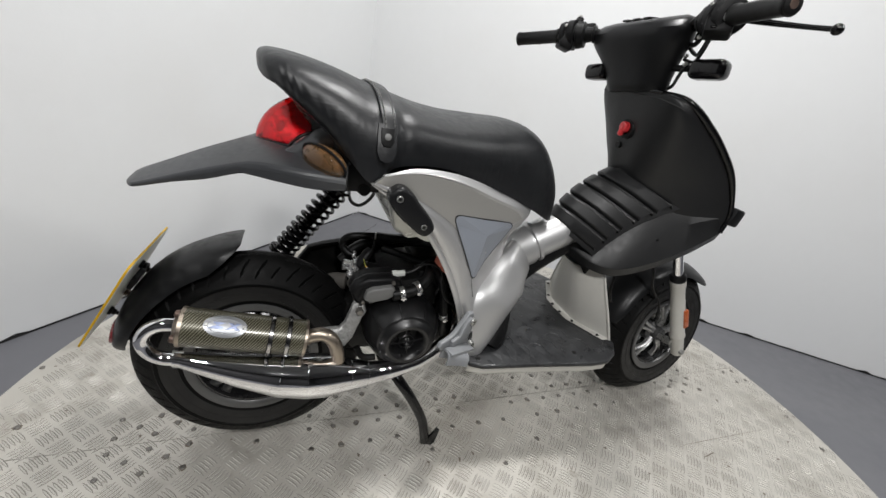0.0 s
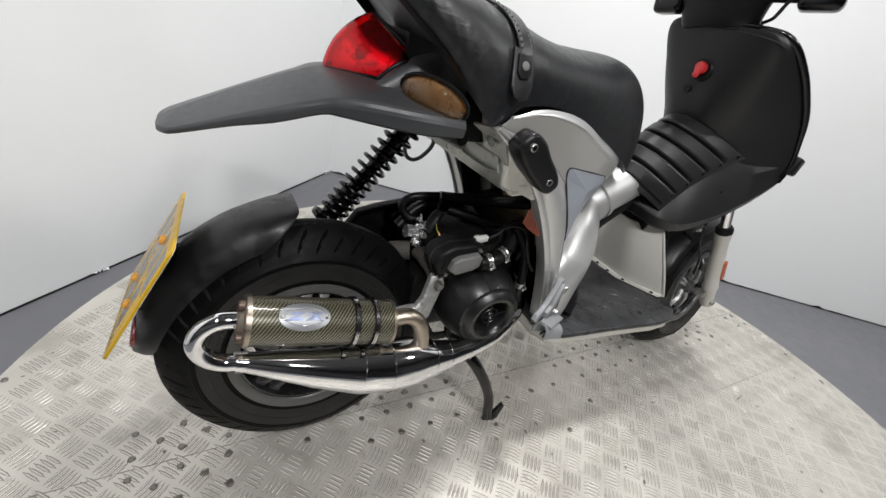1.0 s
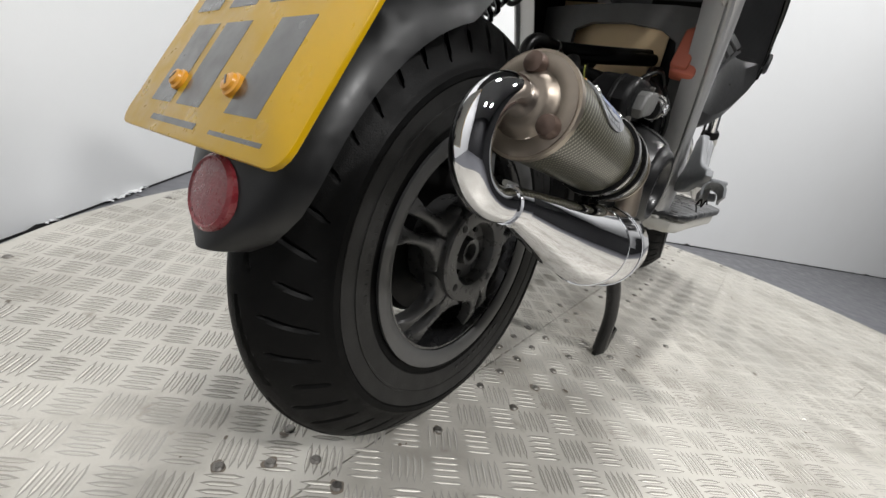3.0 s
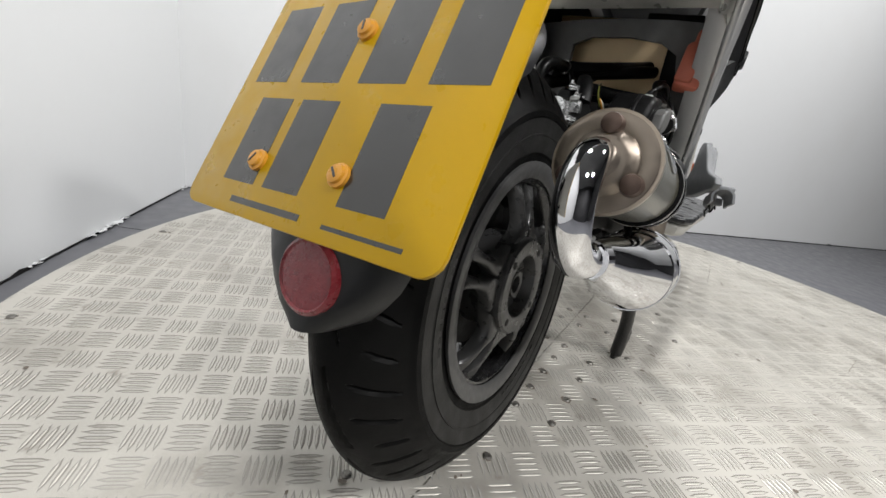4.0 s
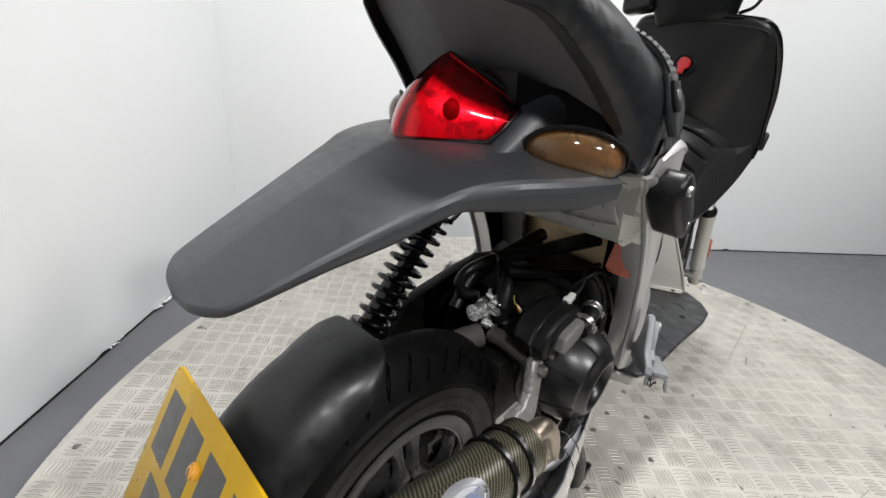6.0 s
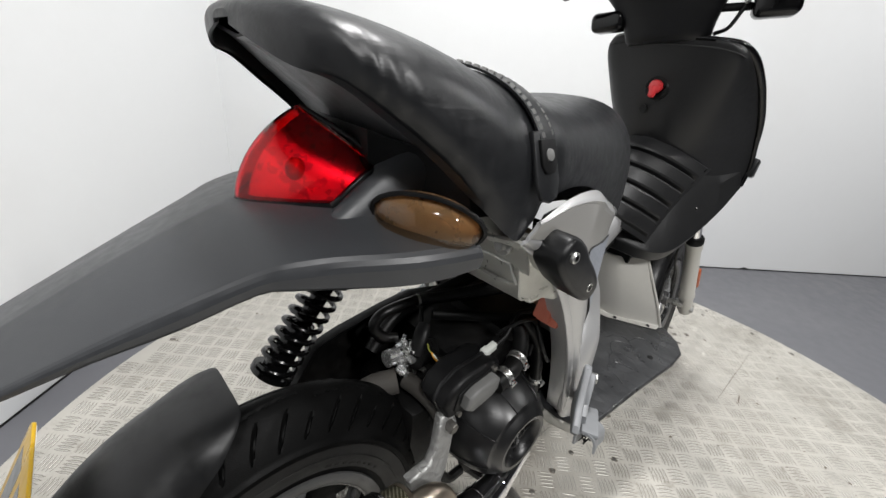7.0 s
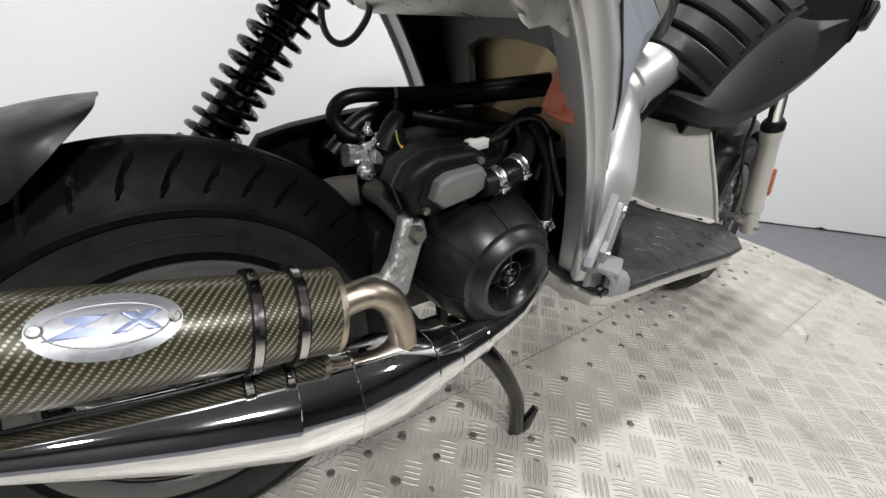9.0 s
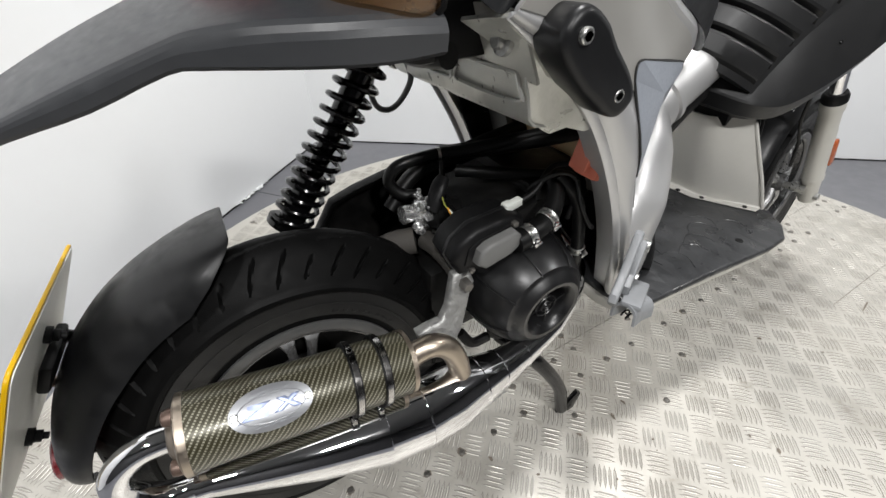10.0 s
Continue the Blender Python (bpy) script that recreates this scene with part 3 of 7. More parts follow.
# -- wheels --
def tyre_mesh(cx, cz, R, half, bead, pitches):
    """Tyre with thin curved slanting grooves, long and short by turns, on both shoulders, and long sweeping ones by the crown."""
    prof = []
    for k in np.linspace(-1, 1, 61):
        prof.append((R - 0.050 * abs(k) ** 1.85, half * k * (1 - 0.02 * abs(k)), k))
    side = [(R - 0.0515, half * 1.015), (R - 0.0535, half * 1.045), (R - 0.059, half * 1.05), (R - 0.0605, half * 1.02), (R - 0.082, half * 1.0), (bead + 0.014, half * 0.93), (bead + 0.012, half * 0.90), (bead, half * 0.86)]
    left = [(r, -y, None) for r, y in side[::-1]]
    right = [(r, y, None) for r, y in side]
    prof = left + prof + right
    fine = 20
    segs = pitches * fine
    bm = bmesh.new()
    rows = []
    for r, y, k in prof:
        q = min(1.0, abs(k)) if k is not None else 1.0
        sweep = 1.15 * max(0.0, q - 0.16) ** 1.2 + (0.5 if (y > 0) else 0.0) * min(1.0, max(0.0, (q - 0.05) / 0.08))
        row = []
        for i in range(segs):
            a = 2 * math.pi * (i / segs + sweep / pitches)
            rr = r
            if k is not None:
                near, far = ((0.40, 0.93), (0.40, 0.88), (0.58, 0.90))[(i // fine) % 3]
                w = (q - near) / (far - near)
                if 0 < w < 1:
                    wide = 1.75 * math.sin(math.pi * w) ** 0.4
                    rr -= 0.006 * min(1.0, max(0.0, (wide - abs(i % fine - 9)) / 0.8))
                # sweeping groove beside the crown, one to every third pitch
                run = (i % (3 * fine)) / (3.0 * fine)
                if 0.08 < run < 0.86:
                    line = 0.13 + 0.24 * (run - 0.08) ** 1.5
                    rr -= 0.0035 * max(0.0, 1 - abs(q - line) / 0.034)
            row.append(bm.verts.new((cx + rr * math.cos(a), y, cz + rr * math.sin(a))))
        rows.append(row)
    for p, q in zip(rows, rows[1:]):
        for i in range(segs):
            j = (i + 1) % segs
            bm.faces.new((p[i], p[j], q[j], q[i]))
    bmesh.ops.recalc_face_normals(bm, faces=bm.faces)
    return bm


RX, RZ, RR = 0.061, 0.2435, 0.2435
# the rear wheel, its guard and plate stand a little out of upright
TILT = Matrix.Translation((0, -0.0265, 0)) @ pose(0, 0, 0, -5.7, 0, 0)
FX, FZ, FR = 1.285, 0.235, 0.237


def wheel(name, cx, cz, R, half, bead, label, front):
    w = group(name, label)
    tyre = part("tyre", tyre_mesh(cx, cz, R, half, bead, 42), RUBBER, w, "black scooter tyre with slanted grooves", 25)
    wall_rows = [(R - 0.0606, half * 1.0235), (R - 0.082, half * 1.004), (bead + 0.0144, half * 0.934)]
    for sgn in (-1, 1):
        part("sidewall", lathe_y([(r, sgn * (y + 0.0004)) for r, y in wall_rows], cx, cz, 96), SIDEWALL, tyre, "dusty dark grey sidewall")
        part("sidewall_band", lathe_y([((R + bead) / 2 - 0.022 + d, sgn * (half * 0.985 + e)) for d, e in ((-0.002, 0.0), (-0.001, 0.0022), (0.001, 0.0026), (0.002, 0.0))], cx, cz, 96), SIDEWALL, tyre)
    # worn raised lettering, too dull to read
    for a0 in (35, 155, 275):
        for k in range(8):
            a = radians(a0 + 4.6 * k)
            r = (R - 0.082 + bead + 0.0144) / 2 + 0.004
            m = Matrix.Translation((cx + r * math.cos(a), -half * 0.972 - 0.0003, cz + r * math.sin(a))) @ pose(0, 0, 0, 0, 90 - math.degrees(a), 0)
            part("sidewall_mark", box(0.006 + 0.003 * (k % 3 == 1), 0.0016, 0.011, 0.0004, m, 1), SIDEWALL, tyre)
    lip = [(bead, -half * 0.84), (bead + 0.0055, -half * 0.90), (bead + 0.0055, -half * 0.97), (bead + 0.002, -half * 0.985), (bead - 0.010, -half * 0.94), (bead - 0.013, -half * 0.88), (bead - 0.010, -half * 0.80)]
    part("rim_lip", lathe_y(lip, cx, cz, 96, True), RIMGREY, w, "grey rim edge")
    part("rim_barrel", lathe_y([(bead - 0.006, -half * 0.86), (bead - 0.016, -half * 0.84), (bead - 0.024, -half * 0.55), (bead - 0.029, -half * 0.1), (bead - 0.027, half * 0.4), (bead - 0.015, half * 0.86), (bead, half * 0.9)], cx, cz, 96), RIMBLACK, w, "gloss black wheel rim")
    face = -half * 0.66
    if not front:
        hub = part("hub", lathe_y([(0.001, -0.038), (0.009, -0.038), (0.0105, -0.048), (0.0150, -0.049), (0.0165, -0.040), (0.033, -0.042), (0.0355, -0.052), (0.0365, -0.0560), (0.0385, -0.0570), (0.0540, -0.0570), (0.0565, -0.0550), (0.0575, -0.048), (0.0575, -0.005), (0.001, -0.005)], cx, cz, 64), HUBGREY, w, "satin grey hub flange with a sunk centre")
        for k in range(4):
            a = radians(90 * k + 45)
            x, z = cx + 0.0465 * math.cos(a), cz + 0.0465 * math.sin(a)
            # solid dark plug, coloured like the shade inside a drilled hole
            part("hub_hole", straight([(x, -0.0574, z, 0.0042), (x, -0.050, z, 0.0042)], 14), GAPDARK, hub)
            x, z = cx + 0.026 * math.cos(a + 0.4), cz + 0.026 * math.sin(a + 0.4)
            part("hub_bolt", straight([(x, -0.0405, z, 0.0030), (x, -0.0445, z, 0.0030)], 8), MATTE, hub)
        for k in range(5):
            a0 = radians(72 * k + 13)
            for sgn in (-1, 1):
                # half of an arm: from the slot in its middle to the edge of the large opening
                rows = []
                for r, slot, edge, y in ((0.052, 0.0, 0.037, -0.0500), (0.060, 0.0, 0.0250, -0.0505), (0.068, 0.0, 0.0195, -0.0500), (0.075, 0.0035, 0.0175, -0.0490), (0.083, 0.0062, 0.0172, -0.0470), (0.094, 0.0070, 0.0185, -0.0440), (0.104, 0.0066, 0.0225, -0.0400), (0.112, 0.0040, 0.0300, -0.0350), (0.119, 0.0, 0.0420, -0.0300)):
                    ring = []
                    for d, dy in ((slot, 0.016), (slot, 0.003), (slot + 0.0022, 0.0), ((slot + edge) / 2, -0.0004), (edge - 0.0030, 0.0), (edge, 0.003), (edge, 0.016)):
                        q = sgn * d
                        ring.append((cx + r * math.cos(a0) - q * math.sin(a0), y + dy, cz + r * math.sin(a0) + q * math.cos(a0)))
                    rows.append(ring)
                part("spoke", loft([[tuple(q) for q in rr.reshape(-1, 3)] for rr in catmull([np.array(r_).ravel() for r_ in rows], 3)]), HUBGREY, w, "satin grey cast spoke beside a slot", 50)
        part("brake_drum", lathe_y([(0.001, 0.0), (0.088, 0.0), (0.094, 0.012), (0.094, half * 0.8), (0.001, half * 0.8)], cx, cz, 48), ENGINE, w)
    else:
        part("hub", lathe_y([(0.001, face - 0.02), (0.020, face - 0.02), (0.024, face), (0.036, face + 0.01), (0.036, face + 0.06), (0.001, face + 0.06)], cx, cz, 40), HUBGREY, w)
        for k in range(5):
            a0 = radians(72 * k + 12)
            for sgn in (-1, 1):
                pts = [(cx + r * math.cos(a0 + sgn * d), face + y, cz + r * math.sin(a0 + sgn * d)) for r, d, y in ((0.026, 0.20, 0.0), (0.052, 0.10, -0.004), (0.078, 0.12, 0.002), (bead - 0.016, 0.20, 0.012))]
                part("spoke", tube(pts, [0.010, 0.008, 0.008, 0.010], 10, 3, True, 0.7), ALLOY, w)
        part("brake_disc", lathe_y([(0.058, half * 0.75), (0.092, half * 0.75), (0.092, half * 0.75 + 0.004), (0.058, half * 0.75 + 0.004)], cx, cz, 48, True), STEEL, w, "drilled steel brake disc")
    return w


rear_wheel = wheel("rear_wheel", RX, RZ, RR, 0.050, 0.134, "rear wheel with wide black tyre and gloss black rim", False)
rear_wheel.matrix_basis = TILT @ Matrix.Translation((0.002, -0.0155, 0))
front_wheel = wheel("front_wheel", FX, FZ, FR, 0.064, 0.121, "front wheel with black tyre and dark alloy spokes", True)

# -- rear mudguard --
def guard(cx, cz, R, a0, a1, half, drop, taper=0.0, n=30, skew=0.0):
    rows = []
    for t in np.linspace(0, 1, n) ** 1.5:
        a = radians(a0 + (a1 - a0) * t)
        end = min(1.0, min(t, 1 - t) / 0.10)
        low = max(0.0, (t - 0.5) / 0.5)
        h = half * (1 - taper * low ** 2.5) * (0.85 + 0.15 * math.sqrt(end))
        tip = min(1.0, t / 0.14)
        h *= 0.66 + 0.34 * math.sqrt(max(0.0, 1 - (1 - tip) ** 2))
        tip = min(1.0, (1 - t) / 0.22)
        h *= 0.35 + 0.65 * math.sqrt(max(0.0, 1 - (1 - tip) ** 2)) if taper else 1.0
        skirt = 0.10 + 0.90 * min(1.0, t / 0.20) ** 0.75
        row = []
        for k in np.linspace(-1, 1, 17):
            y = h * math.sin(k * math.pi / 2 * 0.96)
            r = R - drop * skirt * (1 - 0.35 * low) * (0.85 + 0.15 * end) * (1 - math.cos(k * math.pi / 2 * 0.96)) ** 1.15
            row.append((cx + r * math.cos(a), y + skew * low, cz + r * math.sin(a)))
        rows.append(row)
    return rows


guard_bm = shell(guard(RX, RZ + 0.009, 0.2665, 94, 175, 0.073, 0.052, 0.22, 44, -0.020), 0.003, (1, 0, -1))
guard_bm.transform(TILT @ Matrix.Translation((0, -0.004, 0)))
rear_guard = part("rear_mudguard", guard_bm, GUARDBLACK, scooter, "satin black rear mudguard hugging the tyre")
lens = straight([(0, 0, -0.012, 0.0250), (0, 0, 0.0040, 0.0250), (0, 0, 0.0060, 0.0224), (0, 0, 0.0050, 0.0210), (0, 0, 0.0064, 0.0150)], 36)
lens.transform(facing((-0.1945, -0.024, 0.313), (-0.974, -0.04, 0.227)))
reflector = part("reflector", lens, DARKRED, rear_guard, "round dark red reflector")

# -- number plate --
P1 = Vector((-0.025, -0.993, 0.114)).normalized()
PN = P1.cross(Vector((0.505, 0.093, 0.858))).normalized()
PU = PN.cross(P1)
PC = Vector((-0.1668, -0.0062, 0.4227))
PM = Matrix(((P1.x, PU.x, PN.x, PC.x), (P1.y, PU.y, PN.y, PC.y), (P1.z, PU.z, PN.z, PC.z), (0, 0, 0, 1)))


def plate_outline(w, h, r, n=5):
    out = []
    for sx, sy, a in ((1, 1, 0), (-1, 1, 90), (-1, -1, 180), (1, -1, 270)):
        for t in np.linspace(0, 90, n):
            out.append((sx * (w / 2 - r) + r * math.cos(radians(a + t)), sy * (h / 2 - r) + r * math.sin(radians(a + t))))
    return out


def prism(outline, z0, z1, m, bevel=0.0):
    bm = slab(outline, z1 - z0, bevel)
    bm.transform(m @ Matrix(((1, 0, 0, 0), (0, 0, 1, 0), (0, -1, 0, 0), (0, 0, 0, 1))) @ Matrix.Translation((0, 0, 0)))
    bm.transform(Matrix.Translation((m.to_3x3() @ Vector((0, 0, z1)))))
    bmesh.ops.recalc_face_normals(bm, faces=bm.faces)
    return bm


plate = part("number_plate", prism(plate_outline(0.229, 0.184, 0.012), -0.0035, 0.0, PM, 0.0008), YELLOW, scooter, "yellow rear number plate held by three capped screws")


def on_plate(u, v):
    """Millimetres right and down from the first character's corner, to the plate's own metres."""
    return (u - 103.0) / 1000, (71.0 - v) / 1000


def plate_bar(u, v, w, h, name="character_bar"):
    x0, y1 = on_plate(u, v)
    ol = [(x0, y1), (x0 + w / 1000, y1), (x0 + w / 1000, y1 - h / 1000), (x0, y1 - h / 1000)]
    part(name, prism(ol, -0.0006, 0.00015, PM), INK, plate)


part("plate_back", prism(plate_outline(0.223, 0.178, 0.010), -0.0046, -0.0036, PM), PLATEBACK, plate, "pale reverse of the plate")
for u in (4, 58, 113, 167):
    plate_bar(u, 0, 38, 64)
for u in (24, 70, 140):
    plate_bar(u, 77, 36, 64)
plate_bar(44, 151.0, 72, 4.2, "small_print_bar")
plate_bar(136, 152.5, 58, 2.6, "small_print_bar")
for u, v in ((101.7, 25.8), (55.3, 124.2), (133.7, 124.0)):
    x, y = on_plate(u, v)
    m = PM @ Matrix.Translation((x, y, 0))
    cap = straight([(0, 0, 0, 0.0075), (0, 0, 0.0022, 0.0075), (0, 0, 0.0030, 0.0060), (0, 0, 0.0048, 0.0056), (0, 0, 0.0056, 0.0040)], 16)
    cap.transform(m)
    screw = part("plate_screw", cap, YCAP, plate, "yellow capped screw")
    nut = straight([(0, 0, -0.0045, 0.0085), (0, 0, -0.010, 0.0085), (0, 0, -0.0105, 0.0060), (0, 0, -0.016, 0.0060), (0, 0, -0.0165, 0.0035), (0, 0, -0.021, 0.0035)], 12)
    nut.transform(m)
    part("screw_nut", nut, RUST if u < 100 else MATTE, plate, "rusty nut on a rubber spacer")
    part("slot", box(0.0072, 0.0014, 0.0012, 0, m @ pose(0, 0, 0.0054, 0, 0, u)), INK, screw)
part("plate_bracket", box(0.03, 0.075, 0.010, 0.003, PM @ pose(0, 0.02, -0.013, 0, 0, 90)), MATTE, scooter)
for y, z in ((0.03, 0.45), (-0.03, 0.40)):
    part("plate_stay", tube([(-0.145, y, z - 0.02), (-0.12, y, z - 0.04), (-0.10, y, z - 0.05)], 0.006, 8, 2), MATTE, scooter)

# -- seat --
SEAT = [  # x, top, lower edge, half width
    (0.0785, 0.880, 0.870, 0.020), (0.083, 0.886, 0.860, 0.062), (0.094, 0.890, 0.850, 0.094), (0.115, 0.890, 0.842, 0.119), (0.145, 0.887, 0.820, 0.137), (0.185, 0.880, 0.789, 0.152),
    (0.225, 0.870, 0.751, 0.165), (0.262, 0.859, 0.716, 0.173), (0.285, 0.855, 0.728, 0.172), (0.31, 0.849, 0.742, 0.168), (0.36, 0.835, 0.748, 0.158), (0.43, 0.826, 0.739, 0.147), (0.51, 0.826, 0.712, 0.134),
    (0.58, 0.827, 0.684, 0.120), (0.625, 0.818, 0.664, 0.110), (0.665, 0.795, 0.645, 0.098), (0.70, 0.758, 0.626, 0.082), (0.73, 0.712, 0.612, 0.062), (0.748, 0.675, 0.608, 0.040), (0.756, 0.648, 0.622, 0.016)]


def seat_half(x):
    xs = [s[0] for s in SEAT]
    return [float(np.interp(x, xs, [s[i] for s in SEAT])) for i in (1, 2, 3)]


FOLDS = (0.098, 0.112, 0.131, 0.146, 0.166, 0.187, 0.205, 0.232)


def seat_point(c, s, zt, zl, hw):
    """Section of the seat: boxy shoulders, its top leaning with the machine."""
    y = hw * math.copysign(abs(c) ** 0.68, c) * (1 + 0.065 * max(0.0, s) * abs(c))
    return y, zl + (zt - zl) * max(0.0, s) ** 0.66 - 0.045 * y * max(0.0, s)


def seat_ring(x, zt, zl, hw, n=64):
    ring = []
    for a in np.linspace(0, math.pi, n):
        c, s = math.cos(a), math.sin(a)
        y, z = seat_point(c, s, zt, zl, hw)
        # gathered pleats along the lower sides
        up = z - zl
        side = min(1.0, up / 0.008) * max(0.0, 1 - up / 0.050) ** 0.7
        xs = x + 0.30 * up + 0.004 * math.sin(x * 91)
        near = min(abs(xs - k) for k in FOLDS)
        pleat = 0.0024 * (0.35 - math.exp(-(near / 0.0055) ** 2)) * side
        y *= 1 - 0.11 * max(0.0, 1 - up / 0.026) ** 2 * min(1.0, max(0.0, (0.255 - x) / 0.05))
        dent = -0.010 * math.exp(-((x - 0.315) / 0.016) ** 2) * (0.4 + 0.6 * abs(c))
        y *= 1 + pleat / max(0.05, hw) * 1.0
        ring.append((x, 0.010 + y + dent * (1 if c > 0 else -1) * 0.5, z + dent * 0.35 * s))
    return ring


def seat_mesh():
    rows = catmull(SEAT, 16)
    rings = []
    for x, zt, zl, hw in rows:
        top = seat_ring(x, zt, zl, max(0.004, hw))
        under = []
        for k, rise in ((-0.96, 0.001), (-0.92, 0.001), (-0.88, 0.005), (-0.855, 0.026), (-0.5, 0.034), (0, 0.036), (0.5, 0.034), (0.855, 0.026), (0.88, 0.005), (0.92, 0.001), (0.96, 0.001)):
            under.append((x + 0.004, 0.010 + hw * k, min(zt - 0.004, zl + rise)))
        rings.append(top + under)
    return loft(rings, True, True)


seat = part("seat", seat_mesh(), LEATHER, scooter, "black vinyl dual seat with raised rear hump", 60)
pan_rows = []
for x, zt, zl, hw in catmull(SEAT[2:8], 4):
    pan_rows.append([(x + 0.001, 0.010 + hw * 0.845 * k, min(zt - 0.006, zl + 0.023 - 0.012 * (1 - abs(k - 0.25) / 1.25))) for k in (-1, -0.8, -0.6, -0.4, -0.2, 0, 0.2, 0.25, 0.3, 0.45, 0.6, 0.8, 1)])
part("seat_pan", shell(pan_rows, 0.003, (0, 0, 1)), PANGREY, seat, "dark grey moulded seat pan", 8)
# strap over the seat with its buckle tab
def strap_pts(x, lift, a0, a1, n=26):
    zt, zl, hw = seat_half(x)
    pts = []
    for a in np.linspace(a0, a1, n):
        c, s = math.cos(radians(a)), math.sin(radians(a))
        y, z = seat_point(c, s, zt + lift, zl, hw + lift)
        pts.append((0.010 + y, z))
    return pts


def strap_mesh(x, w, lift, a0, a1, slope=0.0, n=26):
    left = [(x - w / 2 + slope * (p[1] - 0.8), *p) for p in strap_pts(x - w / 2 * 0.5, lift, a0, a1, n)]
    right = [(x + w / 2 + slope * (p[1] - 0.8), *p) for p in strap_pts(x + w / 2 * 0.5, lift, a0, a1, n)]
    mid = [tuple((np.array(a) + np.array(b)) / 2) for a, b in zip(left, right)]
    mid = [(m[0], m[1] * 1.006, m[2] + 0.001) for m in mid]
    return shell([left, mid, right], 0.0025, (0, 0, 1))


strap = part("strap", strap_mesh(0.292, 0.024, 0.003, 22, 158, -0.16), LEATHER, seat, "black leather strap across the seat")
for dx in (-0.0075, 0.0075):
    part("stitching", join(*[strap_mesh(0.292 + dx, 0.0008, 0.0036, a, a + 2.2, -0.16, 3) for a in np.arange(25, 153, 3.6)]), GREYPART, strap, "grey thread stitches")
for sgn in (-1, 1):
    ol = [(-0.016, 0.026), (0.016, 0.026), (0.017, -0.020), (0.011, -0.035), (0, -0.039), (-0.011, -0.035), (-0.017, -0.020)]
    m = Matrix.Translation((0.286, 0.010 + sgn * 0.1690, 0.789)) @ pose(0, 0, 0, 21 * sgn, 0, 0)
    tab = part("buckle_tab", slab(ol, sgn * 0.006, 0.0018, m), LEATHER, strap, "stitched leather buckle tab")
    ol2 = [(-0.011, 0.018), (0.011, 0.018), (0.011, -0.004), (0.006, -0.012), (-0.006, -0.012), (-0.011, -0.004)]
    part("buckle", slab(ol2, sgn * 0.0045, 0.0012, m @ Matrix.Translation((0, sgn * 0.005, 0))), MATTE, tab, "dark press stud plate")
    part("press_stud", straight([(*(m @ Vector((0, sgn * 0.008, 0.004))), 0.0062), (*(m @ Vector((0, sgn * 0.0105, 0.004))), 0.0055), (*(m @ Vector((0, sgn * 0.0112, 0.004))), 0.003)], 16), GREYPART, tab, "dull metal press stud")

# -- tail section --
TAIL = [  # x, ridge, shoulder, bottom, half width at ridge flat, half width
    (-0.1330, 0.6370, 0.6366, 0.6360, 0.0008, 0.003), (-0.132, 0.640, 0.637, 0.6355, 0.001, 0.012), (-0.130, 0.6435, 0.639, 0.636, 0.0012, 0.026), (-0.122, 0.650, 0.642, 0.638, 0.0014, 0.043), (-0.108, 0.658, 0.6465, 0.642, 0.0015, 0.054), (-0.05, 0.686, 0.669, 0.659, 0.0018, 0.070), (0.0, 0.708, 0.688, 0.671, 0.002, 0.084),
    (0.052, 0.7275, 0.706, 0.690, 0.003, 0.101), (0.073, 0.732, 0.713, 0.692, 0.012, 0.112), (0.105, 0.735, 0.717, 0.691, 0.042, 0.128), (0.150, 0.736, 0.718, 0.690, 0.068, 0.150), (0.185, 0.736, 0.718, 0.690, 0.075, 0.161), (0.225, 0.737, 0.716, 0.692, 0.080, 0.166)]


def tail_mesh():
    rings = []
    for x, zr, zs, zb, hr, hw in catmull(TAIL, 3):
        zs = min(zs, zr - 0.004)
        h = min(0.016, (zs + 0.004 - zb) * 0.6)
        rings.append([(x, q + 0.006 - 0.010 * min(1.0, max(0.0, (0.05 - x) / 0.18)), z) for x, q, z in [(x, -hr, zr), (x, hr, zr), *[(x, hw * (0.90 + 0.10 * math.sin(radians(a))), zs + 0.004 - h + h * math.cos(radians(a))) for a in (8, 26, 44, 62, 80)], (x, hw * 0.985, zb + 0.003), (x, hw * 0.96, zb), (x, hw * 0.90, zb), (x, hw * 0.84, zb + min(0.010, (zr - zb) * 0.4)), (x, 0, (zb + zr) / 2 + 0.002),
                      (x, -hw * 0.84, zb + min(0.010, (zr - zb) * 0.4)), (x, -hw * 0.90, zb), (x, -hw * 0.96, zb), (x, -hw * 0.985, zb + 0.003), *[(x, -hw * (0.90 + 0.10 * math.sin(radians(a))), zs + 0.004 - h + h * math.cos(radians(a))) for a in (80, 62, 44, 26, 8)]]])
    return loft(rings)


tail = part("tail_section", tail_mesh(), TAILPLASTIC, scooter, "satin black pointed tail section under the seat", 14)
part("underseat_cover", loft([[(x, y, z) for y, z in ((-w, 0.735), (w, 0.735), (w * 0.85, t), (-w * 0.85, t))] for x, w, t in ((0.170, 0.060, 0.80), (0.20, 0.085, 0.79), (0.23, 0.135, 0.785), (0.30, 0.155, 0.77))]), MATTE, scooter)


def ellipsoid(a, b, c, m, n=24):
    bm = bmesh.new()
    bmesh.ops.create_uvsphere(bm, u_segments=n, v_segments=n // 2, radius=1)
    bmesh.ops.scale(bm, vec=(a, b, c), verts=bm.verts)
    bm.transform(m)
    return bm


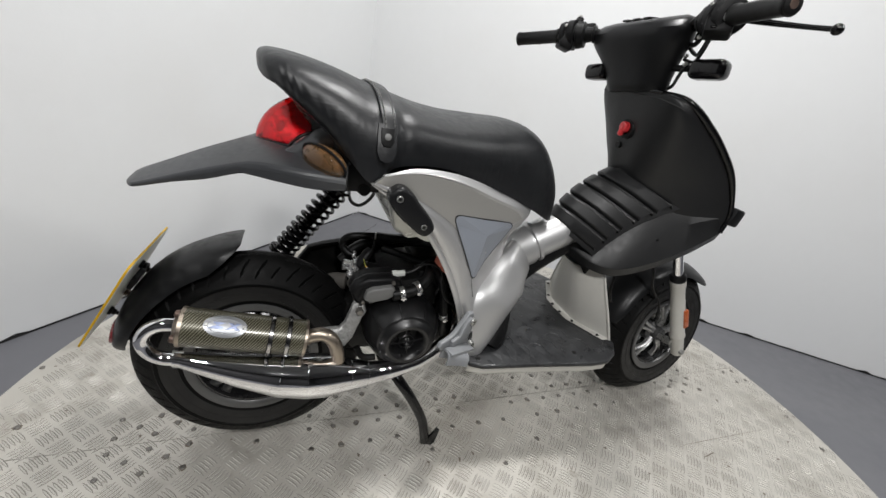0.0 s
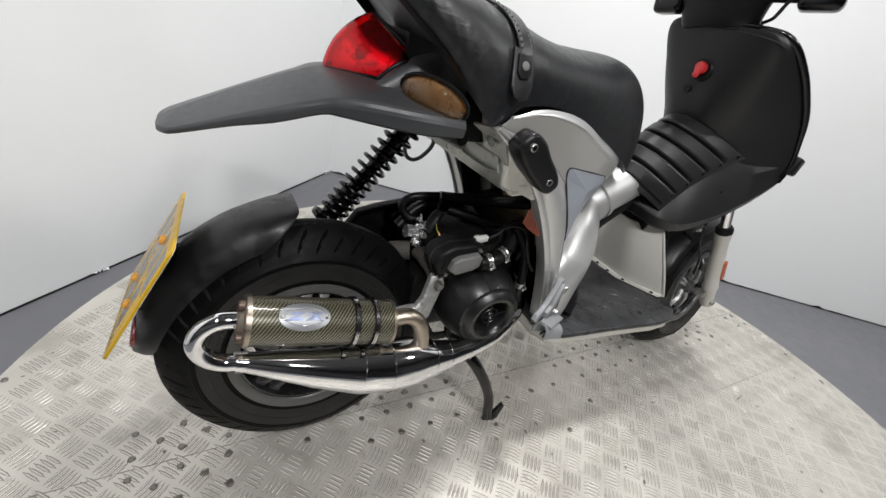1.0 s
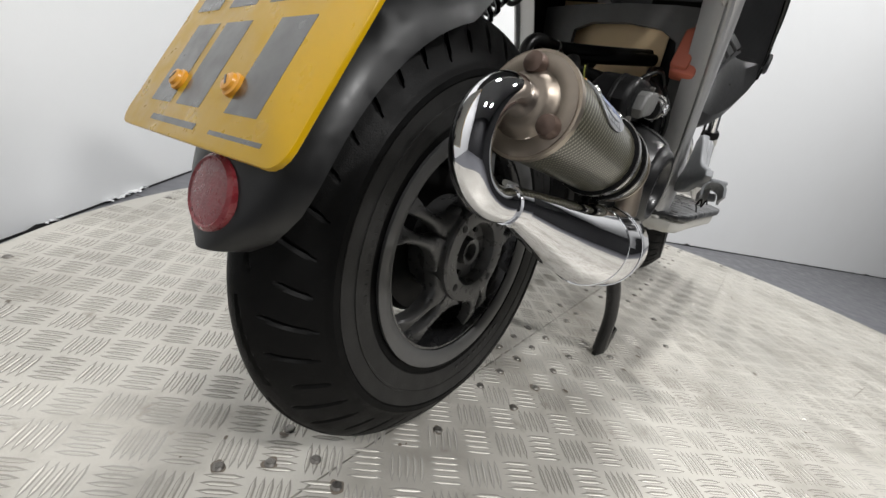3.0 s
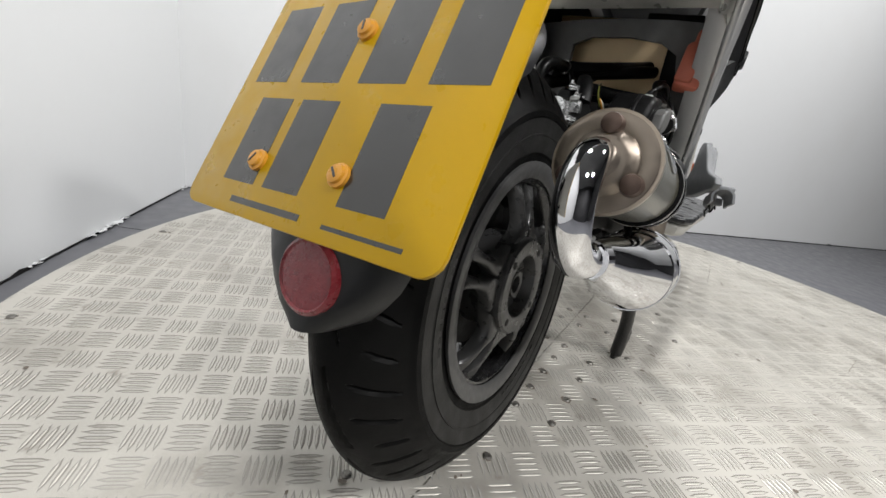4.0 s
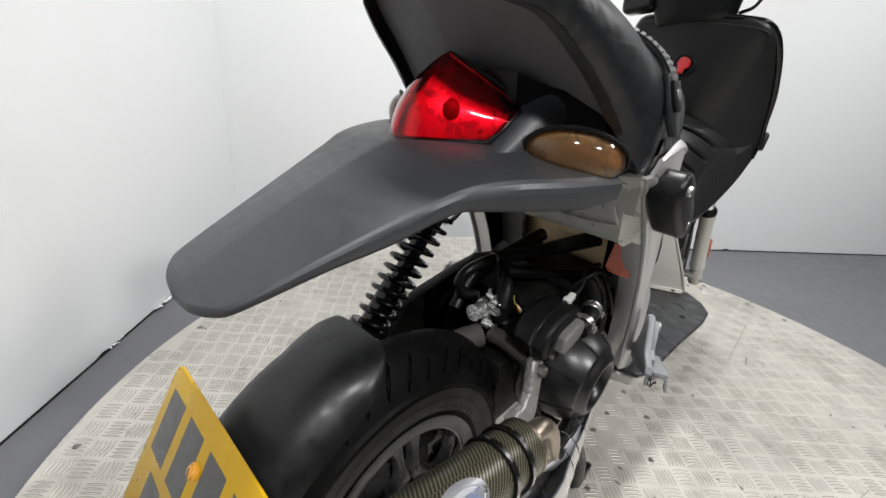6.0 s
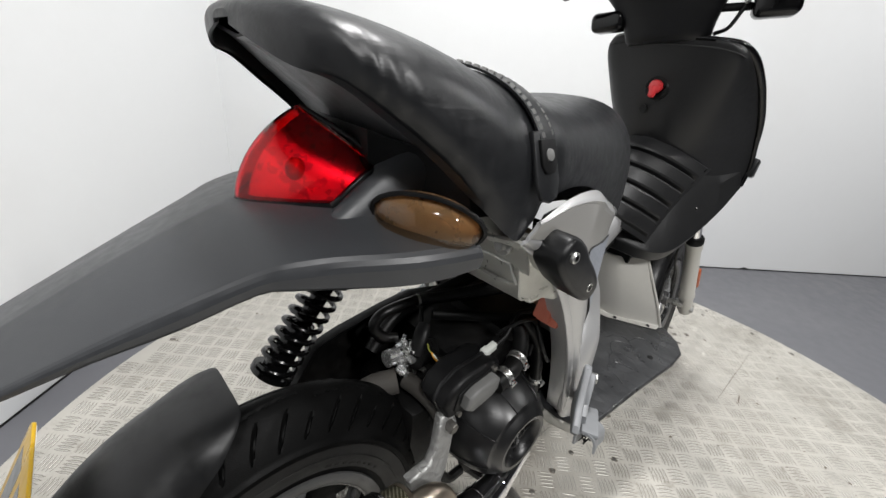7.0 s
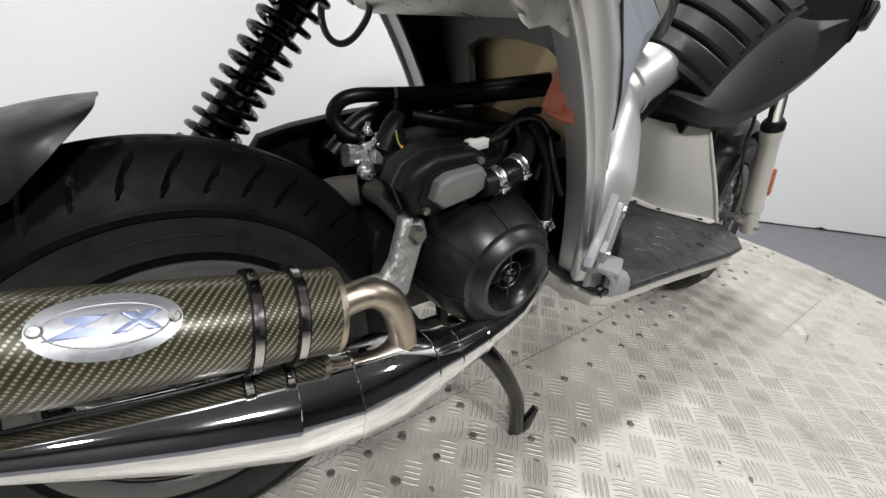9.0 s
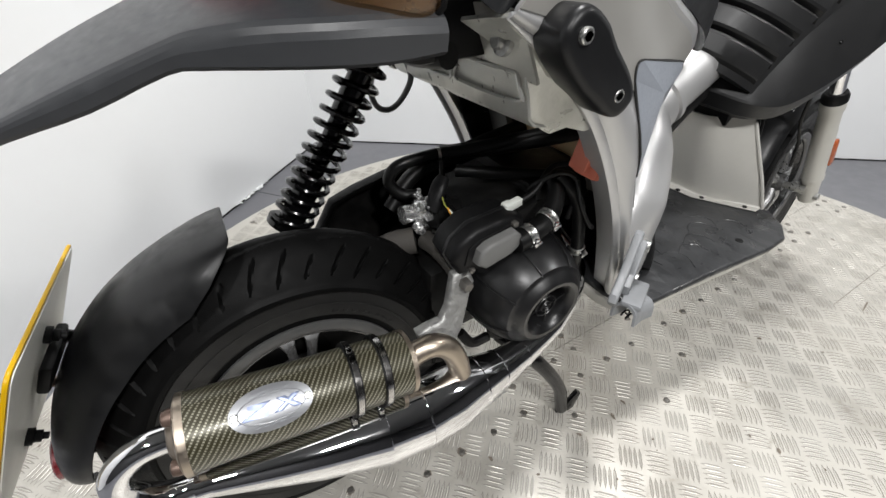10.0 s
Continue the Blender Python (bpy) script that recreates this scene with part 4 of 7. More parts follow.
def tail_light_mesh(inset):
    """Three-cornered lens: a keel from the nose up to the peak, swept back to a corner each side."""
    rows = []
    for v in np.linspace(0, 1, 14):
        row = []
        bulge = math.sin(math.pi * v) ** 0.8
        for u in np.linspace(-1, 1, 25):
            q = abs(u)
            low = Vector((0.072 + 0.063 * q ** 1.45, 0.010 + 0.068 * u, 0.731 + 0.007 * q))
            top = Vector((0.134 + 0.044 * q ** 1.3, 0.010 + 0.067 * u, 0.811 - 0.042 * q ** 1.15))
            p = low.lerp(top, v)
            p += Vector((-0.012 * (1 - 0.35 * q), 0.010 * u * q, 0.007)) * bulge
            row.append(p + Vector((0.9, -1.0 * u, -0.35)) * inset)
        rows.append(row)
    return shell(rows, 0.003, (1, 0, -0.5))


tail_light = part("tail_light", tail_light_mesh(0.0), REDGLASS, scooter, "glossy red three-cornered tail light lens", 50)
tail_light.visible_shadow = False
part("reflector_bowl", tail_light_mesh(0.013), BOWL, tail_light, "silvered lamp bowl behind the lens", 50)
for sgn in (-1, 1):
    part("bulb", ellipsoid(0.009, 0.009, 0.011, Matrix.Translation((0.119, 0.010 + sgn * 0.026, 0.760))), DARKRED, tail_light)
for sgn in (-1, 1):
    part("lens_edge", tube([(0.132, 0.010 + sgn * 0.067, 0.737), (0.143, 0.010 + sgn * 0.073, 0.750), (0.159, 0.010 + sgn * 0.073, 0.762), (0.180, 0.010 + sgn * 0.066, 0.769), (0.164, 0.010 + sgn * 0.040, 0.790), (0.138, 0.010, 0.810)], 0.0026, 10, 5), PLASTIC, tail_light)
part("lens_seal", tube([(0.074 + 0.063 * abs(u) ** 1.45, 0.010 + 0.069 * u, 0.7300 + 0.007 * abs(u)) for u in np.linspace(-1, 1, 15)], 0.0028, 8, 2), GLOSSBLACK, scooter)
for sgn in (-1, 1):
    part("tail_ridge", tube([(0.105, 0.008 + sgn * 0.080, 0.713), (0.135, 0.008 + sgn * 0.074, 0.722), (0.165, 0.008 + sgn * 0.070, 0.736), (0.195, 0.008 + sgn * 0.070, 0.752), (0.230, 0.008 + sgn * 0.074, 0.768)], [0.006, 0.014, 0.021, 0.027, 0.030], 18, 5), TAILPLASTIC, tail)


for sgn in (-1, 1):
    m = Matrix.Translation((0.190, 0.003 + sgn * 0.123, 0.734)) @ pose(0, 0, 0, 0, 0, sgn * 50) @ pose(0, 0, 0, sgn * -20, 6, 0)
    ind = part("rear_indicator", ellipsoid(0.049, 0.024, 0.0260, m), AMBERGLASS, scooter, "smoked amber oval rear indicator")
    ind.visible_shadow = False
    part("lamp_bowl", ellipsoid(0.045, 0.012, 0.022, m @ Matrix.Translation((0, sgn * -0.006, 0))), BOWL, ind)
    part("bezel", tube([tuple(m @ Vector((0.051 * math.cos(a), 0, 0.0275 * math.sin(a)))) for a in np.linspace(0, 2 * math.pi, 25)], 0.0025, 6, 1), MATTE, ind)

# -- frame: two silver side pressings, spine tube, cross member --
REAR_EDGE = [(0.268, -0.168, 0.713), (0.315, -0.160, 0.685), (0.357, -0.157, 0.652), (0.400, -0.156, 0.606), (0.440, -0.156, 0.545), (0.474, -0.156, 0.480), (0.502, -0.156, 0.410), (0.522, -0.155, 0.340), (0.540, -0.154, 0.262)]
FRONT_EDGE = [(0.288, -0.170, 0.733), (0.345, -0.166, 0.747), (0.43, -0.149, 0.738), (0.53, -0.118, 0.704), (0.652, -0.086, 0.650), (0.614, -0.084, 0.572), (0.615, -0.092, 0.475), (0.580, -0.120, 0.385), (0.552, -0.144, 0.280)]


def side_lift(t):
    """Height of the pressing from its rear edge (0) to its front edge (1): a rolled band, a shallow step, a domed field, a rim."""
    return float(np.interp(t, [0, 0.04, 0.10, 0.20, 0.25, 0.30, 0.55, 0.86, 0.90, 0.95, 1.0], [0, 0.011, 0.0175, 0.0185, 0.0155, 0.0135, 0.0145, 0.0105, 0.0135, 0.0095, 0.0]))


def side_grid(ts, u0=0.0, u1=1.0, proud=0.0):
    rear, front = catmull(REAR_EDGE, 5), catmull(FRONT_EDGE, 5)
    n = len(rear) - 1
    rows = []
    for k in range(int(u0 * n), int(u1 * n) + 1):
        a, b = rear[k], front[k]
        gap = min(1, np.linalg.norm(b - a) / 0.12)
        low = min(1.0, max(0.0, (k / n - 0.42) / 0.2))
        rows.append([tuple(a * (1 - t) + b * t + np.array((0, -(side_lift(t) * (1 - low) + float(np.interp(t, [0, 0.05, 0.12, 0.22, 0.34, 0.5, 1], [0, 0.011, 0.0165, 0.0150, 0.0080, 0.0, -0.008])) * low) * gap - proud, 0))) for t in ts])
    return rows


SIDE_POINTS = np.array(side_grid(list(np.linspace(0, 1, 60)))).reshape(-1, 3)


def side_y(x, z):
    """Outer face of the pressing at a point of its side view."""
    d = np.hypot(SIDE_POINTS[:, 0] - x, SIDE_POINTS[:, 2] - z)
    k = np.argsort(d)[:5]
    w = 1 / (d[k] + 0.0005)
    return float((SIDE_POINTS[k, 1] * w).sum() / w.sum())


# rear and front line of the rounded leg that runs from the spine down to the footboard
LEG = [((0.655, -0.050, 0.556), (0.724, -0.030, 0.456), 0.029), ((0.617, -0.078, 0.532), (0.704, -0.052, 0.438), 0.036), ((0.574, -0.100, 0.494), (0.698, -0.068, 0.420), 0.039), ((0.535, -0.130, 0.463), (0.665, -0.096, 0.396), 0.036), ((0.516, -0.145, 0.422), (0.632, -0.120, 0.360), 0.028), ((0.514, -0.152, 0.372), (0.605, -0.138, 0.327), 0.024), ((0.520, -0.155, 0.322), (0.586, -0.147, 0.304), 0.019), ((0.524, -0.156, 0.285), (0.578, -0.149, 0.278), 0.016)]


def leg_mesh():
    rear, front = catmull([a for a, b, h in LEG], 5), catmull([b for a, b, h in LEG], 5)
    rings = []
    for k, (a, b) in enumerate(zip(rear, front)):
        h = float(np.interp(k / 5, range(len(LEG)), [r[2] for r in LEG]))
        mid, u = (a + b) / 2, (b - a) / 2
        v = np.array((-u[1], u[0], 0.0))
        v = -v / np.linalg.norm(v)
        ring = []
        for q in np.linspace(0, 2 * math.pi, 28, endpoint=False):
            c, d = math.cos(q), math.sin(q)
            ring.append(tuple(mid + u * c + v * h * d))
        rings.append(ring)
    bm = loft(rings)
    bmesh.ops.recalc_face_normals(bm, faces=bm.faces)
    return bm


SIDE_T = [0, 0.02, 0.04, 0.07, 0.10, 0.15, 0.20, 0.225, 0.25, 0.275, 0.30, 0.38, 0.46, 0.55, 0.65, 0.75, 0.83, 0.86, 0.88, 0.90, 0.93, 0.96, 1.0]


for sgn in (-1, 1):
    flip = (lambda bm: bm) if sgn < 0 else mirrored
    frame_side = part("frame_side", flip(shell(side_grid(SIDE_T), 0.004, (0, 1, 0))), SILVER, scooter, "silver pressed frame side")
    frame_side.location = (0, 0, 0) if sgn < 0 else (-0.028, 0.012, 0)
    part("rear_flange", flip(tube(REAR_EDGE, [0.001, 0.004] + [0.0055] * 7, 10, 5, True, 1.5)), SILVER, frame_side, "rolled silver frame edge")
    part("inner_liner", flip(shell(side_grid([0.10, 0.25, 0.40, 0.55, 0.70, 0.85], 0.05, 0.9, -0.009), 0.002, (0, 1, 0))), ENGINE, frame_side, "black inner face of the frame side")
    part("inner_flange", flip(shell([[tuple(p), (p[0] - 0.004, p[1] + 0.020, p[2] - 0.002), (p[0] - 0.006, p[1] + 0.052, p[2] - 0.008)] for p in catmull(REAR_EDGE[:3], 4)], 0.003)), RAWSHEET, frame_side, "bare steel inner flange")
    part("side_panel", flip(shell(side_grid([0.30, 0.38, 0.46, 0.55, 0.65, 0.75, 0.83, 0.86], 0.02, 0.52, 0.0012), 0.002, (0, 1, 0))), SILVERGREY, frame_side, "champagne silver centre field")
    part("leg", flip(leg_mesh()), SILVER, frame_side, "smooth silver frame leg")
    part("return_flange", flip(shell([[tuple(p), (p[0] - 0.003, p[1] + 0.012, p[2] - 0.001), (p[0] - 0.001, p[1] + 0.034, p[2])] for p in catmull(REAR_EDGE[2:], 4)], 0.003, (1, 0, 0))), SILVER, frame_side, "silver inner return of the frame edge")
    # bare sheet that closes the gap between the frame edge and the cross member
    bridge = [((0.276, -0.165, 0.709), (0.282, -0.140, 0.716)), ((0.315, -0.158, 0.685), (0.300, -0.140, 0.692)), ((0.357, -0.155, 0.652), (0.314, -0.140, 0.662)), ((0.388, -0.154, 0.618), (0.322, -0.140, 0.622)), ((0.402, -0.154, 0.600), (0.345, -0.140, 0.604))]
    part("side_sheet", flip(shell([[tuple(Vector(a).lerp(Vector(b), t) + Vector((-0.004 * math.sin(math.pi * t), 0, -0.003 * math.sin(3 * math.pi * t)))) for t in np.linspace(0, 1, 7)] for a, b in bridge], 0.003, (1, 0, 1))), RAWSHEET, frame_side, "bare pressed steel side sheet")
    # faceted blue-grey inset
    A, B, C, M = Vector((0.432, -0.1615, 0.662)), Vector((0.603, -0.1060, 0.626)), Vector((0.514, -0.149, 0.500)), Vector((0.524, -0.143, 0.610))
    bm = bmesh.new()
    ring = []
    for p, q, r in ((C, A, B), (A, B, C), (B, C, A)):
        a0, a1 = q + (p - q).normalized() * 0.024, q + (r - q).normalized() * 0.024
        ring += [a0 * (1 - t) ** 2 + q * 2 * t * (1 - t) + a1 * t * t for t in np.linspace(0, 1, 7)]
        b0 = r + (q - r).normalized() * 0.024
        ring += [a1.lerp(b0, w) for w in (0.25, 0.5, 0.75)]
    ring = [Vector((p.x, side_y(p.x, p.z) + 0.001, p.z)) for p in ring]
    mid = (A + B + C) / 3
    outer = [bm.verts.new(p + Vector((0, -0.004, 0))) for p in ring]
    base = [bm.verts.new(p + (p - mid) * 0.02 + Vector((0, 0.010, 0))) for p in ring]
    peak = bm.verts.new((M.x, side_y(M.x, M.z) - 0.0075, M.z))
    n = len(ring)
    for i in range(n):
        bm.faces.new((outer[i], outer[(i + 1) % n], peak))
        bm.faces.new((base[i], base[(i + 1) % n], outer[(i + 1) % n], outer[i]))
    bmesh.ops.recalc_face_normals(bm, faces=bm.faces)
    rim = bmesh.new()
    loops = [[rim.verts.new(p + (p - mid).normalized() * w + Vector((0, y, 0))) for p in ring] for w, y in ((0.0030, 0.010), (0.0030, -0.0036), (0.0004, -0.0036), (0.0004, 0.010))]
    for la, lb in zip(loops, loops[1:]):
        for i in range(n):
            rim.faces.new((la[i], la[(i + 1) % n], lb[(i + 1) % n], lb[i]))
    bmesh.ops.recalc_face_normals(rim, faces=rim.faces)
    # solid dark rim: shade of the joint round the inset, given as colour
    part("inset_border", flip(rim), GAPDARK, frame_side, "dark shadow line round the inset")
    part("inset_panel", flip(bm), BLUEGREY, frame_side, "faceted blue-grey triangular inset", 12)
    # black cover over the pillion peg mount
    ol = []
    for a in np.linspace(0, 2 * math.pi, 36, endpoint=False):
        u = 0.054 * (1 if math.cos(a) > 0 else -1) * abs(math.cos(a)) ** 0.55
        v = (0.0195 + 0.003 * (math.cos(a) < 0)) * (1 if math.sin(a) > 0 else -1) * abs(math.sin(a)) ** 0.7
        ol.append((u, v))
    m = Matrix.Translation((0.338, -0.203, 0.6765)) @ pose(0, 0, 0, 0, 45, 0) @ pose(0, 0, 0, 0, 0, -3)
    cover = part("peg_cover", flip(slab(ol, 0.040, 0.007, m, 3)), PLASTIC, frame_side, "black plastic pillion mount cover")
    for x, z in ((0.311, 0.7025), (0.361, 0.6525)):
        bolt = straight([(x, -0.1985, z, 0.0060), (x, -0.2040, z, 0.0060), (x, -0.2050, z, 0.0052), (x, -0.2050, z, 0.0036), (x, -0.2010, z, 0.0032)], 18)
        part("bolt", flip(bolt), STEEL, cover, "steel socket bolt")

part("spine_tube", straight([(0.885, 0.004, 0.602, 0.049), (0.748, 0.002, 0.531, 0.049), (0.746, 0.002, 0.530, 0.0555), (0.738, 0.002, 0.526, 0.0555), (0.736, 0.002, 0.525, 0.0510), (0.731, 0.002, 0.522, 0.0510), (0.728, 0.002, 0.521, 0.0550), (0.692, 0.001, 0.504, 0.057), (0.655, 0, 0.494, 0.063), (0.600, 0, 0.492, 0.067)], 32), SILVER, scooter, "thick silver spine tube")
part("tunnel", tube([(0.86, 0, 0.540), (0.78, 0, 0.486), (0.70, 0, 0.425), (0.645, 0, 0.360), (0.61, 0, 0.305)], [0.032, 0.032, 0.040, 0.055, 0.075], 20, 5), MATTE, scooter, "black rubber tunnel under the tube")
for sgn in (-1, 1):
    part("tunnel_boot", tube([(0.665, sgn * 0.050, 0.420), (0.640, sgn * 0.085, 0.365), (0.618, sgn * 0.112, 0.325), (0.600, sgn * 0.130, 0.300)], [0.020, 0.034, 0.040, 0.036], 16, 5), MATTE, scooter)

# cross member with pressed slots
cross = part("cross_member", shell([[(x, y, z) for y in np.linspace(-0.146, 0.146, 9)] for x, z in ((0.345, 0.683), (0.318, 0.675), (0.312, 0.668), (0.322, 0.613), (0.330, 0.605), (0.352, 0.601))], 0.003, (1, 0, 0)), RAWSHEET, scooter, "unpainted pressed steel cross member")
BODYTILT = Matrix.Translation((0, 0.004, 0.63)) @ pose(0, 0, 0, -2.7, 0, 0) @ Matrix.Translation((0, 0, -0.63))
cross.matrix_basis = BODYTILT
for y0, y1 in ((-0.135, -0.035), (-0.015, 0.06)):
    pts = [(0.3135, y0, 0.655), (0.3135, y0 - 0.004, 0.643), (0.3165, y0, 0.629), (0.3165, y1, 0.629), (0.3145, y1 + 0.004, 0.643), (0.3135, y1, 0.655), (0.3135, y0, 0.655)]
    part("pressed_slot", tube(pts, 0.0022, 6, 3), RAWSHEET, cross)
for sgn in (-1, 1):
    gus = shell([[(0.285, sgn * 0.158, 0.712), (0.29, sgn * 0.12, 0.716), (0.295, sgn * 0.085, 0.712)], [(0.300, sgn * 0.155, 0.690), (0.30, sgn * 0.12, 0.690), (0.302, sgn * 0.085, 0.688)], [(0.318, sgn * 0.153, 0.655), (0.316, sgn * 0.12, 0.655), (0.316, sgn * 0.085, 0.655)]], 0.003)
    g = part("gusset", gus, RAWSHEET, scooter, "unpainted steel gusset plate")
    part("bolt", straight([(0.302, sgn * 0.125, 0.687, 0.012), (0.297, sgn * 0.125, 0.688, 0.012), (0.296, sgn * 0.125, 0.688, 0.007), (0.290, sgn * 0.125, 0.689, 0.006)], 14), OLDSTEEL, g)
part("battery_box", box(0.10, 0.165, 0.060, 0.008, pose(0.285, 0.0, 0.695)), MATTE, scooter, "black underseat box")
part("harness", tube([(0.27, -0.085, 0.672), (0.262, -0.02, 0.664), (0.265, 0.04, 0.668), (0.275, 0.09, 0.68)], 0.012, 10, 5), HOSE, scooter)
part("seat_base_rail", box(0.28, 0.18, 0.03, 0.006, pose(0.44, 0, 0.715, 0, 5, 0)), MATTE, scooter)

# inner bulkhead with its arched opening
def bulkhead():
    out = [(-0.150, 0.455), (-0.150, 0.54), (-0.150, 0.606), (-0.075, 0.612), (0.0, 0.614), (0.075, 0.612), (0.150, 0.606), (0.150, 0.54), (0.150, 0.455), (0.05, 0.455), (-0.05, 0.455), (-0.10, 0.455)]
    inn = [(-0.096, 0.474), (-0.096, 0.530), (-0.090, 0.563), (-0.062, 0.580), (-0.010, 0.587), (0.055, 0.586), (0.088, 0.574), (0.096, 0.515), (0.092, 0.474), (0.03, 0.470), (-0.03, 0.470), (-0.07, 0.472)]
    fx = lambda y, z: 0.466 + (0.60 - z) * 0.30
    rings = []
    for pts, d in ((out, 0.0), (inn, 0.0), (inn, 0.012), (out, 0.012)):
        rings.append([(fx(y, z) + d, y, z) for y, z in pts])
    bm = loft(rings + [rings[0]], True, False)
    bmesh.ops.remove_doubles(bm, verts=bm.verts, dist=1e-5)
    return bm


part("bulkhead", bulkhead(), BULK, scooter, "dark grey inner bulkhead with arched opening").matrix_basis = BODYTILT
part("tan_board", box(0.004, 0.27, 0.16, 0.001, pose(0.522, 0.068, 0.545, 0, -14, 0)), TAN, scooter, "tan board behind the opening")
part("inner_wall", box(0.006, 0.09, 0.19, 0.002, pose(0.540, -0.062, 0.545, 0, -14, 0)), ENGINE, scooter, "dark inner wall of the body")
part("regulator_box", join(box(0.034, 0.038, 0.072, 0.006, pose(0.466, -0.121, 0.548, 4, 14, 8)), box(0.026, 0.028, 0.022, 0.005, pose(0.474, -0.124, 0.592, 4, 14, 8)), box(0.012, 0.026, 0.058, 0.004, pose(0.446, -0.116, 0.552, 4, 14, 8))), REDPLASTIC, scooter, "red-brown plastic regulator box")

# -- footboard --
board_half = [(0.520, 0.150), (0.535, 0.192), (0.565, 0.206), (0.70, 0.216), (0.86, 0.232), (0.915, 0.230), (0.955, 0.206), (0.985, 0.165), (0.975, 0.10), (0.96, 0.0)]
def flat_slab(half, z0, z1, bevel):
    ol = [(x, -y) for x, y in half] + [(x, y) for x, y in half[-2::-1]]
    bm = slab(ol, z1 - z0, bevel, None, 3)
    bm.transform(Matrix.Translation((0, 0, z1)) @ Matrix(((1, 0, 0, 0), (0, 0, 1, 0), (0, -1, 0, 0), (0, 0, 0, 1))))
    bmesh.ops.recalc_face_normals(bm, faces=bm.faces)
    return bm


board = part("footboard", flat_slab([(x, y - 0.008) for x, y in board_half[:-1]] + [board_half[-1]], 0.262, 0.292, 0.010), PUTTY, scooter, "pale grey footboard")
mat_part = part("rubber_mat", flat_slab(board_half, 0.289, 0.302, 0.005), MAT, board, "worn black rubber floor mat")
for sgn in (-1, 1):
    for x, y in ((0.833, 0.190), (0.560, 0.180)):
        part("screw", disc(0.0065, 0.002, 0.0008, Matrix.Translation((x, sgn * y, 0.3015)), 14), ENGINE, mat_part)
    rng = random.Random(4 if sgn < 0 else 9)
    for k in range(9):
        x0, y0, a = 0.60 + 0.036 * k, sgn * (0.10 + 0.06 * rng.random()), rng.uniform(0.2, 1.4)
        pts = [(x0 + 0.05 * t * math.cos(a + 0.9 * t), min(0.2, max(-0.2, y0 + 0.05 * t * math.sin(a + 0.9 * t) * sgn)), 0.3020) for t in np.linspace(-0.8, 0.8, 4)]
        part("mat_rib", tube(pts, 0.0012, 5, 3), MAT, mat_part)

# grey apron between footboard and shield
def apron():
    rows = []
    for z, edge, cx in ((0.303, 0.155, 0.912), (0.36, 0.135, 0.900), (0.42, 0.108, 0.888), (0.475, 0.085, 0.878)):
        row = []
        for k in np.linspace(-1, 1, 13):
            row.append((cx + 0.004 * abs(k) + 0.092 * max(0.0, abs(k) - 0.36) ** 1.05, edge * k, z))
        rows.append(row)
    return shell(rows, 0.004, (1, 0, 0))


ap = part("apron", apron(), PUTTY, scooter, "pale grey apron panel behind the front wheel")
for sgn in (-1, 1):
    part("apron_flange", tube([(0.974, sgn * 0.156, 0.304), (0.962, sgn * 0.136, 0.36), (0.950, sgn * 0.109, 0.42), (0.941, sgn * 0.086, 0.47)], 0.0035, 8, 4), PUTTY, ap)
    foot = [(0.909, 0.0), (0.913, 0.052), (0.921, 0.066), (0.946, 0.112), (0.971, 0.154)]
    part("apron_foot", shell([[(x - 0.018, sgn * y, 0.3036), (x - 0.001, sgn * y, 0.3040), (x + 0.002, sgn * y, 0.3075)] for x, y in foot], 0.0015), PUTTY, ap, "folded foot of the apron")
    for x, y in ((0.896, 0.020), (0.909, 0.066), (0.949, 0.134)):
        part("screw", disc(0.0048, 0.002, 0.0008, Matrix.Translation((x, sgn * y, 0.3052)), 12), MATTE, ap)

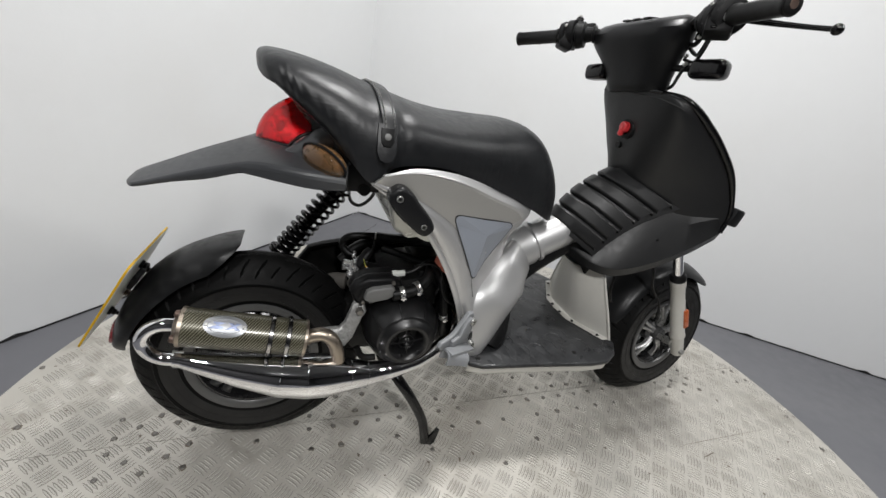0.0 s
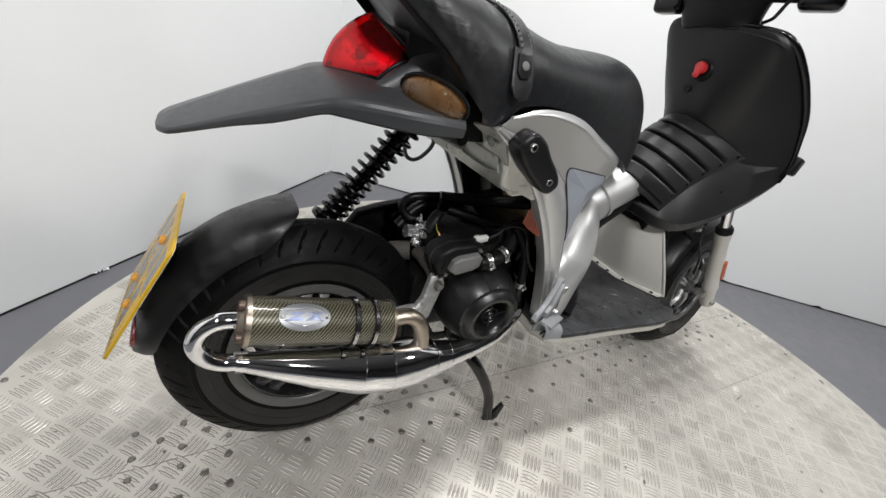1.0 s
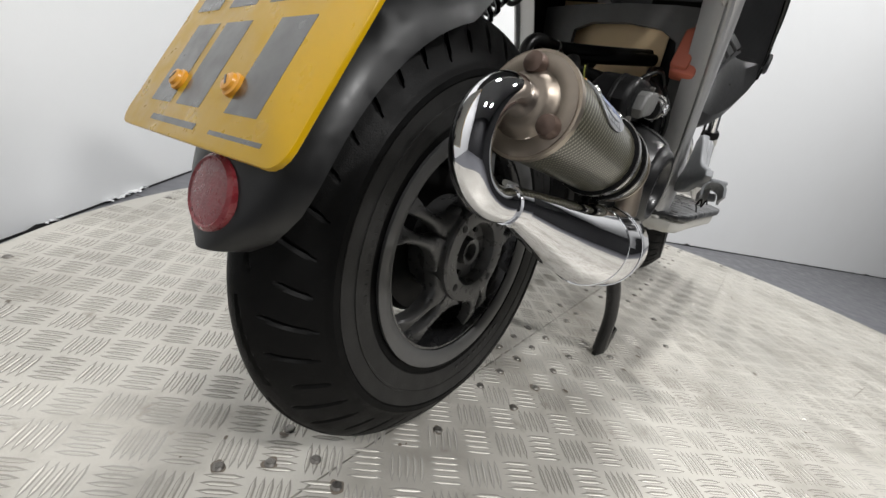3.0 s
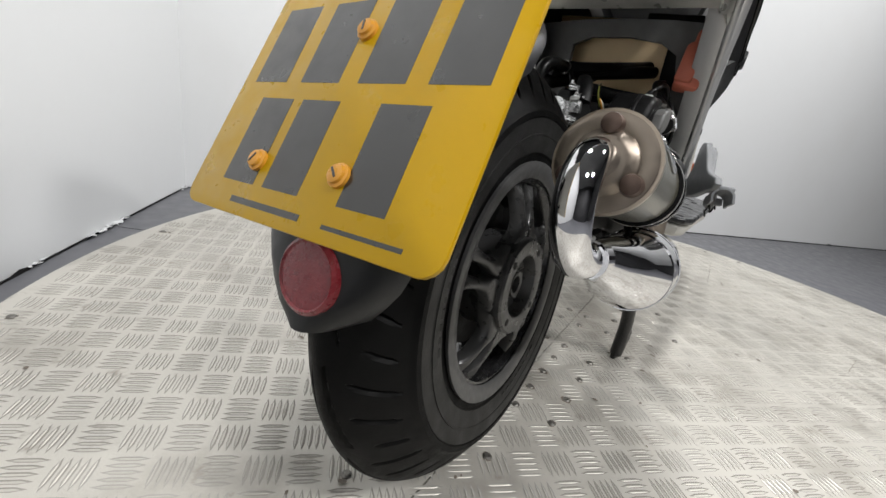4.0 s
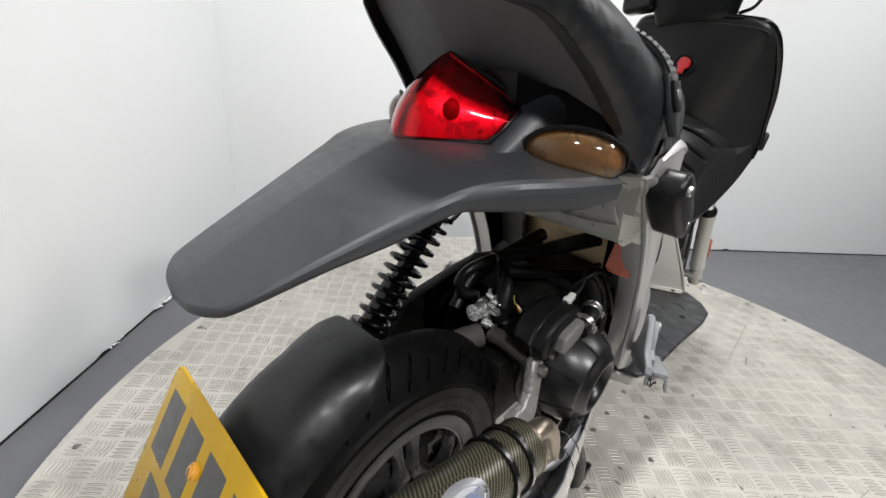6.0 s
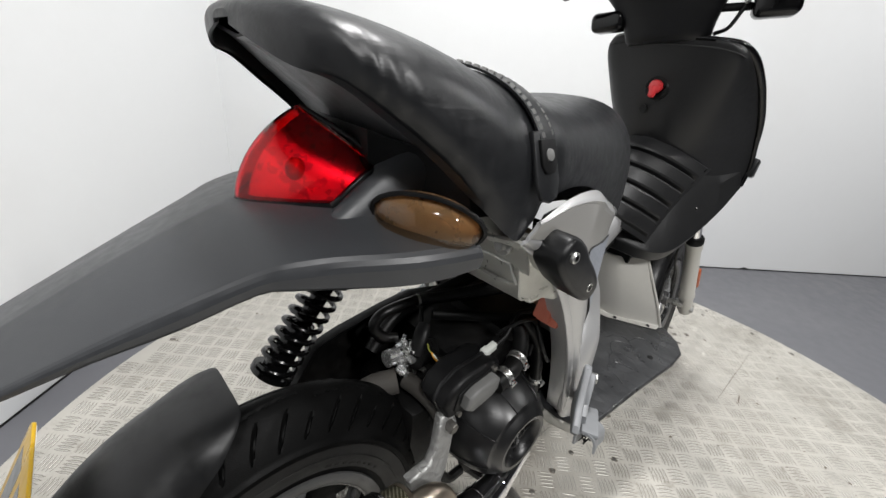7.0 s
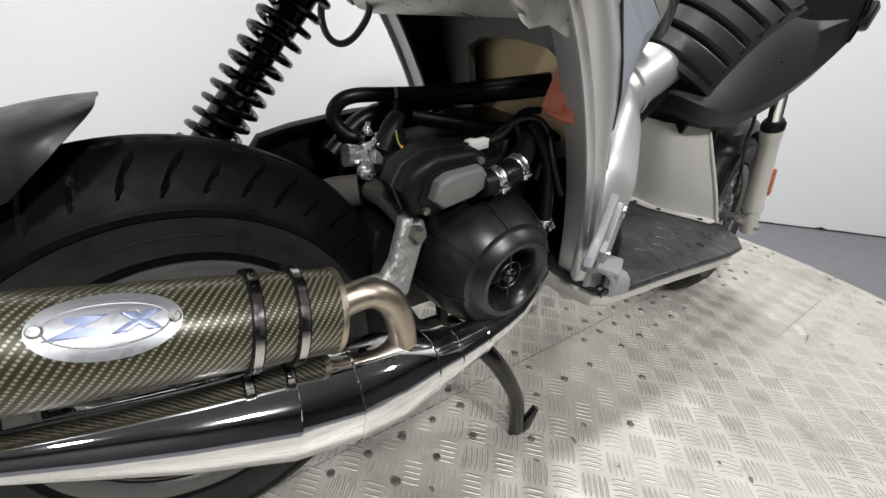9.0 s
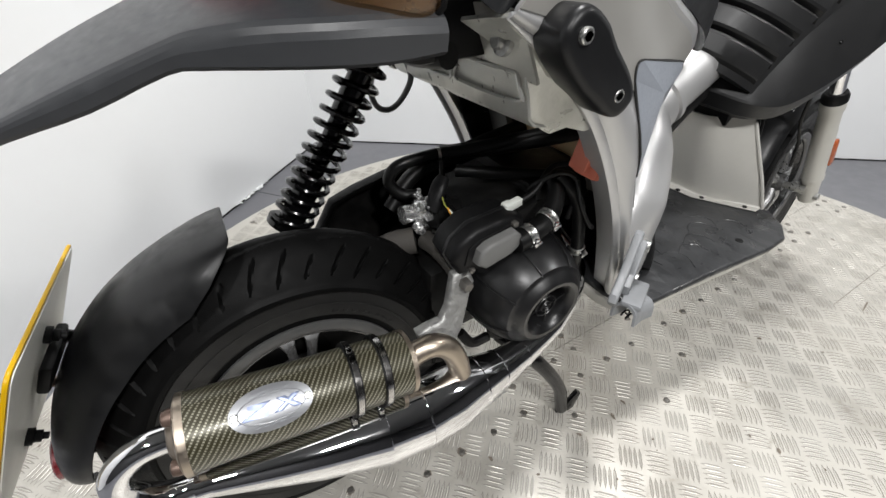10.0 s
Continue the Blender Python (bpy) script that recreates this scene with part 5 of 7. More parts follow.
# -- rider pegs --
for sgn in (-1, 1):
    flip = (lambda bm: bm) if sgn < 0 else mirrored
    # a plate that leaves the leg and swings out to the rear; its plane is turned about the upright through the top bolt
    yaw = Matrix.Translation((0.515, -0.180, 0)) @ pose(0, 0, 0, 0, 0, 26)
    ol = [(-0.020, 0.434), (-0.012, 0.442), (0.000, 0.441), (0.006, 0.430), (0.004, 0.398), (0.009, 0.378), (0.018, 0.366), (0.020, 0.350), (0.010, 0.341), (-0.030, 0.349), (-0.062, 0.364), (-0.086, 0.373), (-0.092, 0.383), (-0.086, 0.392), (-0.060, 0.396), (-0.048, 0.402), (-0.034, 0.418)]
    hanger = part("peg_hanger", flip(join(
        slab(ol, 0.012, 0.0035, yaw @ Matrix.Translation((0, -0.004, 0)), 3),
        slab([(-0.024, 0.428), (-0.012, 0.436), (-0.002, 0.430), (-0.004, 0.392), (-0.030, 0.372), (-0.062, 0.378), (-0.060, 0.390), (-0.040, 0.396)], 0.010, 0.003, yaw @ Matrix.Translation((0, -0.012, 0)), 3),
        box(0.075, 0.026, 0.008, 0.003, yaw @ pose(-0.044, -0.020, 0.370, 0, 12, 0)))), PEGPAINT, scooter, "pale silver cast footpeg hanger")
    # raised dark piece that draws the slot's shade by its colour
    part("slot", flip(slab([(-0.005, 0.392), (0.000, 0.392), (0.004, 0.374), (0.000, 0.368), (-0.008, 0.372)], 0.003, 0.001, yaw @ Matrix.Translation((0.004, -0.0105, 0)))), GAPDARK, hanger, "dark slot in the hanger")
    aim = Matrix.Translation((0.473, -0.226, 0.361)) @ pose(0, 0, 0, 0, 0, 8) @ pose(0, 0, 0, -12, 17, 0) @ Matrix.Scale(0.66, 4)
    arch = []
    for x in np.linspace(-0.043, 0.043, 7):
        r = 0.017 + 0.003 * abs(x) / 0.043
        sec = [(-r, -0.024), (-r, -0.010)] + [(-r * math.cos(a), -0.006 + 0.017 * math.sin(a)) for a in np.linspace(0.2, math.pi - 0.2, 9)] + [(r, -0.010), (r, -0.020)]
        arch.append([tuple(aim @ Vector((x, y, z))) for y, z in sec])
    peg = part("footpeg", flip(join(shell(arch, 0.0035),
        box(0.014, 0.034, 0.020, 0.004, aim @ pose(0.040, 0, -0.008), 3),
        *[box(0.004, 0.030, 0.005, 0.0015, aim @ pose(-0.034 + 0.017 * k, 0, 0.0115)) for k in range(5)])), PEGPAINT, hanger, "pale alloy footpeg folded back")
    part("peg_pin", flip(straight([(0.492, -0.218, 0.336, 0.006), (0.492, -0.218, 0.366, 0.006), (0.492, -0.218, 0.369, 0.004)], 10)), OLDSTEEL, hanger, "rusty pivot pin")
    for u, z in ((-0.006, 0.424), (0.008, 0.354)):
        q = yaw @ Vector((u, -0.010, z))
        d = yaw.to_3x3() @ Vector((0, -1, 0))
        part("bolt", flip(straight([(*(q + d * k), r) for k, r in ((-0.004, 0.0085), (0.005, 0.0085), (0.006, 0.0075), (0.006, 0.0048), (0.002, 0.0040))], 16)), STEEL, hanger, "steel socket bolt")
    part("spring", flip(tube([(0.476 + 0.006 * math.cos(k * 1.3), -0.228 + 0.0016 * k, 0.338 + 0.006 * math.sin(k * 1.3)) for k in range(10)] + [(0.486, -0.216, 0.328), (0.490, -0.218, 0.321)], 0.0013, 6, 3)), MATTE, hanger, "wire return spring")

# -- exhaust --
exhaust = group("exhaust", "chromed expansion chamber with carbon weave silencer")
CHAMBER = [(-0.055, -0.156, 0.343, 0.0125), (-0.048, -0.157, 0.341, 0.0150), (0.050, -0.163, 0.310, 0.0330), (0.118, -0.166, 0.2925, 0.0435), (0.120, -0.166, 0.2922, 0.0445), (0.170, -0.167, 0.284, 0.0465), (0.172, -0.167, 0.2838, 0.0470), (0.215, -0.167, 0.280, 0.0455),
           (0.262, -0.166, 0.275, 0.0350), (0.300, -0.164, 0.2715, 0.0280), (0.302, -0.164, 0.2714, 0.0272), (0.350, -0.158, 0.270, 0.0215), (0.385, -0.152, 0.271, 0.0190), (0.420, -0.145, 0.275, 0.0180), (0.455, -0.132, 0.284, 0.0175), (0.490, -0.115, 0.296, 0.0170), (0.520, -0.090, 0.304, 0.0165), (0.545, -0.05, 0.31, 0.016), (0.54, -0.01, 0.33, 0.016)]
chamber = part("expansion_chamber", straight(CHAMBER, 48), CHROME, exhaust, "mirror chrome exhaust chamber", 20)
for i in (3, 6, 8, 9, 11):
    x, y, z, r = CHAMBER[i]
    a, b = Vector(CHAMBER[i - 1][:3]), Vector(CHAMBER[i + 1][:3])
    d = (b - a).normalized()
    rg = [tuple(Vector((x, y, z)) + (Vector((0, 1, 0)).cross(d) * math.cos(t) + Vector((0, 1, 0)) * math.sin(t)) * (r + 0.0003)) for t in np.linspace(0, 2 * math.pi, 41)]
    part("weld_seam", tube(rg, 0.0008, 5, 1), CHROME, chamber)
part("u_bend", tube([(-0.050, -0.156, 0.343), (-0.078, -0.153, 0.345), (-0.100, -0.150, 0.358), (-0.110, -0.147, 0.381), (-0.101, -0.144, 0.402), (-0.079, -0.142, 0.413), (-0.050, -0.142, 0.411)], 0.0128, 24, 6), CHROME, exhaust, "chrome return bend")
part("slip_joint", straight([(-0.062, -0.1555, 0.3435, 0.0142), (-0.046, -0.157, 0.3405, 0.0150)], 24), CHROME, exhaust)
for z, y in ((0.358, -0.151), (0.332, -0.163)):
    part("joint_lug", tube([(-0.064, y, z), (-0.046, y, z - 0.003)], 0.0022, 8, 2), STEEL, exhaust)

SA, SB, SR = Vector((-0.047, -0.143, 0.409)), Vector((0.168, -0.152, 0.372)), 0.0362
sd = (SB - SA).normalized()


def silencer_mesh():
    q = sd.to_track_quat("Z", "X").to_matrix()
    side, up = q @ Vector((1, 0, 0)), q @ Vector((0, 1, 0))
    bm = bmesh.new()
    uvl = bm.loops.layers.uv.new("UVMap")
    n, m = 48, 24
    rows = [[bm.verts.new(SA + (SB - SA) * (i / m) + (side * math.cos(2 * math.pi * j / n) + up * math.sin(2 * math.pi * j / n)) * SR) for j in range(n)] for i in range(m + 1)]
    length = (SB - SA).length
    for i in range(m):
        for j in range(n):
            f = bm.faces.new((rows[i][j], rows[i][(j + 1) % n], rows[i + 1][(j + 1) % n], rows[i + 1][j]))
            uv = [(j, i), (j + 1, i), (j + 1, i + 1), (j, i + 1)]
            for lp, (a, b) in zip(f.loops, uv):
                lp[uvl].uv = (a / n * 2 * math.pi * SR, b / m * length)
    bmesh.ops.recalc_face_normals(bm, faces=bm.faces)
    return bm


silencer = part("silencer", silencer_mesh(), CARBON, exhaust, "olive carbon weave silencer can")


def ring_on(t, r0, r1, w, mat, name, parent, label=""):
    c = SA + (SB - SA) * t
    rows = [(*(c - sd * w / 2), r0), (*(c - sd * w / 2), r1), (*(c + sd * w / 2), r1), (*(c + sd * w / 2), r0)]
    return part(name, straight([rows[1], rows[2]], 48, True) if r0 == 0 else loft([[Vector(q[:3]) + f for f in ring_dirs(q[3])] for q in rows + [rows[0]]], True, False), mat, parent, label)


def ring_dirs(r, n=48):
    q = sd.to_track_quat("Z", "X").to_matrix()
    return [q @ Vector((r * math.cos(2 * math.pi * k / n), r * math.sin(2 * math.pi * k / n), 0)) for k in range(n)]


ring_on(0.006, SR - 0.004, SR + 0.0012, 0.006, TITAN, "end_ring", silencer, "stainless end band")
ring_on(0.994, SR - 0.004, SR + 0.0010, 0.005, TITAN, "end_ring", silencer)
for t in (0.70, 0.845):
    st = ring_on(t, SR - 0.001, SR + 0.0038, 0.0085, MATTE, "silencer_strap", silencer, "rubber lined steel clamp")
    ring_on(t, SR + 0.002, SR + 0.0045, 0.0060, DARKCHROME, "clamp_band", st)
    c = SA + (SB - SA) * t
    part("strap_tail", tube([tuple(c + Vector((0, -0.002, -SR - 0.002))), tuple(c + Vector((0.002, -0.006, -SR - 0.012))), tuple(c + Vector((0.003, -0.008, -SR - 0.022)))], 0.004, 8, 3, True, 0.6), GLOSSBLACK, st)
# rear cap with three nuts, front cap
q = facing(SA, -sd)
cap = straight([(0, 0, -0.004, SR - 0.001), (0, 0, 0.003, SR - 0.001), (0, 0, 0.005, SR - 0.006), (0, 0, 0.004, 0.024), (0, 0, 0.010, 0.019), (0, 0, 0.012, 0.0155)], 40)
cap.transform(q)
endcap = part("end_cap", cap, CAPSTEEL, silencer, "dull stainless end cap")
for k in range(3):
    a = radians(95 + 120 * k)
    nut = straight([(0, 0, 0.002, 0.0080), (0, 0, 0.007, 0.0080), (0, 0, 0.0115, 0.0068), (0, 0, 0.013, 0.0035)], 16)
    nut.transform(q @ Matrix.Translation((0.0255 * math.cos(a), 0.0255 * math.sin(a), 0)))
    part("cap_nut", nut, RUST, endcap, "heat browned domed nut")
cap = straight([(0, 0, -0.004, SR - 0.001), (0, 0, 0.002, SR - 0.001), (0, 0, 0.004, SR - 0.008), (0, 0, 0.006, 0.014), (0, 0, 0.010, 0.013)], 36)
cap.transform(facing(SB, sd))
part("end_cap", cap, CAPSTEEL, silencer)
part("tailpipe", tube([(0.168, -0.152, 0.372), (0.186, -0.153, 0.379), (0.205, -0.156, 0.381), (0.222, -0.160, 0.368), (0.231, -0.164, 0.345), (0.235, -0.167, 0.318)], 0.0140, 20, 5, False), TITAN, exhaust, "bronze tinted stainless outlet elbow")
part("tailpipe_bore", tube([(0.231, -0.164, 0.345), (0.235, -0.167, 0.319)], 0.0122, 16, 3, True), RUST, exhaust)

# badge on the can
bc = SA + (SB - SA) * 0.335
bn = Vector((0, -0.62, 0.785))
bn = (bn - sd * bn.dot(sd)).normalized()
bs = bn.cross(sd).normalized()


def on_can(u, v, lift):
    """u along the can, v round it, in metres, from the badge's middle."""
    a = v / SR
    return bc + sd * u + (bn * math.cos(a) + bs * math.sin(a)) * (SR + lift)


def badge_mesh(outline, lift, thick):
    bm = bmesh.new()
    cu = sum(p[0] for p in outline) / len(outline)
    cv = sum(p[1] for p in outline) / len(outline)
    rings = []
    for s, l in ((1.0, lift), (1.0, lift + thick), (0.75, lift + thick), (0.5, lift + thick), (0.25, lift + thick)):
        rings.append([on_can(cu + (u - cu) * s, cv + (v - cv) * s, l) for u, v in outline])
    bm.free()
    return loft(rings)


oval = [(0.0360 * math.cos(a), 0.0205 * math.sin(a)) for a in np.linspace(0, 2 * math.pi, 48, endpoint=False)]
badge = part("badge", badge_mesh(oval, 0.0003, 0.0012), BADGE, silencer, "oval aluminium maker's badge", 80)
ring = [tuple(on_can(0.029 * math.cos(a), 0.0125 * math.sin(a), 0.0017)) for a in np.linspace(0, 2 * math.pi, 49)]
part("badge_line", tube(ring, 0.0006, 5, 1), BADGE, badge)
for ol in ([(-0.030, -0.006), (-0.008, 0.003), (-0.020, 0.003), (-0.020, 0.006), (0.000, 0.006), (-0.016, -0.0025), (-0.002, -0.0025), (-0.005, -0.006)], [(0.000, -0.006), (0.008, -0.006), (0.026, 0.006), (0.018, 0.006)], [(0.018, -0.006), (0.026, -0.006), (0.012, 0.006), (0.004, 0.006)]):
    part("badge_stroke", badge_mesh(ol, 0.0016, 0.0004), BLUEINK, badge, "blue printed stroke", 80)
for k in range(5):
    for v in (0.0158, -0.0158):
        u = (k - 2) * 0.0072
        part("badge_bar", badge_mesh([(u - 0.0024, v - 0.0014), (u + 0.0024, v - 0.0014), (u + 0.0024, v + 0.0014), (u - 0.0024, v + 0.0014)], 0.0016, 0.0005), BADGE, badge, "", 80)
for u in (-0.0315, 0.0315):
    rv = disc(0.0038, 0.002, 0.0010, facing(on_can(u, 0, 0.0012), bn), 14)
    part("rivet", rv, STEEL, badge)
# engraved mark on the chamber
for k in range(4):
    x = 0.262 + 0.010 * k
    part("engraved_bar", box(0.007, 0.0006, 0.003, 0, pose(x, -0.1975 + 0.0016 * k, 0.262 - 0.001 * k, -18, 4, 0)), OLDSTEEL, chamber)

# exhaust hanger of rough cast alloy
ol = [(0.268, 0.414), (0.280, 0.419), (0.294, 0.410), (0.297, 0.396), (0.288, 0.382), (0.279, 0.362), (0.268, 0.338), (0.252, 0.320), (0.228, 0.330), (0.206, 0.342), (0.203, 0.358), (0.222, 0.360), (0.240, 0.360), (0.252, 0.374), (0.260, 0.394)]
bm = slab(ol, 0.016, 0.0045, Matrix.Translation((0, -0.104, 0)), 3)
bmesh.ops.transform(bm, matrix=Matrix(((1, 0, 0, 0), (0, 1, 0.30, -0.30 * 0.399), (0, 0, 1, 0), (0, 0, 0, 1))), verts=bm.verts)
part("exhaust_hanger", bm, OLDSTEEL, scooter, "rough cast alloy exhaust hanger")
part("hanger_arm", tube([(0.279, -0.094, 0.399), (0.281, -0.070, 0.404), (0.280, -0.036, 0.412), (0.275, -0.010, 0.414)], [0.012, 0.010, 0.013, 0.014], 12, 4), CASEGREY, scooter, "dusty cast engine lug")
part("hanger_bolt", straight([(0.281, -0.098, 0.400, 0.009), (0.281, -0.112, 0.400, 0.009), (0.281, -0.115, 0.400, 0.007)], 6), RIVETSTEEL, scooter)

# -- engine --
engine = group("engine", "black air ducted engine under the seat")
part("crankcase", join(box(0.27, 0.16, 0.15, 0.03, pose(0.385, 0.02, 0.315)), box(0.22, 0.12, 0.10, 0.025, pose(0.20, 0.045, 0.29))), ENGINE, engine)
part("cylinder_cowl", join(box(0.14, 0.17, 0.10, 0.025, pose(0.40, 0.0, 0.420, 0, -8, 0)), box(0.12, 0.16, 0.06, 0.02, pose(0.47, 0.0, 0.46))), ENGINE, engine, "black cylinder shroud")
fan = [(0.088, -0.040), (0.089, -0.066), (0.0865, -0.070), (0.0855, -0.073), (0.0865, -0.076), (0.087, -0.088), (0.085, -0.108), (0.0795, -0.129), (0.072, -0.146), (0.066, -0.1545), (0.0625, -0.156), (0.0595, -0.1585), (0.055, -0.1645), (0.049, -0.1685), (0.043, -0.1680), (0.0385, -0.1640), (0.0355, -0.1575), (0.0340, -0.150), (0.0330, -0.136), (0.0300, -0.128), (0.001, -0.128)]
fx, fz = 0.383, 0.348
housing = part("fan_housing", lathe_y(fan, fx, fz, 72), SHINE, engine, "round ribbed black fan housing", 30)
for k in range(8):
    a = radians(45 * k + 15)
    pts = [(fx + r * math.cos(a), y - 0.0012, fz + r * math.sin(a)) for r, y in ((0.0872, -0.082), (0.0853, -0.108), (0.0795, -0.1300), (0.072, -0.1465), (0.065, -0.155))]
    part("rib", tube(pts, 0.0014, 6, 3), SHINE, housing)
part("fan_core", straight([(fx, -0.126, fz, 0.0165), (fx, -0.141, fz, 0.0165), (fx, -0.1425, fz, 0.0145)], 24), ENGINE, housing, "dull black fan core")
for r, y in ((0.0175, -0.1560), (0.0082, -0.1570), (0.0038, -0.1570)):
    part("grille_ring", lathe_y([(r - 0.0011, y), (r, y - 0.0014), (r + 0.0011, y), (r, y + 0.003)], fx, fz, 36, True), SHINE, housing)
for k in range(4):
    a = radians(90 * k + 8)
    part("grille_bar", tube([(fx + 0.0036 * math.cos(a), -0.1565, fz + 0.0036 * math.sin(a)), (fx + 0.0350 * math.cos(a), -0.1555, fz + 0.0350 * math.sin(a))], 0.0012, 6, 2), SHINE, housing)
part("fan_backing", lathe_y([(0.088, -0.062), (0.100, -0.058), (0.104, -0.040), (0.104, 0.0), (0.001, 0.0)], fx, fz, 48), ENGINE, engine)
# air valve housing with a grey lid
ol = [(0.258, 0.450), (0.268, 0.470), (0.292, 0.484), (0.345, 0.487), (0.364, 0.478), (0.370, 0.460), (0.354, 0.436), (0.300, 0.419), (0.270, 0.424)]
part("valve_housing", slab(ol, 0.056, 0.008, Matrix.Translation((0, -0.112, 0)), 3), MATTE, engine, "black air valve housing")
part("housing_seam", slab([(0.314 + (x - 0.314) * 1.035, 0.453 + (z - 0.453) * 1.05) for x, z in ol], 0.006, 0.0015, Matrix.Translation((0, -0.092, 0))), SHINE, engine)
ol = [(0.2835, 0.444), (0.288, 0.462), (0.300, 0.469), (0.340, 0.474), (0.348, 0.466), (0.346, 0.450), (0.334, 0.442), (0.296, 0.434)]
lid = part("valve_lid", slab(ol, 0.022, 0.005, Matrix.Translation((0.001, -0.1285, 0.000)), 3), GREYPART, engine, "grey rounded valve lid")
part("lid_flange", slab([(0.320 + (x - 0.320) * 1.17, 0.453 + (z - 0.453) * 1.25) for x, z in ol], 0.006, 0.002, Matrix.Translation((-0.003, -0.1145, -0.002))), MATTE, engine)
for x, z in ((0.284, 0.430), (0.346, 0.477)):
    part("screw", straight([(x, -0.112, z, 0.0042), (x, -0.1175, z, 0.0042), (x, -0.1182, z, 0.003)], 10), RIVETSTEEL, engine)
hose1 = part("air_hose", tube([(0.345, -0.122, 0.452), (0.368, -0.120, 0.4545), (0.400, -0.114, 0.462), (0.428, -0.098, 0.480), (0.438, -0.075, 0.500)], [0.0135, 0.0138, 0.0138, 0.012, 0.011], 18, 5), HOSE, engine, "black rubber air hose")


def clamp(p, d, r, parent):
    p, d = Vector(p), Vector(d).normalized()
    qm = d.to_track_quat("Z", "X").to_matrix()
    rows = []
    for w, rr in ((-0.0055, r), (-0.0055, r + 0.0010), (-0.0045, r + 0.0016), (-0.0030, r + 0.0008), (0.0030, r + 0.0008), (0.0045, r + 0.0016), (0.0055, r + 0.0010), (0.0055, r)):
        rows.append([p + d * w + qm @ Vector((rr * math.cos(a), rr * math.sin(a), 0)) for a in np.linspace(0, 2 * math.pi, 24, endpoint=False)])
    c = part("hose_clamp", loft(rows + [rows[0]], True, False), STEEL, parent, "zinc plated hose clamp")
    part("clamp_screw", join(box(0.0065, 0.007, 0.013, 0.001, Matrix.Translation(p + Vector((0.001, -r - 0.001, -0.002)))), box(0.012, 0.006, 0.005, 0.001, Matrix.Translation(p + Vector((0.001, -r - 0.003, -0.002))))), CHROME, c)


clamp((0.366, -0.120, 0.4545), (0.03, 0.002, 0.005), 0.0141, hose1)
clamp((0.402, -0.1135, 0.463), (0.03, 0.007, 0.010), 0.0141, hose1)
hose2 = part("coolant_hose", tube([(0.440, -0.085, 0.505), (0.462, -0.105, 0.470), (0.474, -0.110, 0.420), (0.480, -0.112, 0.370), (0.486, -0.108, 0.325)], 0.0095, 14, 5), HOSE, engine, "black rubber hose")
clamp((0.479, -0.112, 0.380), (0.006, -0.002, -0.05), 0.0098, hose2)
# carburettor
cb = Vector((0.288, 0.012, 0.446))
def grown(bm, k=1.12):
    bm.transform(Matrix.Translation(cb) @ Matrix.Scale(k, 4) @ Matrix.Translation(-cb))
    return bm


carb = part("carburettor", grown(join(box(0.030, 0.026, 0.030, 0.006, Matrix.Translation(cb)), straight([(*(cb + Vector((0, 0, -0.014))), 0.013), (*(cb + Vector((0, 0, -0.034))), 0.012), (*(cb + Vector((0, 0, -0.037))), 0.008)], 16), straight([(*(cb + Vector((-0.014, 0, 0.002))), 0.011), (*(cb + Vector((-0.032, 0, 0.004))), 0.012)], 16), box(0.012, 0.014, 0.016, 0.002, Matrix.Translation(cb + Vector((-0.004, -0.018, 0.008)))))), CARBZINC, engine, "zinc alloy carburettor")
for k, (dx, dz) in enumerate(((-0.010, 0.016), (0.008, 0.020), (0.014, -0.004), (-0.014, -0.010), (0.002, -0.022))):
    part("carb_screw", grown(straight([(cb.x + dx, cb.y - 0.010, cb.z + dz, 0.004), (cb.x + dx, cb.y - 0.021 - 0.002 * (k % 2), cb.z + dz, 0.0038)], 8)), CHROME if k % 2 else STEEL, carb)
part("carb_top", join(tube([(0.284, -0.016, 0.462), (0.292, -0.012, 0.476), (0.302, -0.006, 0.489), (0.312, 0.000, 0.497)], [0.011, 0.012, 0.012, 0.010], 16, 5, True, 0.7)), MATTE, engine, "black rubber cap on the carburettor")
for dx, dy, dz, r, h in ((-0.020, -0.012, -0.012, 0.0075, 0.018), (0.010, -0.016, -0.016, 0.006, 0.020), (-0.006, -0.014, 0.022, 0.0055, 0.016), (0.016, -0.010, 0.010, 0.005, 0.022), (-0.014, -0.006, 0.034, 0.0045, 0.014)):
    q = cb + Vector((dx, dy, dz))
    fit_ = part("carb_fitting", join(straight([(q.x, q.y, q.z, r), (q.x, q.y - h * 0.6, q.z, r), (q.x, q.y - h * 0.6, q.z, r * 0.7), (q.x, q.y - h, q.z, r * 0.65)], 12), box(r * 1.2, 0.004, r * 2.6, 0.001, Matrix.Translation(q + Vector((0.002, -0.002, 0.004))))), CARBZINC if dx < 0 else STEEL, carb)
    # dark plug on the fitting's end, shade of the bore by colour
    part("fitting_bore", straight([(q.x, q.y - h * 0.7, q.z, r * 0.32), (q.x, q.y - h - 0.0006, q.z, r * 0.32)], 10), GAPDARK, fit_)
part("carb_bowl", straight([(cb.x, cb.y - 0.004, cb.z - 0.018, 0.017), (cb.x, cb.y - 0.004, cb.z - 0.042, 0.016), (cb.x, cb.y - 0.004, cb.z - 0.046, 0.010)], 20), ENGINE, engine, "black float bowl")
part("carb_lever", slab([(-0.022, -0.004), (0.004, -0.004), (0.010, 0.004), (-0.020, 0.005)], 0.003, 0.0008, Matrix.Translation(cb + Vector((0.030, -0.020, 0.004)))), GREYPART, engine, "pale choke lever")
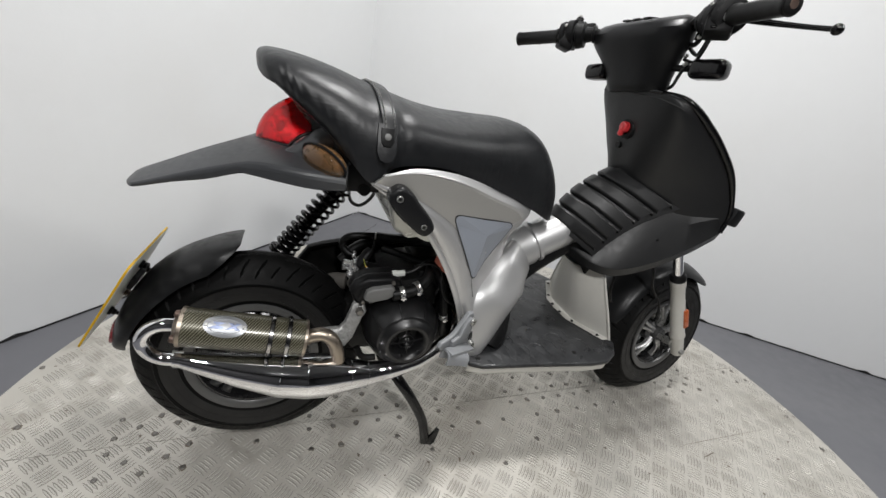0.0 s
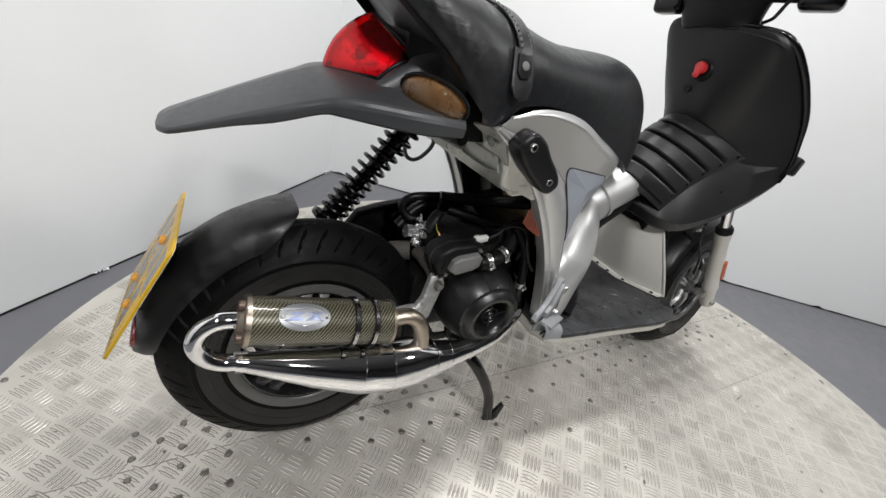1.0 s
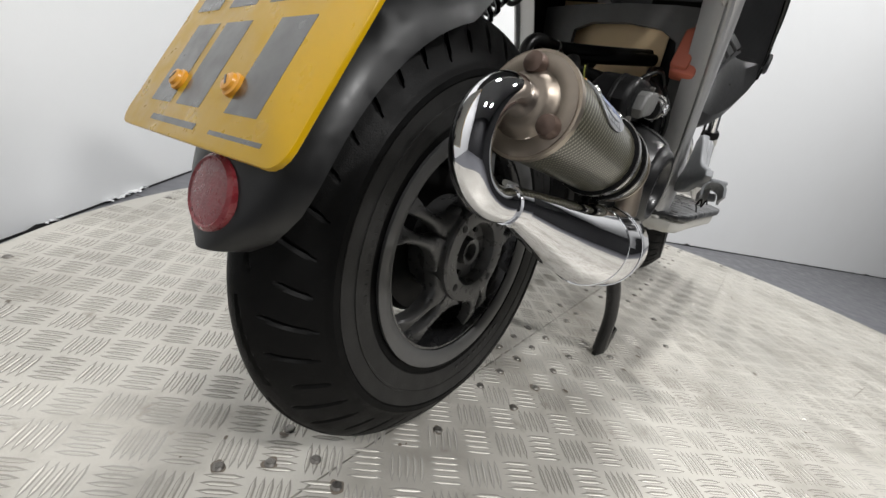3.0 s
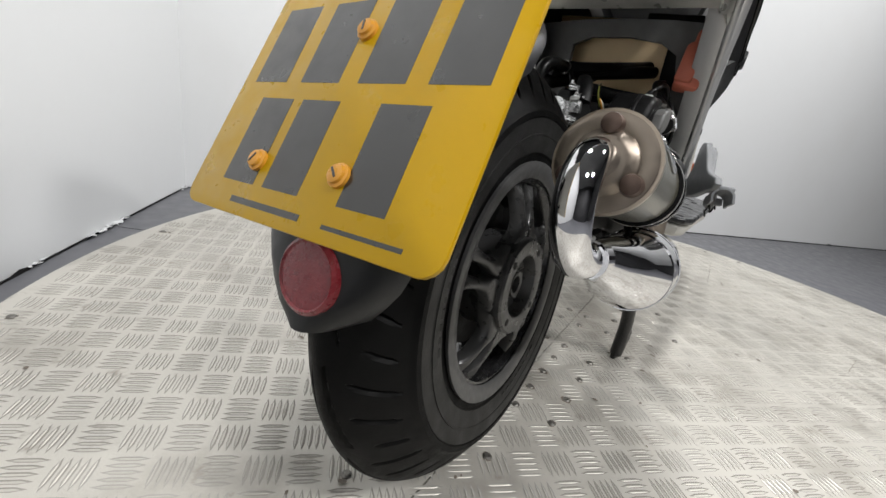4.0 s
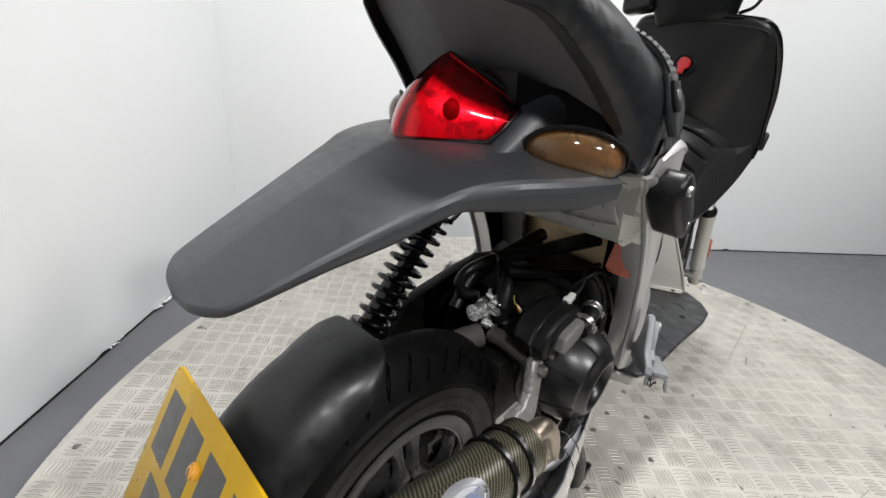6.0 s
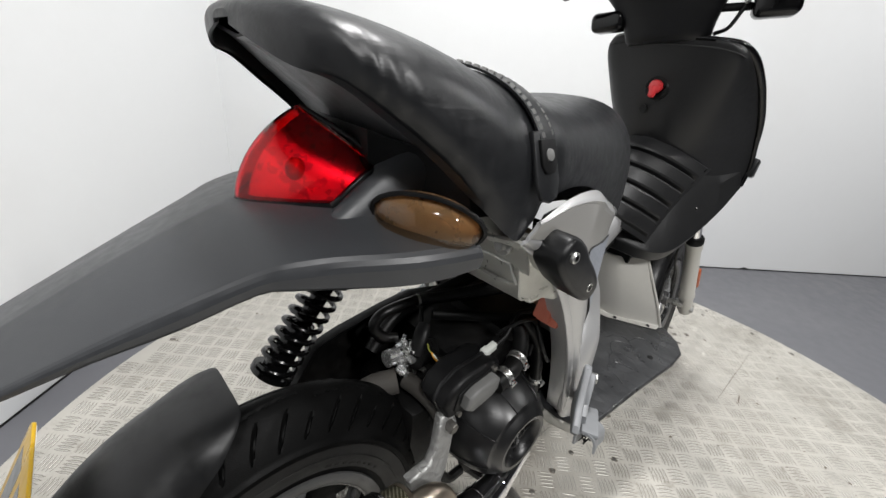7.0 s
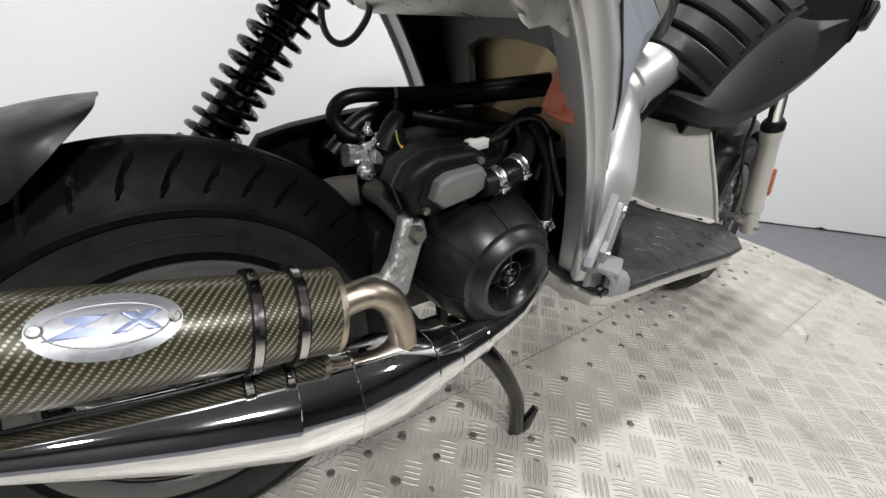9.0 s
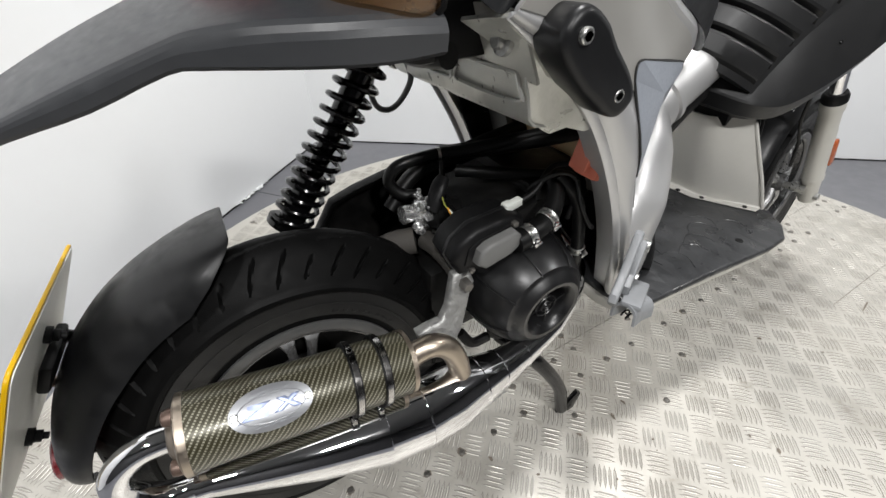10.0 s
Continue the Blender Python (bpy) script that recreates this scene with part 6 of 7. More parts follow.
part("inlet_rubber", tube([(0.285, -0.012, 0.450), (0.315, -0.005, 0.447), (0.345, 0.0, 0.435)], 0.017, 14, 4), HOSE, engine)
# wiring and hoses
for pts, r in (
        ([(0.285, 0.033, 0.462), (0.266, 0.040, 0.466), (0.253, 0.048, 0.483), (0.259, 0.047, 0.501), (0.280, 0.044, 0.510), (0.330, 0.040, 0.512), (0.370, 0.015, 0.519), (0.44, -0.02, 0.534), (0.50, -0.05, 0.548)], 0.0088),
        ([(0.330, 0.046, 0.510), (0.38, 0.02, 0.514), (0.44, -0.02, 0.527), (0.50, -0.06, 0.540)], [0.010, 0.012, 0.012, 0.010]),
        ([(0.322, 0.060, 0.478), (0.317, 0.058, 0.488), (0.321, 0.052, 0.500), (0.335, 0.045, 0.508)], 0.0055),
        ([(0.328, 0.030, 0.506), (0.318, 0.015, 0.480), (0.305, 0.008, 0.460)], 0.0040),
        ([(0.345, 0.02, 0.490), (0.40, -0.02, 0.488), (0.46, -0.07, 0.490)], 0.0090),
        ([(0.305, -0.035, 0.462), (0.325, -0.078, 0.474), (0.350, -0.089, 0.484)], 0.0030),
        ([(0.375, -0.089, 0.486), (0.40, -0.088, 0.495), (0.43, -0.08, 0.515), (0.45, -0.09, 0.52)], 0.004),
        ([(0.400, -0.075, 0.488), (0.405, -0.082, 0.500), (0.430, -0.095, 0.514), (0.455, -0.100, 0.502), (0.462, -0.102, 0.475), (0.452, -0.104, 0.44)], 0.0035),
        ([(0.25, 0.05, 0.44), (0.30, 0.06, 0.48), (0.38, 0.05, 0.50), (0.48, 0.04, 0.52)], 0.012),
        ([(0.46, -0.10, 0.50), (0.455, -0.12, 0.47), (0.47, -0.125, 0.44), (0.49, -0.12, 0.42)], 0.0035)):
    part("hose", tube(pts, r, 10, 5), HOSE, engine)
part("wire", tube([(0.299, -0.034, 0.472), (0.301, -0.038, 0.464), (0.306, -0.040, 0.457)], 0.0014, 6, 4), YCAP, engine, "yellow wire")
for k, (dx, dz) in enumerate(((0.0, 0.0), (0.006, 0.004), (0.010, -0.003), (0.004, -0.006))):
    part("wire", tube([(0.293 + dx, -0.030, 0.488 + dz), (0.296 + dx, -0.031, 0.476 + dz), (0.302 + dx, -0.034, 0.466 + dz), (0.306 + dx, -0.036, 0.460 + dz)], 0.0010, 6, 4), (YWIRE, HOSE, HOSE, HOSE)[k], engine, "thin loose wire")
part("wire", tube([(0.300, -0.036, 0.470), (0.303, -0.040, 0.464), (0.307, -0.041, 0.459)], 0.0012, 6, 4), WHITEPLASTIC, engine)
part("connector", join(box(0.020, 0.010, 0.011, 0.0015, pose(0.366, -0.088, 0.4855, 0, -4, 6)), box(0.012, 0.012, 0.013, 0.0015, pose(0.353, -0.089, 0.4845, 0, -4, 6))), WHITEPLASTIC, engine, "white plastic wire connector")
part("hose_clip", straight([(0.327, 0.041, 0.511, 0.0100), (0.331, 0.040, 0.511, 0.0100)], 16), STEEL, engine)
part("gearbox_web", tube([(0.20, 0.03, 0.37), (0.225, 0.02, 0.40), (0.265, 0.0, 0.41)], [0.012, 0.018, 0.02], 12, 4), CASEGREY, engine)
for pts in ([(0.285, -0.09, 0.285), (0.30, -0.10, 0.262), (0.33, -0.10, 0.258)], [(0.34, -0.09, 0.275), (0.345, -0.095, 0.25), (0.36, -0.10, 0.245)]):
    part("bracket", tube(pts, 0.008, 8, 4), ENGINE, engine)
# swing arm and left casing seen from inside
ol = [(0.060, 0.20), (0.045, 0.27), (0.075, 0.34), (0.128, 0.385), (0.158, 0.430), (0.176, 0.456), (0.215, 0.468), (0.300, 0.484), (0.360, 0.490), (0.430, 0.475), (0.500, 0.43), (0.520, 0.34), (0.500, 0.24), (0.42, 0.20), (0.2, 0.17)]


def scaled(s):
    return [(0.28 + (x - 0.28) * s, 0.335 + (z - 0.335) * s) for x, z in ol]


rings = [[(x, y, z) for x, z in o] for o, y in ((scaled(0.90), 0.112), (scaled(0.90), 0.094), (scaled(0.955), 0.088), (scaled(0.95), 0.104), (scaled(0.88), 0.116))]
part("drive_casing", loft(rings), ENGINE, engine, "black drive casing")
part("casing_cover", shell([[(x, y, z) for x, z in scaled(k) + scaled(k)[:1]] for k, y in ((0.985, 0.086), (1.0, 0.094), (0.985, 0.104), (0.85, 0.118))], 0.004), MATTE, engine, "black drive cover")

# -- rear shock --
shock = group("rear_shock", "black coil spring rear shock absorber")
ST, SB2 = Vector((0.272, 0.092, 0.650)), Vector((0.112, 0.096, 0.432))
ax = (SB2 - ST).normalized()
part("damper", straight([(*(ST), 0.016), (*(ST + ax * 0.10), 0.016), (*(ST + ax * 0.102), 0.0125), (*(ST + ax * 0.18), 0.0125), (*(ST + ax * 0.182), 0.018), (*SB2, 0.018)], 20), GLOSSBLACK, shock)
qm = ax.to_track_quat("Z", "X").to_matrix()
coil = []
L = (SB2 - ST).length
turns = 13
for i in range(turns * 14 + 1):
    t = i / (turns * 14)
    tt = t if t < 0.5 else 0.5 + (t - 0.5) * 1.0
    w = 0.05 + 0.90 * (t ** 0.92)
    a = 2 * math.pi * turns * t
    coil.append(tuple(ST + ax * L * w + qm @ Vector((0.0262 * math.cos(a), 0.0262 * math.sin(a), 0))))
part("spring", tube(coil, 0.0040, 8, 1), GLOSSBLACK, shock, "black coil spring")
for p, r in ((ST + ax * 0.008, 0.028), (SB2 - ax * 0.006, 0.031)):
    part("spring_seat", straight([(*(p - ax * 0.004), r), (*(p + ax * 0.004), r)], 24), GLOSSBLACK, shock)
part("grab_loop", tube([(0.305, 0.112, 0.645), (0.322, 0.110, 0.620), (0.327, 0.111, 0.595), (0.312, 0.117, 0.568), (0.294, 0.121, 0.557), (0.276, 0.120, 0.566), (0.268, 0.116, 0.592), (0.278, 0.112, 0.622), (0.298, 0.110, 0.645)], 0.0042, 10, 5), GREYPART, scooter, "bent wire loop")

# -- stand --
stand = part("side_stand", tube([(0.360, -0.09, 0.235), (0.385, -0.135, 0.215), (0.418, -0.155, 0.170), (0.455, -0.165, 0.10), (0.472, -0.166, 0.04), (0.478, -0.166, 0.012)], [0.013, 0.013, 0.0125, 0.012, 0.012, 0.012], 14, 5), GLOSSBLACK, scooter, "black tubular stand leg")
ft = [(-0.016, 0.0), (0.012, 0.0), (0.020, 0.010), (0.026, 0.055), (0.018, 0.062), (0.004, 0.030), (-0.016, 0.012)]
part("stand_foot", slab(ft, 0.010, 0.002, Matrix.Translation((0.482, -0.172, 0.001)) @ pose(0, 0, 0, 0, 0, -18)), GLOSSBLACK, stand, "black stand foot plate")
# dark plug through the foot plate, standing for a shaded hole
part("foot_hole", straight([(0.499, -0.1775, 0.040, 0.0055), (0.502, -0.1685, 0.040, 0.0055)], 12), GAPDARK, stand)

# -- front end --
def shield_ring(z, xc, xk, yk, xs, ys, front):
    pts = []
    half = catmull([(xc, 0.0), (xc + 0.003, yk * 0.5), (xk, yk), ((xk + xs) / 2 + 0.004, (yk + ys) / 2 + 0.006), (xs, ys)], 4)
    for x, y in half[::-1]:
        pts.append((x, -y, z))
    for x, y in half[1:]:
        pts.append((x, y, z))
    back = catmull([(xs, ys), (xs + front * 0.6, ys * 0.7), (xs + front, 0.0)], 5)[1:]
    pts += [(x, y, z) for x, y in back]
    pts += [(x, -y, z) for x, y in back[-2::-1]][:-1] + [(back[0][0], -back[0][1], z)]
    return pts


LEVELS = [(0.940, 0.900, 0.908, 0.090, 0.922, 0.100, 0.02), (0.934, 0.901, 0.911, 0.112, 0.938, 0.124, 0.02), (0.918, 0.905, 0.918, 0.124, 0.962, 0.140, 0.022), (0.895, 0.911, 0.929, 0.127, 0.995, 0.150, 0.026), (0.86, 0.920, 0.944, 0.122, 1.046, 0.157, 0.03), (0.80, 0.934, 0.968, 0.110, 1.118, 0.163, 0.035), (0.74, 0.948, 0.992, 0.094, 1.164, 0.165, 0.04), (0.69, 0.960, 1.010, 0.088, 1.184, 0.168, 0.04), (0.645, 0.970, 1.03, 0.085, 1.184, 0.165, 0.03)]
shield = part("leg_shield", loft([shield_ring(*[float(v) for v in lv]) for lv in catmull(LEVELS, 3)]), GRAINED, scooter, "satin black leg shield with ignition lock")
shield.location = (0, 0.012, 0)
for sgn in (-1, 1):
    pts = [(lv[4] + 0.002, sgn * (lv[5] + 0.001), lv[0]) for lv in LEVELS]
    part("shield_edge", tube([(0.905, sgn * 0.070, 0.9405)] + pts, [0.004, 0.005, 0.007] + [0.0085] * 4 + [0.0065] * (len(pts) - 6), 12, 5), GLOSSBLACK, shield, "gloss black shield edging")
    part("edge_tab", box(0.036, 0.024, 0.046, 0.006, pose(1.202, sgn * 0.170, 0.690, 0, 12, 0)), PLASTIC, shield)
part("shield_top", tube([(0.907, -0.085, 0.9405), (0.902, -0.05, 0.9405), (0.899, 0, 0.9405), (0.902, 0.05, 0.9405), (0.907, 0.085, 0.9405)], 0.0045, 10, 4), GLOSSBLACK, shield)
part("shield_seam", tube([(0.930, -0.1375, 0.914), (0.917, -0.124, 0.920), (0.9085, -0.09, 0.9255), (0.9035, -0.045, 0.927), (0.9025, 0, 0.9275), (0.9035, 0.045, 0.927), (0.9085, 0.09, 0.9255), (0.917, 0.124, 0.920)], 0.0014, 8, 5), GAPDARK, shield)
lock = part("ignition_lock", straight([(0.945, 0.000, 0.844, 0.025), (0.922, 0.000, 0.846, 0.025), (0.918, 0.000, 0.846, 0.0215), (0.918, 0.000, 0.846, 0.016), (0.925, 0.000, 0.846, 0.0155), (0.930, 0.000, 0.846, 0.012)], 24), MATTE, shield, "black ignition lock barrel")
part("key", join(straight([(0.928, 0.000, 0.847, 0.0135), (0.910, -0.001, 0.848, 0.0135), (0.907, -0.001, 0.848, 0.0125), (0.905, -0.001, 0.848, 0.009)], 20), box(0.012, 0.015, 0.026, 0.006, pose(0.909, 0.001, 0.838, 4, 6, 0), 3)), KEYRED, lock, "red key head")
part("lock_hole", straight([(0.955, 0.018, 0.800, 0.0080), (0.9285, 0.018, 0.8005, 0.0080), (0.9285, 0.018, 0.8005, 0.0060), (0.945, 0.018, 0.8005, 0.0058)], 14), ENGINE, shield)

# ribbed knee pad
def pad_point(s, k, lift):
    cx, cz = 0.785 + 0.152 * s - 0.02 * math.sin(math.pi * s), 0.594 + 0.146 * s + 0.008 * math.sin(math.pi * s)
    dx, dy, dz = 0.094 + 0.034 * s, 0.092 + 0.020 * s, -0.054 - 0.004 * s
    x, y, z = cx + dx * abs(k) ** 1.9, dy * k - 0.007, cz + dz * abs(k) ** 2.0
    return (x - 0.62 * lift, y * (1 + lift * 4), z + 0.75 * lift)


pad = part("knee_pad", shell([[pad_point(s, k, 0) for k in np.linspace(-1, 1, 21)] for s in np.linspace(-0.04, 1.04, 14)], 0.02, (1, 0, -1)), GRAINED, shield, "ribbed black knee pad")
for k in range(5):
    s0, s1 = 0.015 + 0.2 * k, 0.015 + 0.2 * k + 0.165
    wide = 0.96
    rows = [[pad_point(s, q, l) for q in np.linspace(-wide, wide, 25)] for s, l in ((s0, -0.002), (s0 + 0.006, 0.010), (s0 + 0.022, 0.0125), (s1 - 0.022, 0.0125), (s1 - 0.004, 0.0105), (s1, -0.002))]
    part("pad_rib", shell(rows, 0.004, (1, 0, -1)), GRAINED, pad, "", 25)

# tray that flares round the knee pad
TRAY_OUT = [(0.838, 0.0, 0.535), (0.845, 0.055, 0.532), (0.868, 0.098, 0.522), (0.915, 0.124, 0.514), (0.965, 0.137, 0.522), (1.040, 0.150, 0.552), (1.120, 0.162, 0.600), (1.186, 0.168, 0.648)]
TRAY_MID = [(0.850, 0.0, 0.556), (0.857, 0.046, 0.552), (0.880, 0.082, 0.545), (0.925, 0.102, 0.555), (0.975, 0.115, 0.585), (1.045, 0.128, 0.625), (1.110, 0.145, 0.658), (1.165, 0.160, 0.680)]
TRAY_IN = [(0.870, 0.0, 0.590), (0.872, 0.03, 0.588), (0.895, 0.055, 0.586), (0.940, 0.072, 0.606), (0.990, 0.084, 0.650), (1.050, 0.096, 0.690), (1.11, 0.115, 0.70), (1.15, 0.135, 0.71)]


def tray_rows():
    def full(c):
        c = catmull(c, 4)
        return [(x, -y, z) for x, y, z in c[::-1]] + [(x, y, z) for x, y, z in c[1:]]
    low = [(x + 0.010, y * 0.93, z - 0.030) for x, y, z in TRAY_OUT]
    low2 = [(x + 0.06, y * 0.6, z - 0.055) for x, y, z in TRAY_OUT]
    lip = [(x - 0.001, y * 1.01, z - 0.004) for x, y, z in TRAY_OUT]
    return [full(TRAY_IN), full(TRAY_MID), full(TRAY_OUT), full(lip), full(low), full(low2)]


part("shield_tray", shell(tray_rows(), 0.004), GRAINED, shield, "black lower shield tray", 20)
part("steering_shroud", loft([[(x, y, z) for x, y in ((x0, -w), (x0 - 0.012, 0), (x0, w), (x1, w), (x1, -w))] for z, x0, x1, w in ((0.46, 0.90, 1.10, 0.055), (0.52, 0.875, 1.10, 0.065), (0.575, 0.855, 1.12, 0.07))]), MATTE, scooter)
for sgn in (-1, 1):
    part("screw", disc(0.0055, 0.003, 0.001, facing((0.945, sgn * 0.121, 0.531), (-0.3, sgn * 0.2, 0.9)), 12), ENGINE, shield)
    part("screw", disc(0.004, 0.002, 0.001, facing((1.03, sgn * 0.130, 0.600), (-0.4, sgn * 0.5, 0.75)), 10), MATTE, shield)

# the steering is turned to the left about its raked axis
STEER = Matrix.Translation((0.945, 0.026, 1.014)) @ pose(0, 0, 0, -3, 0, 0) @ Matrix.Rotation(radians(12), 4, Vector((-0.45, 0, 0.89)).normalized()) @ Matrix.Translation((-0.945, 0, -1.0))


def turned(bm):
    bm.transform(STEER)
    return bm


# fork, front guard
# the lower fork leans with the machine and rakes a little steeper
FORKLEAN = Matrix.Translation((1.172, 0.0, 0.46)) @ pose(0, 0, 0, -5.0, 3.6, 0) @ Matrix.Translation((-1.186, 0, -0.46))
fork = group("front_fork", "telescopic front fork with grey sliders")
FORKTURN = Matrix.Translation((1.245, 0.0, 0.33)) @ Matrix.Rotation(radians(7), 4, Vector((-0.45, 0, 0.89)).normalized()) @ Matrix.Translation((-1.245, 0, -0.33))
FORKTURN = FORKLEAN @ FORKTURN
fork.matrix_basis = FORKTURN
front_wheel.matrix_basis = Matrix.Translation((0.012, -0.002, 0)) @ FORKTURN
for sgn in (-1, 1):
    y = sgn * 0.112
    part("stanchion", straight([(1.105, y, 0.605, 0.0135), (1.190, y, 0.455, 0.0135)], 20), CHROME, fork, "chrome fork stanchion")
    slider = part("slider", straight([(1.186, y, 0.463, 0.020), (1.188, y, 0.459, 0.0215), (1.200, y, 0.438, 0.0215), (1.202, y, 0.434, 0.0195), (1.225, y, 0.393, 0.0195), (1.227, y, 0.390, 0.0205), (1.292, y, 0.275, 0.0205), (1.294, y, 0.271, 0.0225), (1.298, y, 0.263, 0.0225), (1.300, y, 0.260, 0.0195), (1.335, y, 0.198, 0.0185), (1.337, y, 0.194, 0.012)], 24), PUTTY, fork, "grey painted fork slider")
    part("dust_seal", straight([(1.180, y, 0.474, 0.018), (1.184, y, 0.467, 0.0225), (1.190, y, 0.457, 0.0225)], 20), MATTE, fork)
    part("reflector", box(0.018, 0.010, 0.070, 0.004, Matrix.Translation((1.268, y + sgn * 0.021, 0.335)) @ pose(0, 0, 0, 0, -29.5, 0)), ORANGE, slider, "orange side reflector")
    part("axle_bolt", straight([(1.322, y - sgn * 0.02, 0.212, 0.009), (1.322, y + sgn * 0.024, 0.212, 0.009)], 6), OLDSTEEL, fork)
part("axle", straight([(FX, -0.11, FZ, 0.008), (FX, 0.11, FZ, 0.008)], 14), STEEL, fork)
for sgn in (-1, 1):
    part("axle_link", tube([(FX, sgn * 0.085, FZ), (1.305, sgn * 0.098, 0.23), (1.322, sgn * 0.11, 0.215)], 0.013, 12, 3), OLDSTEEL, fork)
part("brake_cable", tube([(1.06, -0.05, 0.56), (1.09, -0.09, 0.49), (1.13, -0.085, 0.42), (1.20, -0.08, 0.36), (1.22, -0.078, 0.30)], 0.0035, 8, 5), HOSE, fork)
part("brake_cable", tube([(0.975, -0.02, 0.50), (0.985, -0.055, 0.455), (0.99, -0.06, 0.40), (1.02, -0.05, 0.36)], 0.0035, 8, 5), HOSE, fork)
def forked(bm):
    bm.transform(FORKTURN)
    return bm


part("front_mudguard", forked(shell(guard(FX, FZ, 0.252, 42, 166, 0.072, 0.045), 0.003, (0, 0, -1))), PLASTIC, scooter, "black front mudguard")

# headset, bars

headset = group("headset", "black handlebar nacelle")
rings = []
for z, x0, x1, w, r in ((0.914, 0.884, 0.945, 0.079, 0.80), (0.920, 0.879, 0.945, 0.083, 0.80), (0.930, 0.876, 0.944, 0.085, 0.80), (0.945, 0.872, 0.942, 0.089, 0.80), (0.965, 0.866, 0.941, 0.095, 0.80), (0.985, 0.859, 0.940, 0.102, 0.82), (1.005, 0.850, 0.940, 0.111, 0.82), (1.020, 0.843, 0.941, 0.118, 0.82), (1.036, 0.840, 0.942, 0.122, 0.82), (1.048, 0.846, 0.942, 0.117, 0.84), (1.057, 0.857, 0.938, 0.106, 0.88), (1.063, 0.874, 0.928, 0.088, 0.92)):
    ring, wide = [], min(1.0, max(0.0, (z - 0.95) / 0.06))
    for a in np.linspace(0, 2 * math.pi, 32, endpoint=False):
        c, s = math.cos(a), math.sin(a)
        ring.append(((x0 + x1) / 2 + (x1 - x0) / 2 * abs(c) ** r * (1 if c > 0 else -1), w * (1.05 + 0.15 * wide if s > 0 else 0.80 + 0.08 * wide) * abs(s) ** r * (1 if s > 0 else -1), z + (0.014 * (c + 1) / 2 if z > 1.03 else 0)))
    rings.append(ring)
part("nacelle", turned(loft(rings)), PLASTIC, headset, "black headset cowl")
for k in range(3):
    # vents are solid dark bars, their shade put into the colour
    part("vent", turned(box(0.036, 0.017, 0.004, 0.0015, pose(0.888, 0.026 + 0.027 * (k - 1), 1.0680, 0, -8, 0))), GAPDARK, headset)
BAR = [(0.780, 0.318, 1.030), (0.815, 0.242, 1.036), (0.862, 0.158, 1.042), (0.905, 0.08, 1.045), (0.912, 0, 1.045), (0.905, -0.08, 1.045), (0.862, -0.158, 1.042), (0.815, -0.242, 1.036), (0.780, -0.318, 1.030)]
part("handlebar", turned(tube(BAR, 0.0112, 14, 5)), GLOSSBLACK, headset, "black tubular handlebar")
